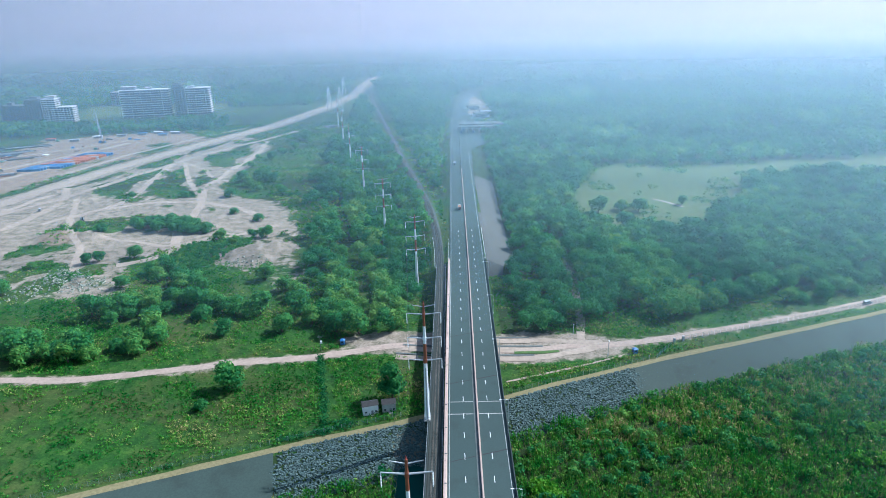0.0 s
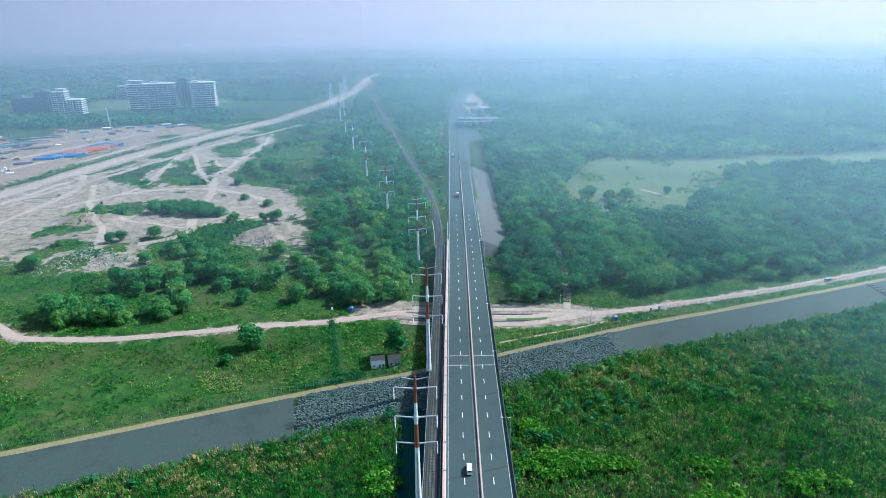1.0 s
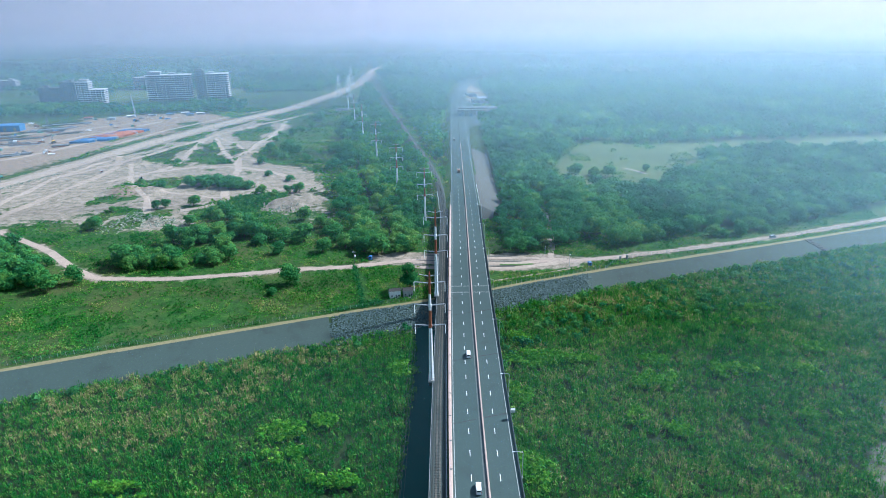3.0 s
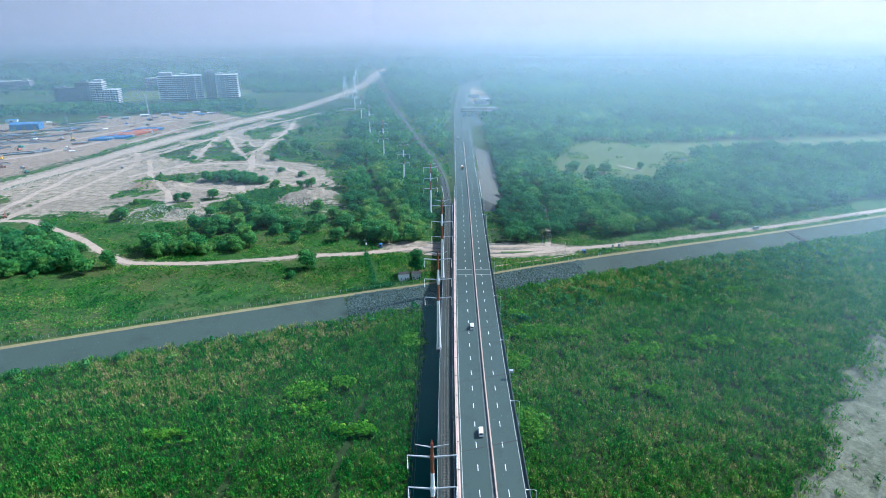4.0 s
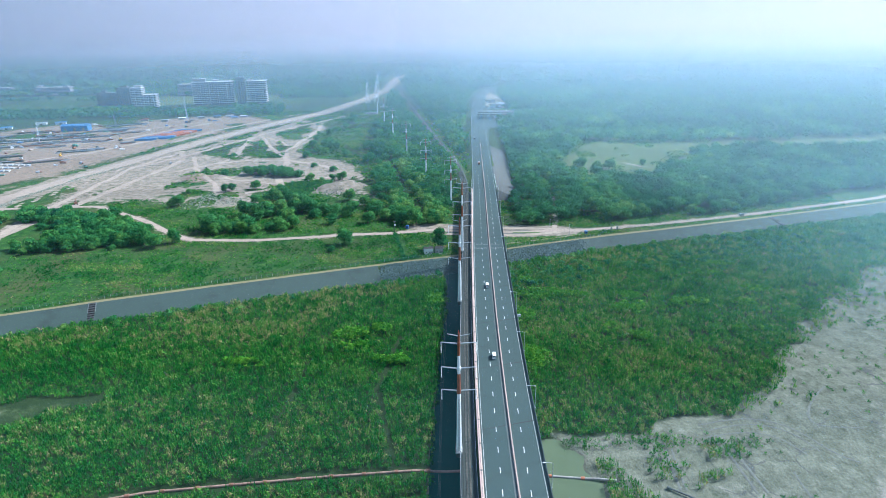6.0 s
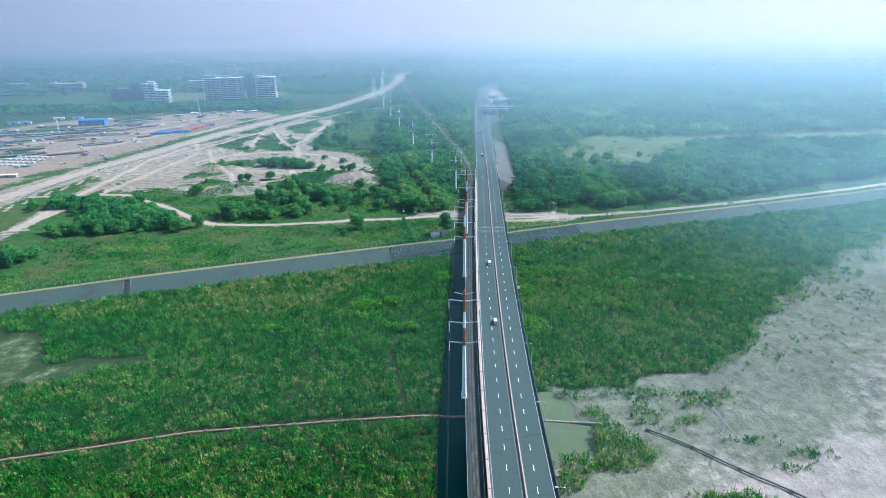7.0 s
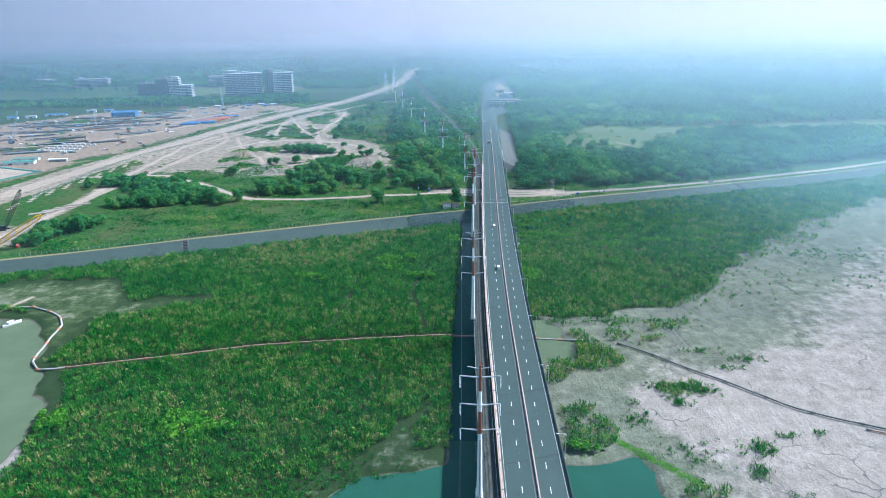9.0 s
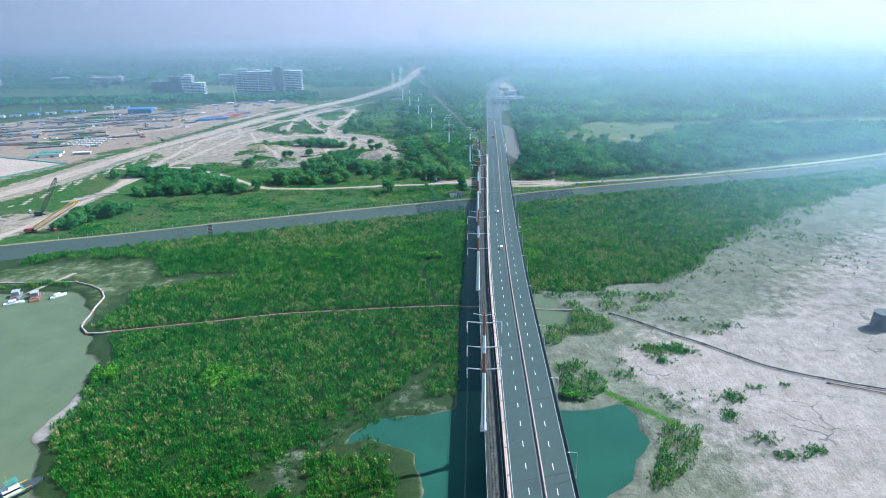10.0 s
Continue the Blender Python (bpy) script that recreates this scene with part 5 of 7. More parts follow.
stuff("woods", "distant woodland fading into pale haze", "woods", far_crowns, x, y, rng.uniform(0.8, 1.5, len(x)), np.clip(0.35 + 0.5 * (vnoise(x, y, 150) - 0.5) + rng.normal(0, 0.1, len(x)), 0, 1), M_LEAF, 0.3)

# single trees that can be told apart
def tree(kind, radius, height, n, leaf, tone, material=None):
    ob = thing("tree", pose(0, 0, 0), kind, "tree")
    tr = Geo().rod((0, 0, -0.4), (0.1, 0.05, height * 0.42), 0.035 * height, 0.022 * height, 8)
    for k in range(5):
        w = k * 1.3 + 0.4
        tr.rod((0.1, 0.05, height * (0.26 + 0.04 * k)), (math.cos(w) * radius * 0.6, math.sin(w) * radius * 0.6, height * (0.55 + 0.05 * k)), 0.016 * height, 0.006 * height, 6)
    part("trunk", tr, M_BARK, ob, "brown trunk with spreading limbs")
    t = crown(n, radius, height, 13, leaf, 0.1)
    part("crown", tri_mesh("crown", t, material or M_LEAF, np.clip(rng.normal(tone, 0.06, len(t)), 0, 1)), None, ob)
    return ob


kinds = [tree("round dark green broadleaf tree on open ground", 4.3, 8.6, 1300, 0.42, 0.54), tree("spreading green broadleaf tree on open ground", 4.8, 9.0, 1500, 0.44, 0.66),
         tree("bushy yellow-green tree on open ground", 3.8, 7.2, 1200, 0.38, 0.80), tree("low dark green thicket tree", 4.2, 5.4, 1200, 0.40, 0.58)]
SOLO = [(-234, 392, 0, .75), (-213, 398, 1, .9), (-111, 354, 2, 1.15), (-272, 380, 2, .6), (-94, 231, 0, 1.15), (-197, 347, 1, .8), (-178, 306, 1, 1.0), (-150, 283, 2, 1.3), (-113, 282, 0, .85),
        (-209, 458, 3, 1.3), (-226, 466, 3, 1.5), (-198, 452, 3, 1.2), (-236, 474, 3, 1.1), (-190, 450, 3, 1.0), (-265, 338, 1, .9), (-288, 469, 2, .7), (-239, 386, 0, .7), (-101, 216, 3, .55), (-206, 110, 3, .5), (-163, 121, 0, .5),
        (-235, 226, 1, 1.1), (-246, 232, 0, 1.1), (-224, 236, 0, .9), (-280, 290, 1, 1.1), (-268, 284, 2, .9), (-269, 334, 2, .8), (-180, 262, 1, .8), (-62, 300, 0, .6), (-30, 283, 0, 1.0), (-44, 279, 1, 1.1), (-56, 282, 0, 1.0), (-70, 292, 2, 1.0), (-84, 284, 1, .9), (-79, 306, 0, 1.1), (-216, 470, 3, 1.3), (-204, 466, 3, 1.2), (-222, 456, 0, .9), (-196, 462, 3, 1.1), (-240, 462, 3, 1.2), (-262, 452, 3, .8), (-182, 452, 3, 1.0), (-290, 560, 3, .7), (-240, 560, 3, .7), (-150, 560, 1, .8), (-170, 610, 0, .8), (-176, 500, 3, .8), (-150, 480, 3, .9)]
tree("tall slender dark green tree beside the huts", 7.2, 19.0, 3400, 0.48, 0.46).matrix_basis = pose(-22.5, 221.5, float(ground_z(-22.5, 221.5)))
SOLO = [(a, b, c, d * 1.45) for a, b, c, d in SOLO]
BELTS = [([(-216, 262), (-165, 262), (-140, 275)], 10, 26), ([(-190, 300), (-150, 318), (-120, 312)], 14, 34), ([(-183, 366), (-160, 352), (-140, 340)], 7, 12), ([(-345, 112), (-330, 150), (-312, 175)], 12, 40),
         ([(-388, 300), (-350, 300), (-300, 262), (-262, 248)], 20, 120), ([(-330, 215), (-300, 225), (-262, 230)], 16, 60), ([(-110, 300), (-90, 330), (-100, 300)], 10, 10), ([(180, 303), (240, 330), (330, 365)], 8, 24), ([(110, 290), (150, 306)], 6, 12), ([(100, 470), (140, 480), (190, 500)], 18, 9), ([(-160, 420), (-130, 440)], 14, 5), ([(-200, 700), (-190, 800), (-200, 880)], 26, 14), ([(-190, 560), (-180, 640)], 16, 8)]
for pts, spread, count in sorted(BELTS, key=lambda b: b[2]):
    p = np.array(pts, float)
    d = np.r_[0, np.cumsum(np.hypot(*np.diff(p, axis=0).T))]
    for _ in range(count):
        s = rng.uniform(0, d[-1])
        a, b = np.interp(s, d, p[:, 0]) + rng.normal(0, spread * 0.5), np.interp(s, d, p[:, 1]) + rng.normal(0, spread * 0.45)
        SOLO.append((a, b, int(rng.integers(0, 4)), rng.uniform(0.75, 1.7)))
used, spare, made = set(), [], 0
for x, y, k, s in SOLO:
    if y < bank_y(x) + 5 and s > 0.9:
        continue
    if seg_dist(np.array([x]), np.array([y]), LANE)[0] < 3.4 + 2.0 * s:
        continue
    if made >= 285:
        spare.append((x, y, s))
        continue
    made += 1
    m = pose(float(x), float(y), float(ground_z(x, y)) - 0.1, 0, 0, float(rng.uniform(0, 360))) @ Matrix.Diagonal((s, s, s * rng.uniform(0.85, 1.15), 1))
    if k not in used:
        used.add(k)
        kinds[k].matrix_basis = m
        kinds[k].scale = m.to_scale()
    else:
        q = kinds[k].scale.copy()
        copy_thing(kinds[k], m @ Matrix.Diagonal((1 / q[0], 1 / q[1], 1 / q[2], 1)))
sp = np.array(spare)
if len(sp):
    stuff("thicket", "dense green thicket of small trees", "thicket", [crown(700, 4.6, 7.0, 8, 0.5, 0.15) for _ in range(4)], sp[:, 0], sp[:, 1], sp[:, 2], np.clip(rng.normal(0.56, 0.14, len(sp)), 0, 1), M_LEAF, 0.3)

# a strip of tall leafy herbs beside the sand heaps
hx, hy = jitter_grid(-202, -140, 354, 440, 3.0)
keep = ragged(hx, hy, HERBS) > -1.5
hx, hy = hx[keep], hy[keep]
stuff("thicket", "strip of tall leafy herbs beside the sand", "thicket", [crown(160, 3.2, 3.6, 5, 0.42, 0.1) for _ in range(4)], hx, hy, rng.uniform(0.45, 0.85, len(hx)), np.clip(rng.normal(0.62, 0.12, len(hx)), 0, 1), M_LEAF, 0.2)

# tufts of grass on the bare silt
cl = [(79, -64, 6, 4, 60), (90, -66, 7, 4, 60), (81, -76, 4, 3, 34), (96, -67, 5, 3, 24), (124, -38, 9, 3, 30), (114, -46, 5, 2, 22), (104, -107, 4, 4, 46), (97, -120, 4, 4, 40), (115, -99, 3, 1.5, 16), (130, -97, 2.5, 1.2, 9), (105, -136, 5, 3, 30), (120, -143, 4, 3, 34), (110, -146, 6, 3, 40), (98, -108, 5, 3, 18), (60, -88, 6, 8, 40), (104, -30, 8, 3, 22), (170, 60, 40, 30, 60), (230, 110, 30, 12, 90), (250, 60, 40, 20, 50), (76, -110, 10, 7, 46), (66, 4, 18, 5, 90), (100, 2, 14, 6, 60), (40, 2, 10, 4, 40), (-60, -125, 22, 14, 240), (-85, -150, 14, 16, 120)]
tx = np.concatenate([rng.normal(a, c * 0.6, n) for a, b, c, d, n in cl])
ty = np.concatenate([rng.normal(b, d * 0.6, n) for a, b, c, d, n in cl])
stuff("grass_tufts", "scattered green tufts on the bare silt", "grass", reeds, tx, ty, rng.uniform(0.5, 1.1, len(tx)), np.clip(rng.normal(0.3, 0.12, len(tx)), 0, 1), M_REED, 0.05, rng.uniform(0.35, 0.8, len(tx)))

# low bright grass along the pool's edge
gx = np.r_[np.linspace(44, 75, 760), rng.normal(36, 4, 60)] + rng.normal(0, 1.1, 820)
gy = np.r_[np.linspace(-98, -128, 760), rng.normal(-110, 1.5, 60)] + rng.normal(0, 1.1, 820)
stuff("grass_strip", "strip of bright low grass beside the pool", "grass", herb, gx, gy, rng.uniform(0.45, 0.75, 820), np.clip(rng.normal(0.5, 0.1, 820), 0, 1), M_LIME, 0.08, np.full(820, 0.22))
# broken pale rubble on the waste ground
rx = np.r_[rng.normal(-228, 12, 210), rng.normal(-245, 7, 110), rng.normal(-132, 9, 60), rng.normal(-252, 6, 70)]
ry = np.r_[rng.normal(354, 6, 210), rng.normal(366, 9, 110), rng.normal(384, 6, 60), rng.normal(340, 6, 70)]
rock_field("rubble", "heaps of broken pale rubble on waste ground", rx, ry, 0.25, 0.8, rock_mat("pale_rubble", 2.3, (1.75, 1.12, 0.92)))

# ---- huts, booths, fences and poles by the bank ----
def hut(name, label, w, d, h, wall, roof, over=0.35):
    ob = thing(name, pose(0, 0, 0), label, "hut")
    part("wall", Geo().box(0, 0, 0, w, d, h), wall, ob)
    r = Geo()
    z0, z1 = h, h + 0.9
    r.add([(-w / 2 - over, -d / 2 - over, z0), (w / 2 + over, -d / 2 - over, z0), (w / 2 + over, d / 2 + over, z0), (-w / 2 - over, d / 2 + over, z0), (-w / 2 - over, 0, z1), (w / 2 + over, 0, z1)],
          [(0, 1, 5, 4), (2, 3, 4, 5), (0, 4, 3), (1, 2, 5), (3, 2, 1, 0)])
    part("roof", r, roof, ob, "low pitched sheet roof")
    dr = part("door", Geo().box(w * 0.1, -d / 2 - 0.03, 0.05, 0.9, 0.06, 1.95), M_DARKWALL, ob)
    part("handle", Geo().box(w * 0.1 + 0.34, -d / 2 - 0.09, 1.0, 0.05, 0.08, 0.16), M_GALV, dr)
    for s in (-0.3, 0.34):
        part("window", Geo().box(w * s, -d / 2 - 0.03, 1.1, 0.8, 0.06, 0.7), M_GLASS, ob)
    part("step", Geo().box(w * 0.1, -d / 2 - 0.5, 0, 1.4, 0.8, 0.15), M_CONCRETE, ob)
    return ob


def ground_pose(x, y, rz=0.0, lift=0.0):
    return pose(x, y, float(ground_z(x, y)) + lift, 0, 0, rz)


hut("hut", "small white hut with a dark sheet roof", 6.2, 4.0, 4.2, M_WHITE, M_JOINT, 0.25).matrix_basis = ground_pose(-30.8, 211.5, 14)
hut("hut", "small grey hut with a dark sheet roof", 5.4, 4.0, 4.0, M_CONCRETE, M_JOINT, 0.25).matrix_basis = ground_pose(-23.4, 213.0, 10)


def booth(x, y, rz, label):
    ob = thing("booth", ground_pose(x, y, rz), label, "booth")
    part("wall", Geo().box(0, 0, 0, 1.9, 1.9, 2.4), M_BLUE, ob)
    part("roof", Geo().box(0, 0, 2.4, 2.3, 2.3, 0.5, top=0.35), M_BLUE, ob)
    part("window", Geo().box(0, -0.97, 1.2, 1.0, 0.05, 0.7), M_GLASS, ob)
    part("door", Geo().box(-0.97, 0.2, 0.1, 0.05, 0.8, 1.9), M_DARKWALL, ob)


booth(88.5, 254.5, 15, "small blue guard booth on the grass")
booth(-50.5, 269.0, -10, "small blue guard booth beside the dirt road")


def fence(pts, label, gap=3.2, h=2.1):
    ob = thing("fence", pose(0, 0, 0), label, "fence")
    p = np.array(pts, float)
    d = np.r_[0, np.cumsum(np.hypot(*np.diff(p, axis=0).T))]
    post = Geo().box(0, 0, -0.3, 0.12, 0.12, h + 0.3).mesh("post", M_GALV)
    s = np.arange(0, d[-1], gap)
    q = [(float(np.interp(v, d, p[:, 0])), float(np.interp(v, d, p[:, 1]))) for v in s]
    q = [(x, y, float(ground_z(x, y))) for x, y in q]
    for x, y, z in q:
        part("post", post, None, ob, at=pose(x, y, z))
    for lift in (0.15, 0.8, 1.45, h):
        part("wire", Geo().tube([(x, y, z + lift) for x, y, z in q], 0.035, 3), M_TEAL, ob)
    w = Geo()
    for (ax, ay, az), (bx, by, bz) in zip(q[:-1], q[1:]):
        for k in range(1, 8):
            u = k / 8
            w.box(ax + (bx - ax) * u, ay + (by - ay) * u, az + (bz - az) * u + 0.1, 0.035, 0.035, h - 0.15)
    part("mesh_wire", w, M_TEAL, ob, "green wire mesh", kind="stuff")


fence([(x, float(bank_y(x)) + 6.0) for x in range(-330, -14, 6)], "long green wire mesh fence along the bank", 3.4)
fence([(x, float(bank_y(x)) + 4.0) for x in range(25, 98, 5)], "green wire mesh fence along the bank")
fence([(97, 249), (103, 256), (110, 263)], "green wire mesh fence beside the gate")
fence([(x, float(bank_y(x)) + 14.5 - 3 * min(1, (x - 113) / 60)) for x in range(116, 330, 6)], "long green wire mesh fence beside the dirt road", 3.4)
for x, y in ((110.0, 263.5), (115.0, 265.5)):
    ob = thing("gate_post", ground_pose(x, y, 20), "square grey concrete gate post", "gate post", "gate posts on the bank")
    part("post", Geo().box(0, 0, -0.2, 0.9, 0.9, 2.6), M_GREYWALL, ob)
    part("cap", Geo().box(0, 0, 2.4, 1.15, 1.15, 0.22), M_CONCRETE, ob)
for x, y, h, lab in ((75.0, 251.0, 9.0, "grey steel lamp post on the grass"), (63.5, 274.0, 6.0, "thin grey post beside the sand track")):
    ob = thing("lamp_post", ground_pose(x, y), lab, "lamp post")
    part("post", Geo().rod((0, 0, -0.3), (0, 0, h), 0.14, 0.08), M_GALV, ob)
    part("lamp_head", Geo().box(0, -0.6, h - 0.1, 0.3, 1.2, 0.14), M_WHITE, ob)
    part("cabinet", Geo().box(0.0, -0.25, 1.2, 0.5, 0.35, 0.9), M_GREYWALL, ob)
ob = thing("utility_pole", ground_pose(-60.0, 262.0), "slender weathered utility pole with a white box", "utility pole")
part("post", Geo().rod((0, 0, -0.5), (0, 0, 8.5), 0.2, 0.12), M_DARKCON, ob)
part("box", Geo().box(0.5, -0.3, 4.6, 0.9, 0.7, 1.3), M_WHITE, ob)
part("crossarm", Geo().box(0, 0, 7.8, 2.2, 0.16, 0.16), M_GALV, ob)
# vines over the hedge line below the pole
ang = [leaf_tris(np.stack([rng.normal(0, 0.7, 14), rng.normal(0, 0.7, 14), rng.uniform(0.2, 1.1, 14)], 1), unit(rng.normal(size=(14, 3)) * 0.7 + (0, 0, 1)), 0.38) for _ in range(5)]
hx = np.r_[rng.normal(0, 0.5, 150), rng.uniform(-64, -42, 60), rng.normal(-40, 2, 30)]
hy = np.r_[rng.uniform(197, 257, 150), np.zeros(60), rng.normal(204, 1.5, 30)]
hx[:150] += -46.5 - (hy[:150] - 196) * 0.21
hy[150:210] = bank_y(hx[150:210]) + 7 + rng.normal(0, 0.8, 60)
stuff("hedge", "overgrown green hedge of vines and shrubs", "hedge", ang, hx, hy, rng.uniform(0.7, 1.3, len(hx)), np.clip(rng.normal(0.4, 0.15, len(hx)), 0, 1), M_LEAF)

# paved lanes under the viaduct, with low kerbs
for k, y in enumerate((252.5, 261.0, 270.0)):
    pts = [(-26 + 3 * k, y + 3), (-8, y), (20, y - 1), (50 - 6 * abs(k - 1), y - 2)]
    part("paved_lane", ribbon(pts, 4.6, 0.26, 2.0, 0.06), M_SAND, label="dusty paved lane passing under the viaduct", kind="structure")["category"] = "road"
    part("kerb", ribbon([(a, b + 3.4) for a, b in pts], 1.3, 0.40, 2.0), M_DARKCON, label="low concrete kerb beside the lane", kind="structure")["category"] = "kerb"
# a grassed island between the lanes
part("island", ribbon([(30, 256.6), (40, 256.4), (50, 256.8), (56, 257.5)], 2.4, 0.42, 2.0, 0.3), M_ISLE, label="small grass island between the lanes", kind="structure")["category"] = "verge"

# ---- dredge pipes, boats, caisson ----
def pipe(name, pts, r, material, lift, label, every=0, band_mat=None, spacing=6.0):
    ob = thing(name, pose(0, 0, 0), label, "pipeline")
    p = np.array(pts, float)
    d = np.r_[0, np.cumsum(np.hypot(*np.diff(p, axis=0).T))]
    s = np.arange(0, d[-1] + 0.1, spacing)
    xs, ys = np.interp(s, d, p[:, 0]), np.interp(s, d, p[:, 1])
    zs = np.maximum(ground_z(xs, ys) + lift, -4.9 + r * 0.4)
    q = [Vector((float(a), float(b), float(c))) for a, b, c in zip(xs, ys, zs)]
    for i in range(len(q) - 1):
        part("pipe_length", Geo().rod(q[i], q[i + 1], r, r, 10), material, ob)
        if every and i % every == 0:
            v = (q[i + 1] - q[i]).normalized()
            part("float" if band_mat is M_ORANGE else "flange", Geo().rod(q[i] - v * 0.7, q[i] + v * 0.7, r * 1.55, r * 1.55, 10), band_mat, ob)
    return ob


M_PIPE = surface("pale_pipe", (0.26, 0.25, 0.23), (0.42, 0.39, 0.36), 1.5, 0.6, relief=0.01, stain=0.6, stain_size=4.0)
M_OLDPIPE = surface("rusty_pipe", (0.20, 0.115, 0.085), (0.34, 0.22, 0.17), 1.5, 0.7, relief=0.01, stain=0.6, stain_size=4.0)
pipe("dredge_pipe", PIPE_L, 0.5, M_OLDPIPE, 0.45, "long rusty dredge pipe lying through the reeds", 2, M_RUST)
pipe("floating_pipe", [(-330, 12), (-289, 14), (-270, 15.5), (-255, 9), (-246, 3), (-238, -8), (-235, -26), (-232.5, -40), (-229, -47), (-221, -54), (-214, -54), (-207, -51.5)], 0.52, M_PIPE, 0.5, "pale floating dredge pipe with orange floats", 3, M_ORANGE, 5.0)
pipe("dredge_pipe", [(13, -14.5), (24, -16), (40, -17.6), (54, -21)], 0.45, M_PIPE, 0.6, "pale dredge pipe crossing the pool on floats", 2, M_ORANGE)
pipe("dredge_pipe", [(66, -24), (79, -33), (90, -43.5), (109, -62), (126, -79), (142, -88), (160, -95), (210, -112), (300, -150)], 0.34, M_DARKCON, 0.7, "long dark dredge pipe lying across the sand", 3, M_DARKCON)
pipe("dredge_pipe", [(150, -94.5), (160, -98), (205, -116), (290, -150)], 0.26, M_RUST, 0.5, "second rusty dredge pipe lying across the sand", 4, M_DARKCON)

ob = thing("caisson", ground_pose(206, -38), "dark steel caisson standing on the sand flat", "caisson")
part("shell", Geo().rod((0, 0, -0.5), (0, 0, 8.6), 5.2, 4.6, 20), M_DARKWALL, ob)
part("rim", Geo().rod((0, 0, 8.55), (0, 0, 9.0), 4.8, 4.8, 20), M_DARKCON, ob)


def hull(L, w, h, sheer=0.5):
    g = Geo()
    secs = [(-0.5, 0.75, 0.0), (-0.3, 1.0, 0.0), (0.1, 1.0, 0.05), (0.32, 0.8, 0.25), (0.45, 0.4, 0.6), (0.5, 0.06, 1.0)]
    vs, fs = [], []
    for u, ww, up in secs:
        vs += [(-w / 2 * ww * 0.7, u * L, -0.4), (w / 2 * ww * 0.7, u * L, -0.4), (w / 2 * ww, u * L, h + up * sheer), (-w / 2 * ww, u * L, h + up * sheer)]
    for i in range(len(secs) - 1):
        fs += [(i * 4 + k, i * 4 + (k + 1) % 4, i * 4 + 4 + (k + 1) % 4, i * 4 + 4 + k) for k in range(4)]
    fs += [(0, 1, 2, 3), (23, 22, 21, 20)]
    return g.add(vs, fs)


def motorboat(x, y, rz, label, L=10, w=2.8):
    ob = thing("motorboat", pose(x, y, -4.98, 0, 0, rz), label, "boat")
    part("hull", hull(L, w, 0.9), M_WHITE, ob)
    part("cabin", Geo().box(0, -0.05 * L, 0.85, w * 0.7, L * 0.3, 1.2, top=0.85), M_WHITE, ob)
    part("windscreen", Geo().box(0, L * 0.11, 1.25, w * 0.6, 0.12, 0.6), M_GLASS, ob)
    part("canopy", Geo().box(0, -0.05 * L, 2.05, w * 0.8, L * 0.36, 0.12), M_POLEWHITE, ob)
    part("engine", Geo().box(0, -0.5 * L, 0.5, 0.7, 0.6, 0.9), M_BLACK, ob)


motorboat(-270, -4, -35, "white motorboat moored near the pipe")
motorboat(-291, -15, -60, "white motorboat moored beside a pontoon", 11, 3)
for x, y, rz, lab in ((-283, -7, 30, "rusty work pontoon with a small deck house"), (-296, -6, 25, "grey work pontoon with a small deck house")):
    ob = thing("pontoon", pose(x, y, -5, 0, 0, rz), lab, "pontoon")
    part("hull", Geo().box(0, 0, -0.3, 5.5, 13, 1.5, top=0.96), M_DARKWALL if x < -290 else M_RUST, ob)
    part("deck_house", Geo().box(0, 2, 1.2, 3.6, 4.2, 2.4), M_GREYWALL, ob)
    part("roof", Geo().box(0, 2, 3.6, 4.4, 5.0, 0.25), M_TIN, ob)
    part("bollard", Geo().rod((1.8, -5.4, 1.1), (1.8, -5.4, 1.8), 0.22), M_BLACK, ob)
    part("winch", Geo().rod((-1.2, -3.5, 1.7), (1.2, -3.5, 1.7), 0.5), M_RUST, ob)
ob = thing("gangway", pose(0, 0, 0), "long pale gangway from the bank to the pontoons", "gangway")
part("walkway", Geo().add([(-292, -2, -3.4), (-289.5, -2, -3.4), (-279, 30, -3.2), (-281.5, 30, -3.2), (-292, -2, -3.7), (-289.5, -2, -3.7), (-279, 30, -3.6), (-281.5, 30, -3.6)], [(0, 1, 2, 3), (7, 6, 5, 4), (0, 4, 5, 1), (1, 5, 6, 2), (2, 6, 7, 3), (3, 7, 4, 0)]), M_SAND, ob)
ob = thing("tugboat", pose(-175.5, -174, -5, 0, 0, -38), "green and yellow river tug with a white wheelhouse", "boat")
part("hull", hull(17, 5.4, 1.5, 1.2), M_DARKPAR, ob, "dark hull")
part("deck", Geo().box(0, -1.5, 1.45, 4.6, 12, 0.12), M_TEAL, ob, "green deck")
part("wheelhouse", Geo().box(0, -2.0, 1.55, 3.6, 5.6, 2.4), M_WHITE, ob)
part("window_band", Geo().box(0, -2.0, 2.8, 3.66, 5.66, 0.7), M_GLASS, ob)
part("upper_house", Geo().box(0, -1.2, 3.95, 2.8, 3.2, 1.9), M_WHITE, ob)
part("roof", Geo().box(0, -1.2, 5.85, 3.6, 4.2, 0.2), M_TEAL, ob, "green roof")
for s in (-1, 1):
    part("rail", Geo().box(s * 2.35, -1.5, 2.2, 0.12, 11, 0.16), M_YELLOW, ob, "yellow rail")
part("mast", Geo().rod((0, -2.4, 5.9), (0, -2.4, 9.2), 0.1), M_YELLOW, ob)
part("tyre", Geo().rod((0, 7.9, 1.4), (0, 8.3, 1.6), 0.55, 0.55, 10), M_BLACK, ob)
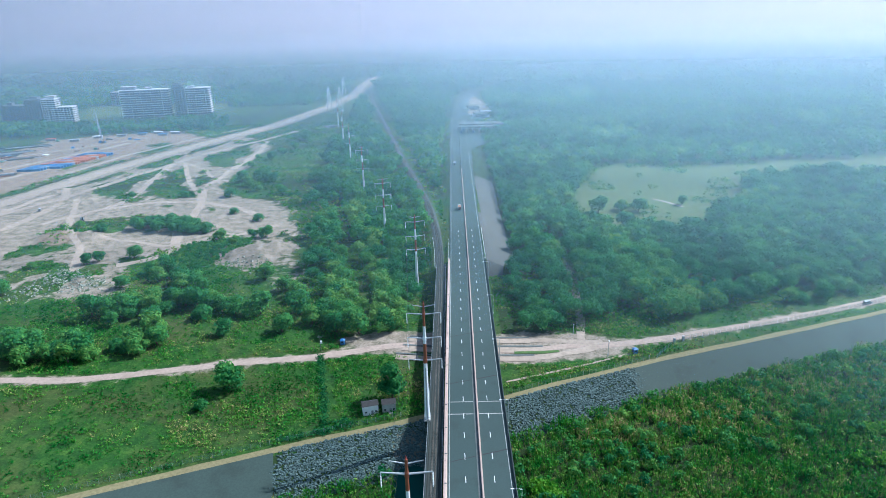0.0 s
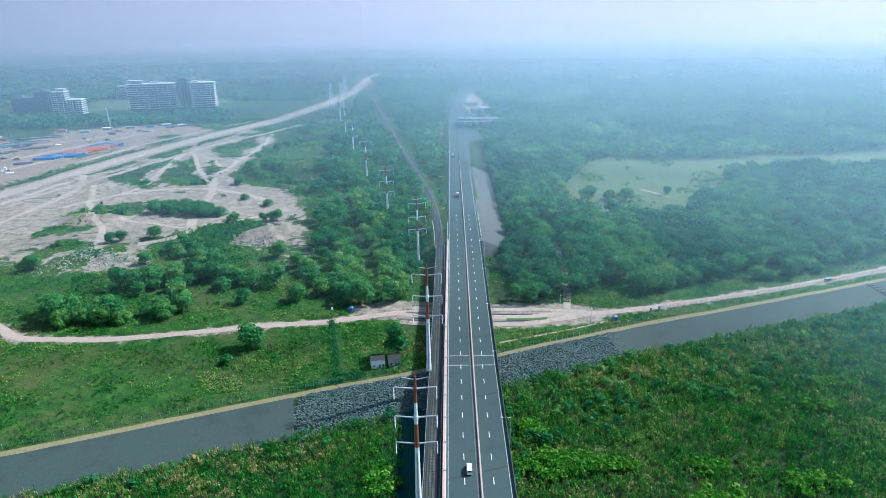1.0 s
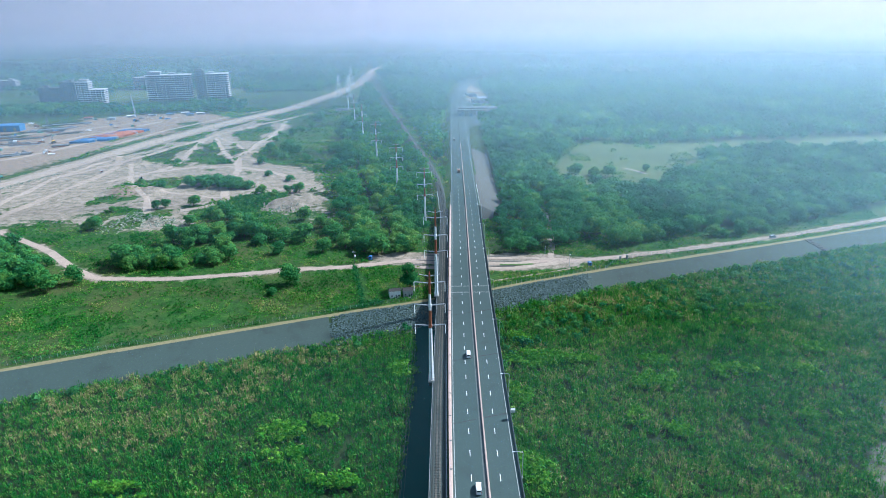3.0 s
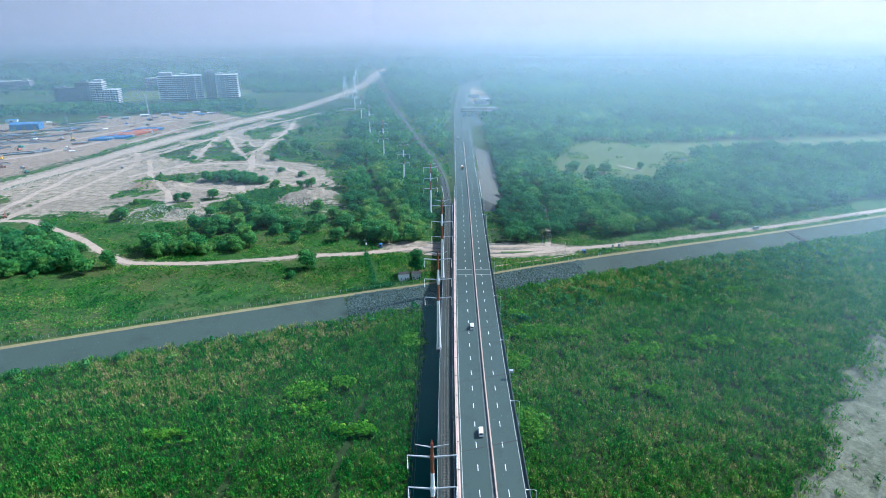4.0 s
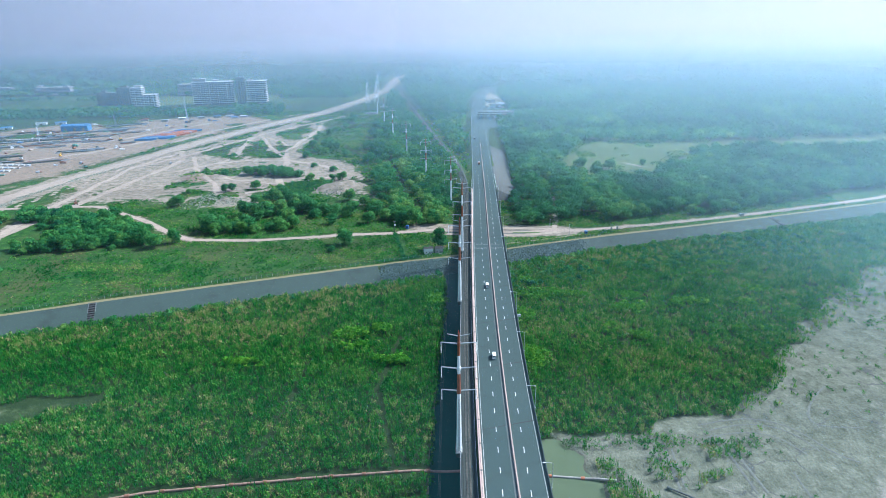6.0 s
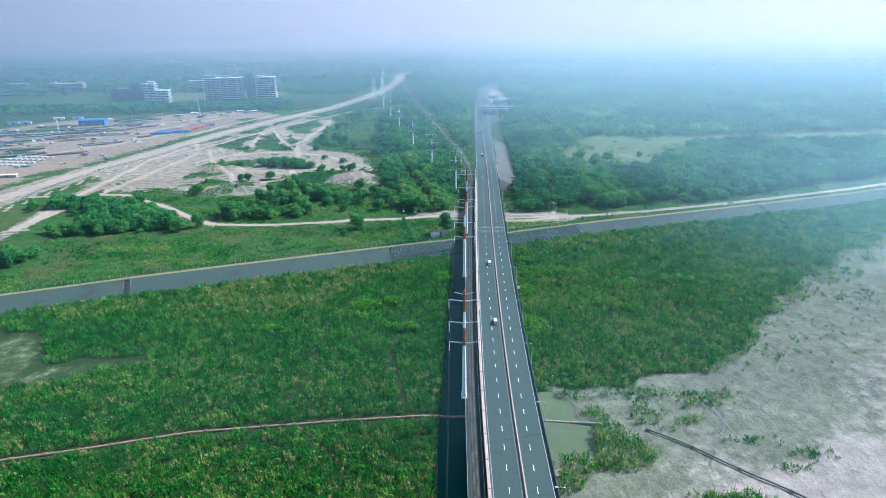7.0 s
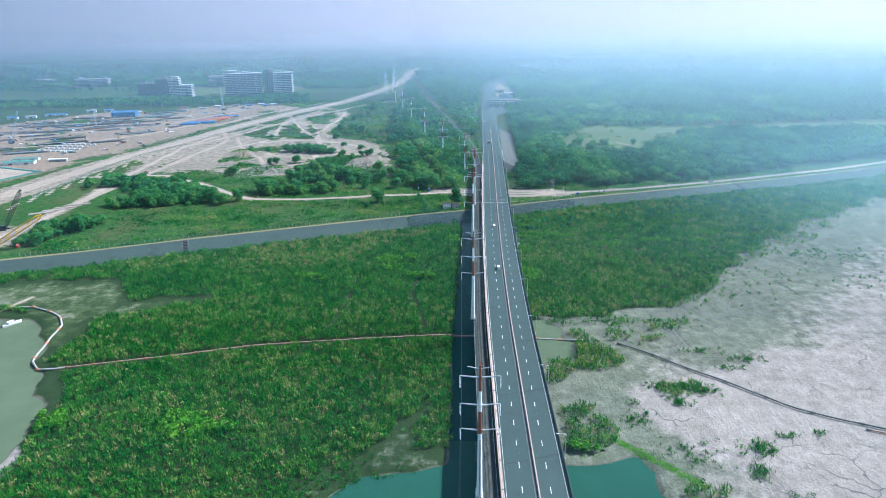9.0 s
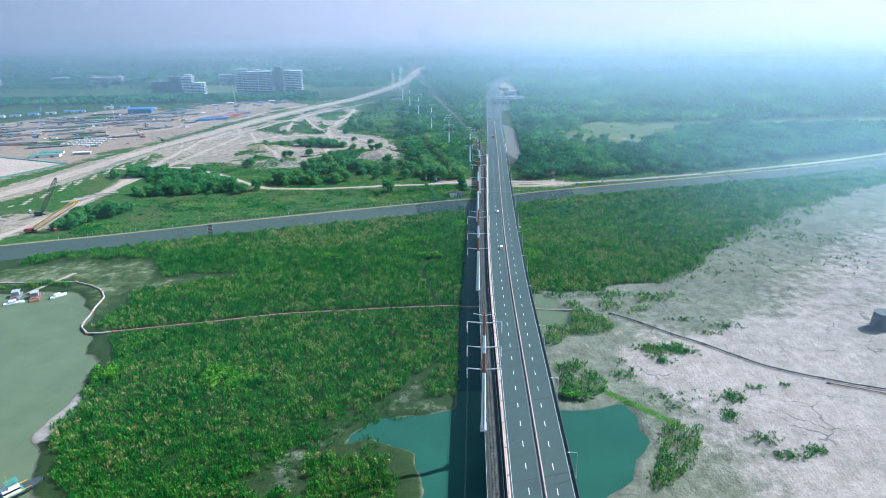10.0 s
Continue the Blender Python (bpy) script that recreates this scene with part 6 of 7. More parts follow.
part("tarpaulin", Geo().box(-0.5, -7.0, 1.55, 3.0, 2.2, 0.9, top=0.7), M_BLUE, ob, "blue tarpaulin")

# ---- vehicles ----
def van(x, y, z, rz, label, paint):
    ob = thing("van", pose(x, y, z, 0, 0, rz), label, "van")
    g = Geo()
    prof = [(-2.4, 0.35), (-2.4, 1.9), (-2.2, 2.05), (1.2, 2.05), (1.9, 1.25), (2.35, 1.1), (2.4, 0.35)]
    n = len(prof)
    vs = [(s * (0.86 if h < 1.5 else 0.74), a, h) for s in (-1, 1) for a, h in prof]
    g.add(vs, [(k, (k + 1) % n, n + (k + 1) % n, n + k) for k in range(n)] + [tuple(range(n - 1, -1, -1)), tuple(range(n, 2 * n))])
    part("body", g, paint, ob)
    part("windscreen", Geo().add([(-0.7, 1.30, 1.98), (0.7, 1.30, 1.98), (0.78, 1.92, 1.30), (-0.78, 1.92, 1.30)], [(0, 1, 2, 3)]), M_GLASS, ob)
    part("rear_window", Geo().box(0, -2.4, 1.25, 1.3, 0.04, 0.6), M_GLASS, ob)
    for s in (-1, 1):
        part("side_window", Geo().box(s * 0.80, -0.5, 1.28, 0.06, 3.0, 0.5), M_GLASS, ob)
        part("tail_lamp", Geo().box(s * 0.72, -2.42, 0.9, 0.16, 0.05, 0.5), M_RED, ob)
        part("headlight", Geo().box(s * 0.62, 2.4, 0.75, 0.3, 0.06, 0.2), M_WHITE, ob)
        for a in (-1.5, 1.5):
            wh = part("wheel", Geo().rod((s * 0.62, a, 0.34), (s * 0.88, a, 0.34), 0.34, 0.34, 12), M_BLACK, ob)
            part("rim", Geo().rod((s * 0.86, a, 0.34), (s * 0.9, a, 0.34), 0.2, 0.18, 10), M_GALV, wh)
    return ob


for y, off in ((46, -2.6), (128, -3.0)):
    van(float(road_c(y)) + off, y, float(road_z(y)) + 0.01, 0, "white minibus driving on the viaduct", M_WHITE)
van(226.5, 301.5, float(ground_z(226.5, 301.5)) + 0.15, -68, "pale blue minibus parked on the dirt road", M_TIN)


def truck(x, y, z, rz, label, cargo):
    ob = thing("truck", pose(x, y, z, 0, 0, rz), label, "truck")
    part("chassis", Geo().box(0, 0, 0.6, 1.0, 7.6, 0.3), M_BLACK, ob)
    part("cab", Geo().box(0, 2.9, 0.6, 2.3, 1.8, 2.1, top=0.92), M_WHITE, ob)
    part("windscreen", Geo().box(0, 3.78, 1.6, 1.9, 0.06, 0.8), M_GLASS, ob)
    part("cargo_body", Geo().box(0, -1.0, 0.95, 2.5, 5.6, 2.0), cargo, ob)
    for s in (-1, 1):
        for a in (-2.6, -1.6, 2.6):
            wh = part("wheel", Geo().rod((s * 0.85, a, 0.5), (s * 1.2, a, 0.5), 0.5, 0.5, 12), M_BLACK, ob)
            part("rim", Geo().rod((s * 1.18, a, 0.5), (s * 1.22, a, 0.5), 0.28, 0.25, 10), M_GALV, wh)


truck(float(road_c(470)) - 3.2, 470, float(road_z(470)) + 0.01, 0, "loaded goods truck with a brown cargo body", M_RUST)
truck(float(road_c(640)) - 6.5, 640, float(road_z(640)) + 0.01, 0, "goods truck with a dark cargo body", M_DARKWALL)

# ---- apartment blocks in the distance ----
def block(x, y, rz, L, D, floors, label, wall, slab, extra=(), fh=3.3, group="apartment blocks", rails=True):
    ob = thing("apartment_block", pose(x, y, float(ground_z(x, y)), 0, 0, rz), label, "apartment building", group)
    H = floors * fh
    deep = 2.4 if rails else 6.0
    part("wall", Geo().box(0, 0, -0.5, L - deep, D - deep, H + 0.5), wall, ob)
    bays = int(L / 4.2)
    win = Geo()
    for k in range(bays):
        u = -L / 2 + (k + 0.5) * L / bays
        for s in (-1, 1):
            win.box(u, s * (D / 2 - deep / 2 + 0.05), 0.9, 2.5, 0.2, 1.6)
    for k in range(int(D / 4.2)):
        u = -D / 2 + (k + 0.5) * D / int(D / 4.2)
        for s in (-1, 1):
            win.box(s * (L / 2 - deep / 2 + 0.05), u, 0.9, 0.2, 2.0, 1.6)
    win = win.mesh("window_band", M_GLASS)
    sl = Geo().box(0, 0, -0.18, L, D, 0.36)
    rail = Geo()
    for k in range(bays):
        if k % 3 != 2 and (rails or k % 5 == 1):
            u = -L / 2 + (k + 0.5) * L / bays
            rail.box(u, -D / 2 + 0.1, 0.18, L / bays * 0.94, 0.14, 0.85)
    slm, rlm = sl.mesh("floor_slab", slab), rail.mesh("balcony_rail", slab)
    for f in range(floors):
        part("window_band", win, None, ob, at=pose(0, 0, f * fh + 0.1))
        part("floor_slab", slm, None, ob, at=pose(0, 0, (f + 1) * fh))
        part("balcony_rail", rlm, None, ob, at=pose(0, 0, f * fh))
    cols = Geo()
    for k in range(0, bays + 1, 2 if rails else 4):
        u = -L / 2 + k * L / bays
        cols.box(max(-L / 2 + 0.3, min(L / 2 - 0.3, u)), -D / 2 + 0.35, 0, 0.5, 0.5, H)
    part("column_row", cols, slab, ob)
    part("roof", Geo().box(0, 0, H + 0.2, L - 0.6, D - 0.6, 0.5), slab, ob)
    for ex, ey, ew, ed, eh in extra:
        part("roof_house", Geo().box(ex, ey, H + 0.6, ew, ed, eh), wall, ob)
        part("roof_house_cap", Geo().box(ex, ey, H + 0.6 + eh, ew + 0.8, ed + 0.8, 0.4), slab, ob)
    return ob


block(-523.5, 1127.5, 10.5, 82, 22, 12, "long unfinished grey apartment block with open floors", M_DARKWALL, M_WHITE, ((-26, 0, 24, 10, 5.5), (6, 2, 10, 8, 3)), 3.85, rails=False)
block(-470.5, 1144, 10.5, 20, 24, 14, "narrow stair tower of an unfinished apartment block", M_DARKWALL, M_DARKCON, ((0, 0, 14, 14, 2),), 3.75, rails=False)
block(-437.5, 1147, 10.5, 42, 22, 12, "unfinished grey apartment wing with open floors", M_DARKWALL, M_WHITE, ((-12, 0, 10, 8, 2.5),), 3.85, rails=False)
block(-702, 1050, 4, 44, 24, 10, "dark weathered concrete apartment wing", M_DARKWALL, M_DARKCON, ((-10, 0, 8, 8, 4),))
block(-668, 1046, 4, 26, 26, 13, "grey apartment tower with recessed balconies", M_DARKWALL, M_DARKCON, ((0, 0, 12, 10, 3),))
block(-642, 1044, 4, 22, 22, 13, "pale apartment tower with white end walls", M_CONCRETE, M_WHITE, ((2, 0, 14, 8, 4),))
block(-618, 1046, 4, 24, 20, 9, "white stepped apartment wing with open floors", M_GREYWALL, M_WHITE)
block(-998, 1340, 8, 84, 24, 6, "low pale apartment block among trees", M_GREYWALL, M_CONCRETE, ((30, 0, 10, 10, 4), (-30, 0, 10, 10, 4)))
block(-634, 1312, 4, 84, 22, 8, "pale grey apartment block behind trees", M_GREYWALL, M_CONCRETE)
block(-1270, 1260, 10, 60, 22, 8, "pale apartment block on the edge of the woods", M_GREYWALL, M_WHITE)
block(-1180, 1420, 0, 50, 16, 4, "low pale building among trees", M_GREYWALL, M_CONCRETE)

# ---- works yard ----
def shed(x, y, rz, L, D, h, label, wall, roof, name="shed"):
    ob = thing(name, ground_pose(x, y, rz, -0.1), label, "shed")
    part("wall", Geo().box(0, 0, 0, L, D, h), wall, ob)
    r = Geo()
    o = 0.6
    r.add([(-L / 2 - o, -D / 2 - o, h), (L / 2 + o, -D / 2 - o, h), (L / 2 + o, D / 2 + o, h), (-L / 2 - o, D / 2 + o, h), (-L / 2 - o, 0, h + D * 0.13), (L / 2 + o, 0, h + D * 0.13)],
          [(0, 1, 5, 4), (2, 3, 4, 5), (0, 4, 3), (1, 2, 5), (3, 2, 1, 0)])
    part("roof", r, roof, ob)
    for k in range(max(1, int(L / 12))):
        part("door", Geo().box(-L / 2 + (k + 0.5) * L / max(1, int(L / 12)), -D / 2 - 0.05, 0.05, min(4.0, L * 0.3), 0.1, h * 0.6), M_DARKWALL, ob)


shed(-622, 788, 9, 40, 17, 8.5, "large blue sheet-metal warehouse", M_BLUE, M_BLUE, "warehouse")
shed(-544, 398, 14, 34, 9, 3.6, "long green-roofed site shed", M_WHITE, M_TEAL)
shed(-549, 418, 14, 28, 6, 3.2, "long green-roofed site shed", M_WHITE, M_TEAL)
shed(-506, 413, 8, 20, 5, 3.2, "small pale site office", M_GREYWALL, M_WHITE)
for k, (x, y) in enumerate(((-858, 742), (-836, 752), (-812, 766), (-788, 780), (-766, 800), (-748, 805), (-720, 852), (-690, 858))):
    shed(x, y, 20, 16, 8, 3.5, "low blue-roofed workers' shed", M_WHITE, M_BLUE if k % 3 else M_TIN)
for k, (x, y, c) in enumerate(((-500, 905, M_WHITE), (-470, 915, M_TIN), (-445, 925, M_BLUE), (-425, 935, M_WHITE), (-560, 890, M_RED), (-520, 880, M_TIN), (-410, 915, M_BLUE), (-398, 930, M_WHITE))):
    shed(x, y, 15, 12, 5, 3.0, "small site cabin at the edge of the yard", M_GREYWALL, c)


def container(x, y, rz, material, label, z=0.0):
    ob = thing("container", ground_pose(x, y, rz, z), label, "container", "shipping containers in the yard")
    part("body", Geo().box(0, 0, 0.1, 2.44, 12.0, 2.5), material, ob)
    for s in (-1, 1):
        part("door", Geo().box(s * 0.6, -6.03, 0.2, 1.1, 0.06, 2.3), material, ob)
    part("roof", Geo().box(0, 0, 2.6, 2.3, 11.8, 0.08), material, ob)


for k in range(25):
    u = k / 24
    for col in (-1, 0, 1):
        if (k * 5 + col * 3) % 13 == 6 or (col == 1 and k < 3):
            continue
        c, lab = (M_BLUE, "blue shipping container in a long row") if (k < 8 or k > 20 or (col == -1 and k % 3 == 0)) else (M_ORANGE, "faded orange shipping container in a long row")
        if (k * 7 + col) % 9 == 3:
            c, lab = M_TIN, "grey shipping container in a long row"
        container(-458 + 26 * u + 12.6 * col, 686 + 92 * u + 0.8 * col, -86, c, lab)

rows = [(-690, 548, 72), (-712, 610, 85), (-640, 640, 60), (-600, 470, 30), (-590, 570, 46), (-600, 655, 60), (-572, 640, 40), (-560, 720, 70), (-560, 800, 60), (-640, 700, 70), (-700, 680, 60), (-520, 760, 40), (-650, 590, 50), (-740, 560, 60), (-620, 740, 60), (-780, 620, 70), (-820, 560, 70), (-500, 620, 30), (-530, 680, 36)]
pick = np.random.default_rng(3)
while len(rows) < 62:
    a, b = float(pick.uniform(-900, -450)), float(pick.uniform(440, 860))
    if inside(np.array([a]), np.array([b]), YARD)[0] > 45 and seg_dist(np.array([a]), np.array([b]), HIGHWAY)[0] > 70 and not (-520 < a < -400 and b > 670):
        rows.append((a, b, float(pick.uniform(20, 75))))
for k, (x, y, L) in enumerate(rows):
    ob = thing("steel_stack", ground_pose(x, y, 22 + (k % 3) * 3), "long low stack of rusty steel sections in the yard", "steel stack", "steel stacks in the yard")
    for j in range(5):
        part("steel_bundle", Geo().box((j % 2) * 1.2 - 0.6, -4 + j * 2.4, 0, L * (0.62 + 0.09 * ((j * 3 + k) % 5)), 1.5, 0.8 + 0.4 * ((k + j) % 3)), (M_RUST, M_DARKWALL, M_DARKPAR, M_DARKCON, M_TIN)[(k * 3 + j) % 5], ob)
# smaller stacks, crates and cabins between the haul roads
spots = np.random.default_rng(11)
made = 0
while made < 130:
    a, b = float(spots.uniform(-930, -425)), float(spots.uniform(400, 935))
    p, q = np.array([a]), np.array([b])
    if inside(p, q, YARD)[0] < 14 or seg_dist(p, q, HIGHWAY)[0] < 44 or vnoise(p, q, 55)[0] < 0.4 or (-500 < a < -400 and 660 < b < 800):
        continue
    w, d, h = float(spots.uniform(2.5, 9)), float(spots.uniform(2.5, 5)), float(spots.uniform(1.0, 3.0))
    mt, word = ((M_WHITE, "white"), (M_BLUE, "blue"), (M_RUST, "rusty"), (M_TIN, "grey"), (M_DARKWALL, "dark"), (M_PARAPET, "pale"), (M_TEAL, "green"))[made % 7]
    ob = thing("material_stack", ground_pose(a, b, 20 + float(spots.uniform(-20, 20))), word + " stack of building material in the works yard", "material stack", "material stacks in the yard")
    part("pallet", Geo().box(0, 0, 0, w + 0.4, d + 0.4, 0.25), M_BARK, ob)
    part("bundle", Geo().box(-w * 0.18, 0, 0.25, w * 0.62, d, h, top=0.93), mt, ob)
    part("bundle", Geo().box(w * 0.32, 0, 0.25, w * 0.34, d * 0.85, h * 0.6, top=0.93), mt if made % 3 else M_RUST, ob)
    made += 1
for i in range(7):
    for j in range(4):
        ob = thing("precast_block", ground_pose(-574 + i * 7.6 + j * 2.0, 478 + j * 15 - i * 1.0, 18), "pale precast concrete block stored in the yard", "concrete block", "precast blocks in the yard")
        part("block", Geo().box(0, 0, 0, 4.2, 7.0, 1.4, top=0.94), M_CONCRETE if (i + j) % 3 else M_TIN, ob)
ob = thing("settling_basin", pose(0, 0, 0), "pale settling basin with green sheet edges", "basin", kind="structure")
part("bed", Geo().add([(-640, 330, 0.75), (-520, 285, 0.75), (-492, 352, 0.75), (-600, 390, 0.75)], [(0, 1, 2, 3)]), M_SAND, ob)
for a, b in (((-640, 330), (-520, 285)), ((-520, 285), (-492, 352)), ((-492, 352), (-600, 390))):
    part("edge", Geo().add([(a[0], a[1], 0), (b[0], b[1], 0), (b[0] + 2, b[1] + 5, 0), (a[0] + 2, a[1] + 5, 0), (a[0] + 0.5, a[1] + 1.5, 1.6), (b[0] + 0.5, b[1] + 1.5, 1.6), (b[0] + 1.5, b[1] + 3.5, 1.6), (a[0] + 1.5, a[1] + 3.5, 1.6)],
                            [(3, 2, 1, 0), (4, 5, 6, 7), (0, 1, 5, 4), (1, 2, 6, 5), (2, 3, 7, 6), (3, 0, 4, 7)]), M_TEAL, ob, "green sheet edge")


def crane(x, y, rz, boom, tilt, label, paint, boom_paint, w=1.5):
    ob = thing("crawler_crane", ground_pose(x, y, rz), label, "crane")
    for s in (-1, 1):
        part("track", Geo().box(s * 2.2, 0, 0, 1.0, 6.6, 1.1, top=0.9), M_BLACK, ob)
    part("body", Geo().box(0, -0.8, 1.1, 3.2, 5.6, 2.4), paint, ob)
    part("cab", Geo().box(1.2, 2.0, 1.2, 1.2, 1.6, 2.2), M_GLASS, ob)
    part("counterweight", Geo().box(0, -4.0, 1.2, 3.4, 1.2, 1.8), M_DARKCON, ob)
    g = Geo()
    d = Vector((0, math.cos(radians(tilt)), math.sin(radians(tilt))))
    up = Vector((0, -math.sin(radians(tilt)), math.cos(radians(tilt))))
    foot = Vector((0, 1.6, 2.2))
    n = int(boom / 2.2)
    at = lambda k, a, b: foot + d * (boom * k / n) + Vector((a * w / 2, 0, 0)) * min(1, 0.35 + k / 3, 0.35 + (n - k) / 3) + up * (b * w / 2) * min(1, 0.35 + k / 3, 0.35 + (n - k) / 3)
    for a in (-1, 1):
        for b in (-1, 1):
            g.tube([at(k, a, b) for k in range(n + 1)], 0.1 * w, 4)
    for k in range(n):
        for b in (-1, 1):
            g.rod(at(k, -1, b), at(k + 1, 1, b), 0.06 * w, 0.06 * w, 3)
            g.rod(at(k, b, -1), at(k + 1, b, 1), 0.06 * w, 0.06 * w, 3)
    part("boom", g, boom_paint, ob, "lattice boom")
    tip = foot + d * boom
    part("hoist_rope", Geo().rod(Vector((0, -3, 4.5)), tip, 0.06, 0.06, 4), M_BLACK, ob)
    part("hook", Geo().rod(tip, tip - Vector((0, 0, min(6, tip.z * 0.4))), 0.05, 0.05, 4).box(tip.x, tip.y, tip.z - min(6, tip.z * 0.4) - 0.9, 0.6, 0.6, 0.9), M_BLACK, ob)


crane(-385, 151, -90, 37, 57, "dark blue crawler crane with a raised boom", M_DARKPAR, M_DARKPAR, 2.2)
crane(-362, 106, -76, 42, 30, "yellow crawler crane with a low lattice boom", M_RED, M_YELLOW, 3.2)
crane(-648, 532, -50, 44, 72, "pale blue crawler crane in the yard", M_BLUE, M_TIN)
crane(-603, 664, 30, 34, 52, "crawler crane working in the yard", M_RUST, M_TIN)
crane(-500, 690, 40, 36, 62, "yellow crawler crane beside the containers", M_YELLOW, M_DARKWALL)
crane(-470, 860, 40, 40, 74, "crawler crane at the far side of the yard", M_RUST, M_TIN)


def excavator(x, y, rz, label, paint):
    ob = thing("excavator", ground_pose(x, y, rz, 0.15), label, "excavator")
    for s in (-1, 1):
        part("track", Geo().box(s * 1.2, 0, 0, 0.7, 4.2, 0.9, top=0.9), M_BLACK, ob)
    part("body", Geo().box(0, -0.5, 0.9, 2.6, 3.2, 1.5, top=0.94), paint, ob)
    part("cab", Geo().box(-0.7, 0.8, 0.95, 1.1, 1.5, 1.9), M_GLASS, ob)
    part("boom", Geo().rod((0.2, 1.0, 1.6), (0.2, 4.4, 4.4), 0.32, 0.24, 6), paint, ob)
    part("stick", Geo().rod((0.2, 4.4, 4.4), (0.2, 6.6, 2.0), 0.24, 0.18, 6), paint, ob)
    part("bucket", Geo().box(0.2, 6.6, 1.0, 1.3, 1.0, 1.0, top=1.2), M_DARKWALL, ob)


for x, y, rz, c, lab in ((-446, 505, 60, M_TEAL, "green excavator on the highway bed"), (-517, 572, 20, M_YELLOW, "yellow excavator in the yard"), (-501, 630, 140, M_DARKWALL, "dark excavator in the yard"), (-364, 345, 30, M_RUST, "rusty excavator beside the track"), (-395, 112, 80, M_YELLOW, "yellow excavator near the bank"), (-297, 487, 200, M_DARKWALL, "dark excavator on the sand heaps"), (-531, 626, 70, M_ORANGE, "orange excavator in the yard")):
    excavator(x, y, rz, lab, c)
for k, (x, y, rz) in enumerate(((-378, 205, 24), (-373, 213, 20), (-368, 222, 16), (-384, 196, 30))):
    ob = thing("pipe_stack", ground_pose(x, y, rz), "stack of long pale pipes on the sand", "pipe stack", "pipe stacks by the bank")
    for j in range(5):
        part("pipe_length", Geo().rod((-10 + (j * 7) % 3, j * 0.9, 0.42), (9 + (j * 5) % 3, j * 0.9, 0.42), 0.38, 0.38, 8), M_SAND if (j + k) % 3 else M_PIPE, ob)
for x, y, rz, c, lab in ((-400, 160, 40, M_WHITE, "white van parked on the sand"), (-413, 140, 60, M_TIN, "grey van parked on the sand"), (-480, 640, 20, M_WHITE, "white van parked in the yard"), (-560, 560, 80, M_WHITE, "white van parked in the yard"), (-345, 110, 30, M_RED, "red van parked near the crane"), (-352, 520, 30, M_TIN, "grey van on the dusty track")):
    van(x, y, float(ground_z(x, y)) + 0.12, rz, lab, c)

# ---- toll plaza on the far road ----
def canopy(x, y, L, D, h, rz, label, legs):
    ob = thing("toll_canopy", pose(x, y, float(road_z(y)), 0, 0, rz), label, "canopy")
    part("roof", Geo().box(0, 0, h, L, D, 1.6), M_DARKCON, ob)
    part("fascia", Geo().box(0, -D / 2 - 0.1, h - 0.3, L + 0.6, 0.2, 2.2), M_DARKWALL, ob, "dark fascia")
    for k in range(legs):
        u = -L / 2 + (k + 0.5) * L / legs
        part("column", Geo().box(u, 0, 0, 1.2, 1.2, h), M_CONCRETE, ob)
        part("toll_booth", Geo().box(u, -3.0, 0, 2.0, 4.0, 2.6), M_GREYWALL if k % 2 else M_BLUE, ob)


ys = np.arange(722, 1044, 6.0)
g = Geo()
g.add([(float(road_c(v)) + 10.9 + 3.6 + k * (0.42 + float(apron(v))), v, float(road_z(v)) + (0.02 if k < 2 else -0.6)) for v in ys for k in (0, 1, 1.001)],
      [(i * 3 + k, i * 3 + k + 1, i * 3 + k + 4, i * 3 + k + 3) for i in range(len(ys) - 1) for k in (0, 1)])
part("toll_apron", g, M_ASPHALT, label="wide asphalt apron before the toll booths", kind="structure")["category"] = "road"
canopy(49, 852, 58, 13, 7.0, -2, "long flat toll plaza canopy with a dark fascia", 7)
canopy(52, 876, 60, 22, 8.0, -2, "broad flat roof behind the toll booths", 5)
for x, y, L, D, h in ((60, 1010, 22, 14, 6), (70, 1060, 18, 12, 5), (52, 1120, 20, 12, 6), (120, 1272, 24, 14, 5), (154, 1217, 26, 12, 4), (286, 1740, 60, 20, 6), (365, 1825, 80, 20, 6), (134, 1676, 50, 20, 5), (200, 1393, 20, 12, 4), (240, 1500, 30, 12, 5), (440, 1700, 40, 16, 5), (-170, 955, 20, 8, 3), (-360, 1500, 30, 14, 5), (-520, 1600, 40, 14, 6), (-300, 1700, 30, 12, 5), (560, 1500, 30, 14, 5), (700, 1250, 40, 14, 5), (820, 1500, 50, 16, 6), (900, 1200, 40, 14, 5)):
    shed(x, y, 12, L, D, h, "pale low building in the hazy distance", M_GREYWALL, M_DARKCON if L % 3 else M_TIN, "far_building")


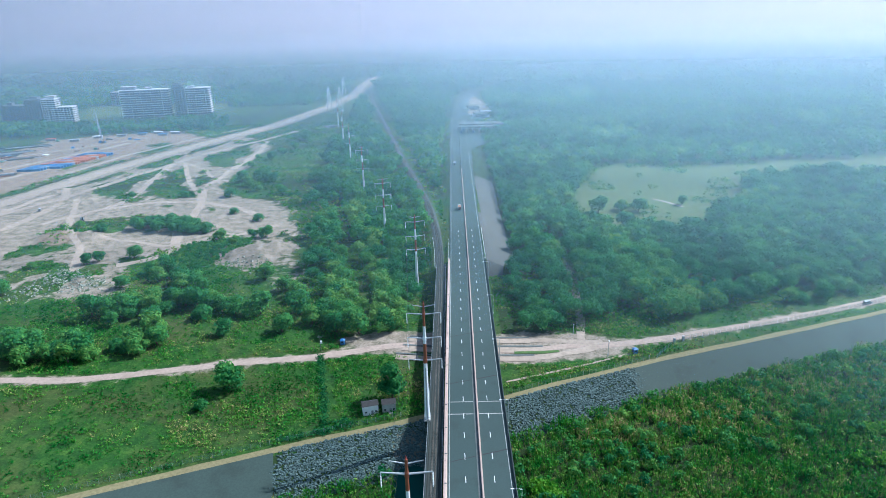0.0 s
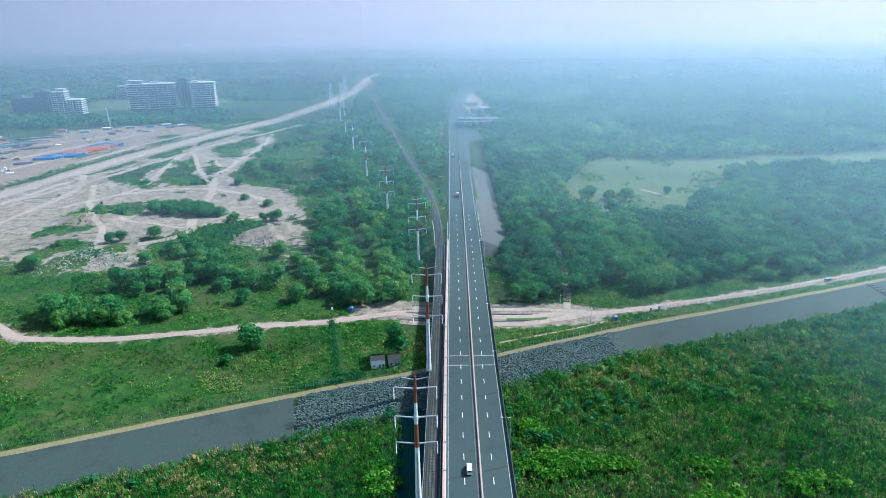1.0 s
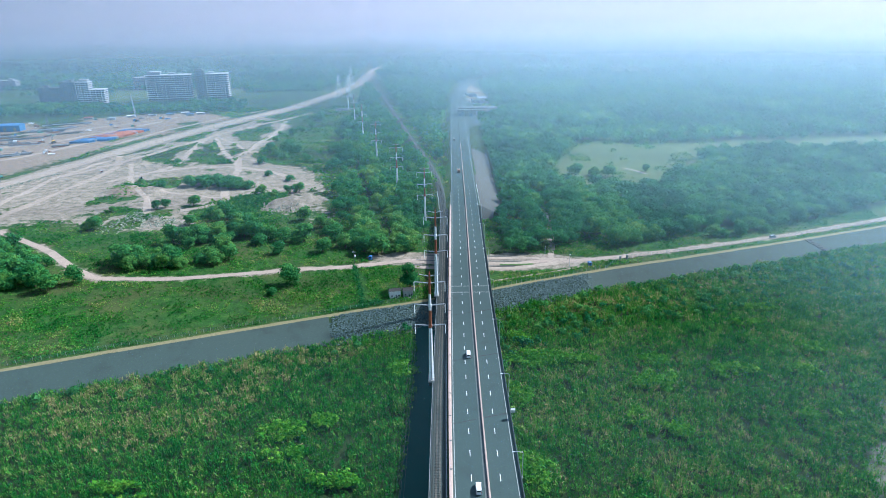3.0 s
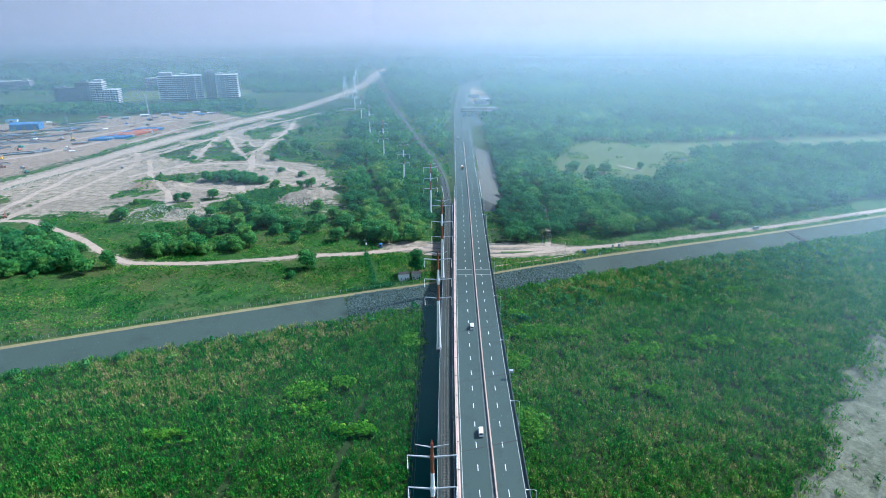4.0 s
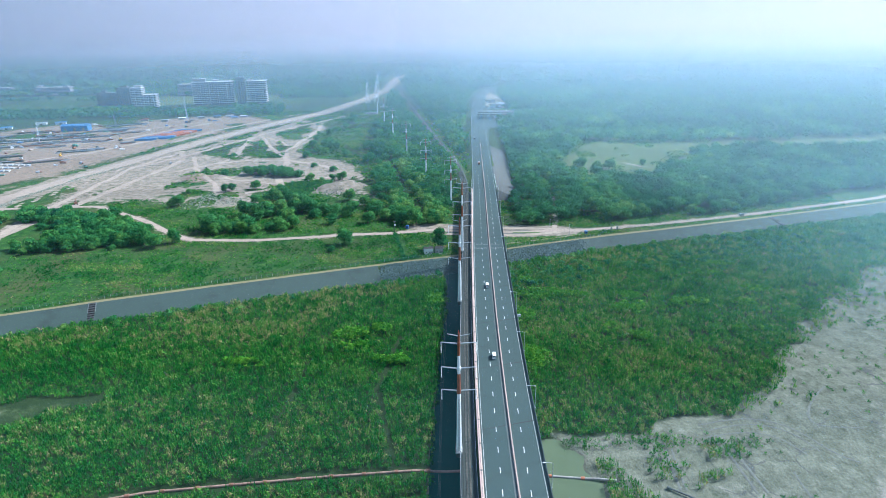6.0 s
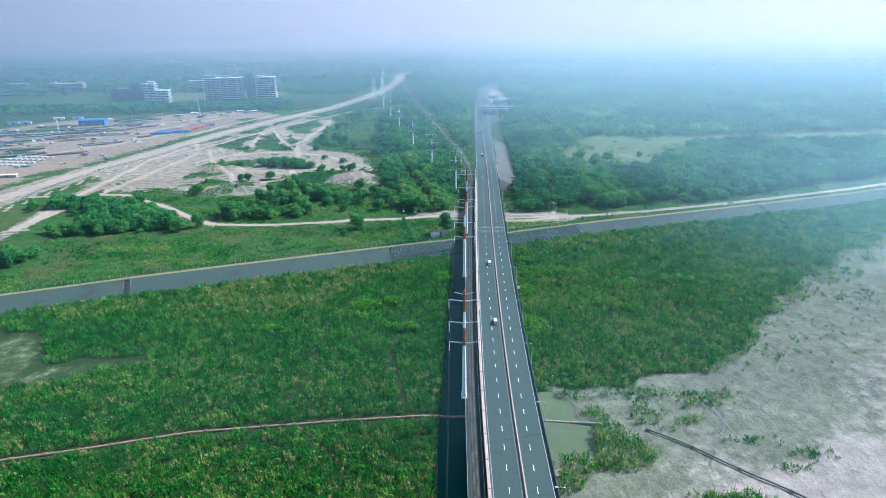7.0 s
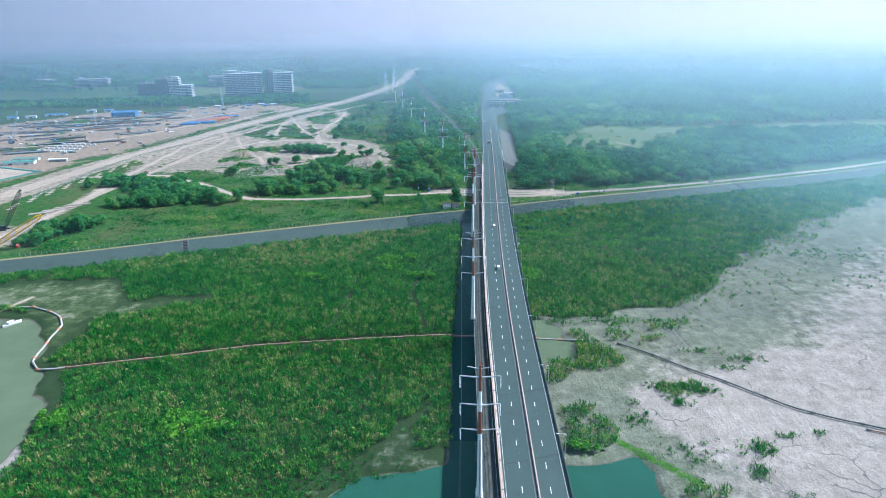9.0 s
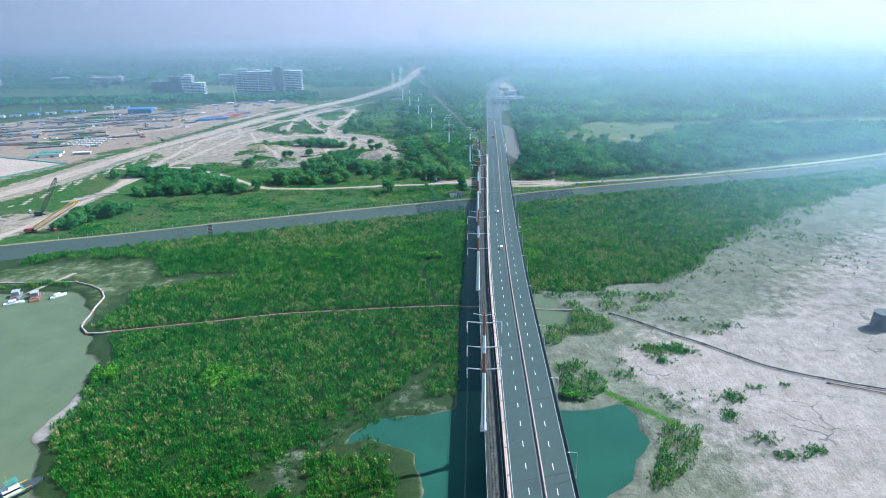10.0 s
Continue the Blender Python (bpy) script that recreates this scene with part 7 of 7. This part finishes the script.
def lattice_tower(x, y, h):
    ob = thing("lattice_tower", ground_pose(x, y), "tall grey steel lattice power tower", "power tower", "lattice towers")
    g = Geo()
    w = lambda z: 4.2 * (1 - z / h) + 0.7
    n = 10
    for k in range(n):
        a, b = h * k / n, h * (k + 1) / n
        for i in range(4):
            s = [(-1, -1), (1, -1), (1, 1), (-1, 1)]
            p, q = s[i], s[(i + 1) % 4]
            g.rod((p[0] * w(a), p[1] * w(a), a), (p[0] * w(b), p[1] * w(b), b), 0.22, 0.2, 4)
            g.rod((p[0] * w(a), p[1] * w(a), a), (q[0] * w(b), q[1] * w(b), b), 0.12, 0.12, 3)
            g.rod((q[0] * w(a), q[1] * w(a), a), (p[0] * w(b), p[1] * w(b), b), 0.12, 0.12, 3)
    part("tower", g, M_GALV, ob)
    for z in (0.68, 0.8, 0.92):
        part("crossarm", Geo().box(0, 0, h * z, 14 - 6 * (z - 0.68) * 4, 0.5, 0.5), M_GALV, ob)


lattice_tower(-199, 1115, 44)
lattice_tower(-182, 1122, 44)
lattice_tower(-205, 1330, 44)

# pale slabs laid on the highway's side slope
for k in range(44):
    u = k / 43
    x = float(np.interp(u, [0, 0.35, 0.7, 1], [-428, -420, -408, -392])) + 3.0 * ((k * 5) % 3 - 1)
    y = 178 + 350 * u
    ob = thing("slope_slab", ground_pose(x, y, 70 + (k * 13) % 20, 0.02), "pale concrete slab laid on the grassy slope", "concrete slab", "slabs on the highway slope")
    part("slab", Geo().box(0, 0, -0.2, 5.5, 2.2 + (k % 3), 0.5, top=0.95), M_SAND, ob)

# pale lumps of spoil along the embankment of the highway bed
t = rng.random(420)
sx = np.interp(t, [0, 0.4, 0.72, 1], [-429, -432, -421, -396]) + rng.normal(0, 1.6, 420)
sy = np.interp(t, [0, 0.4, 0.72, 1], [252, 368, 453, 524]) + rng.normal(0, 1.5, 420)
rock_field("spoil", "row of pale spoil lumps along the highway bed", sx, sy, 0.35, 0.9, rock_mat("pale_spoil", 2.3, (1.75, 1.12, 0.92)))
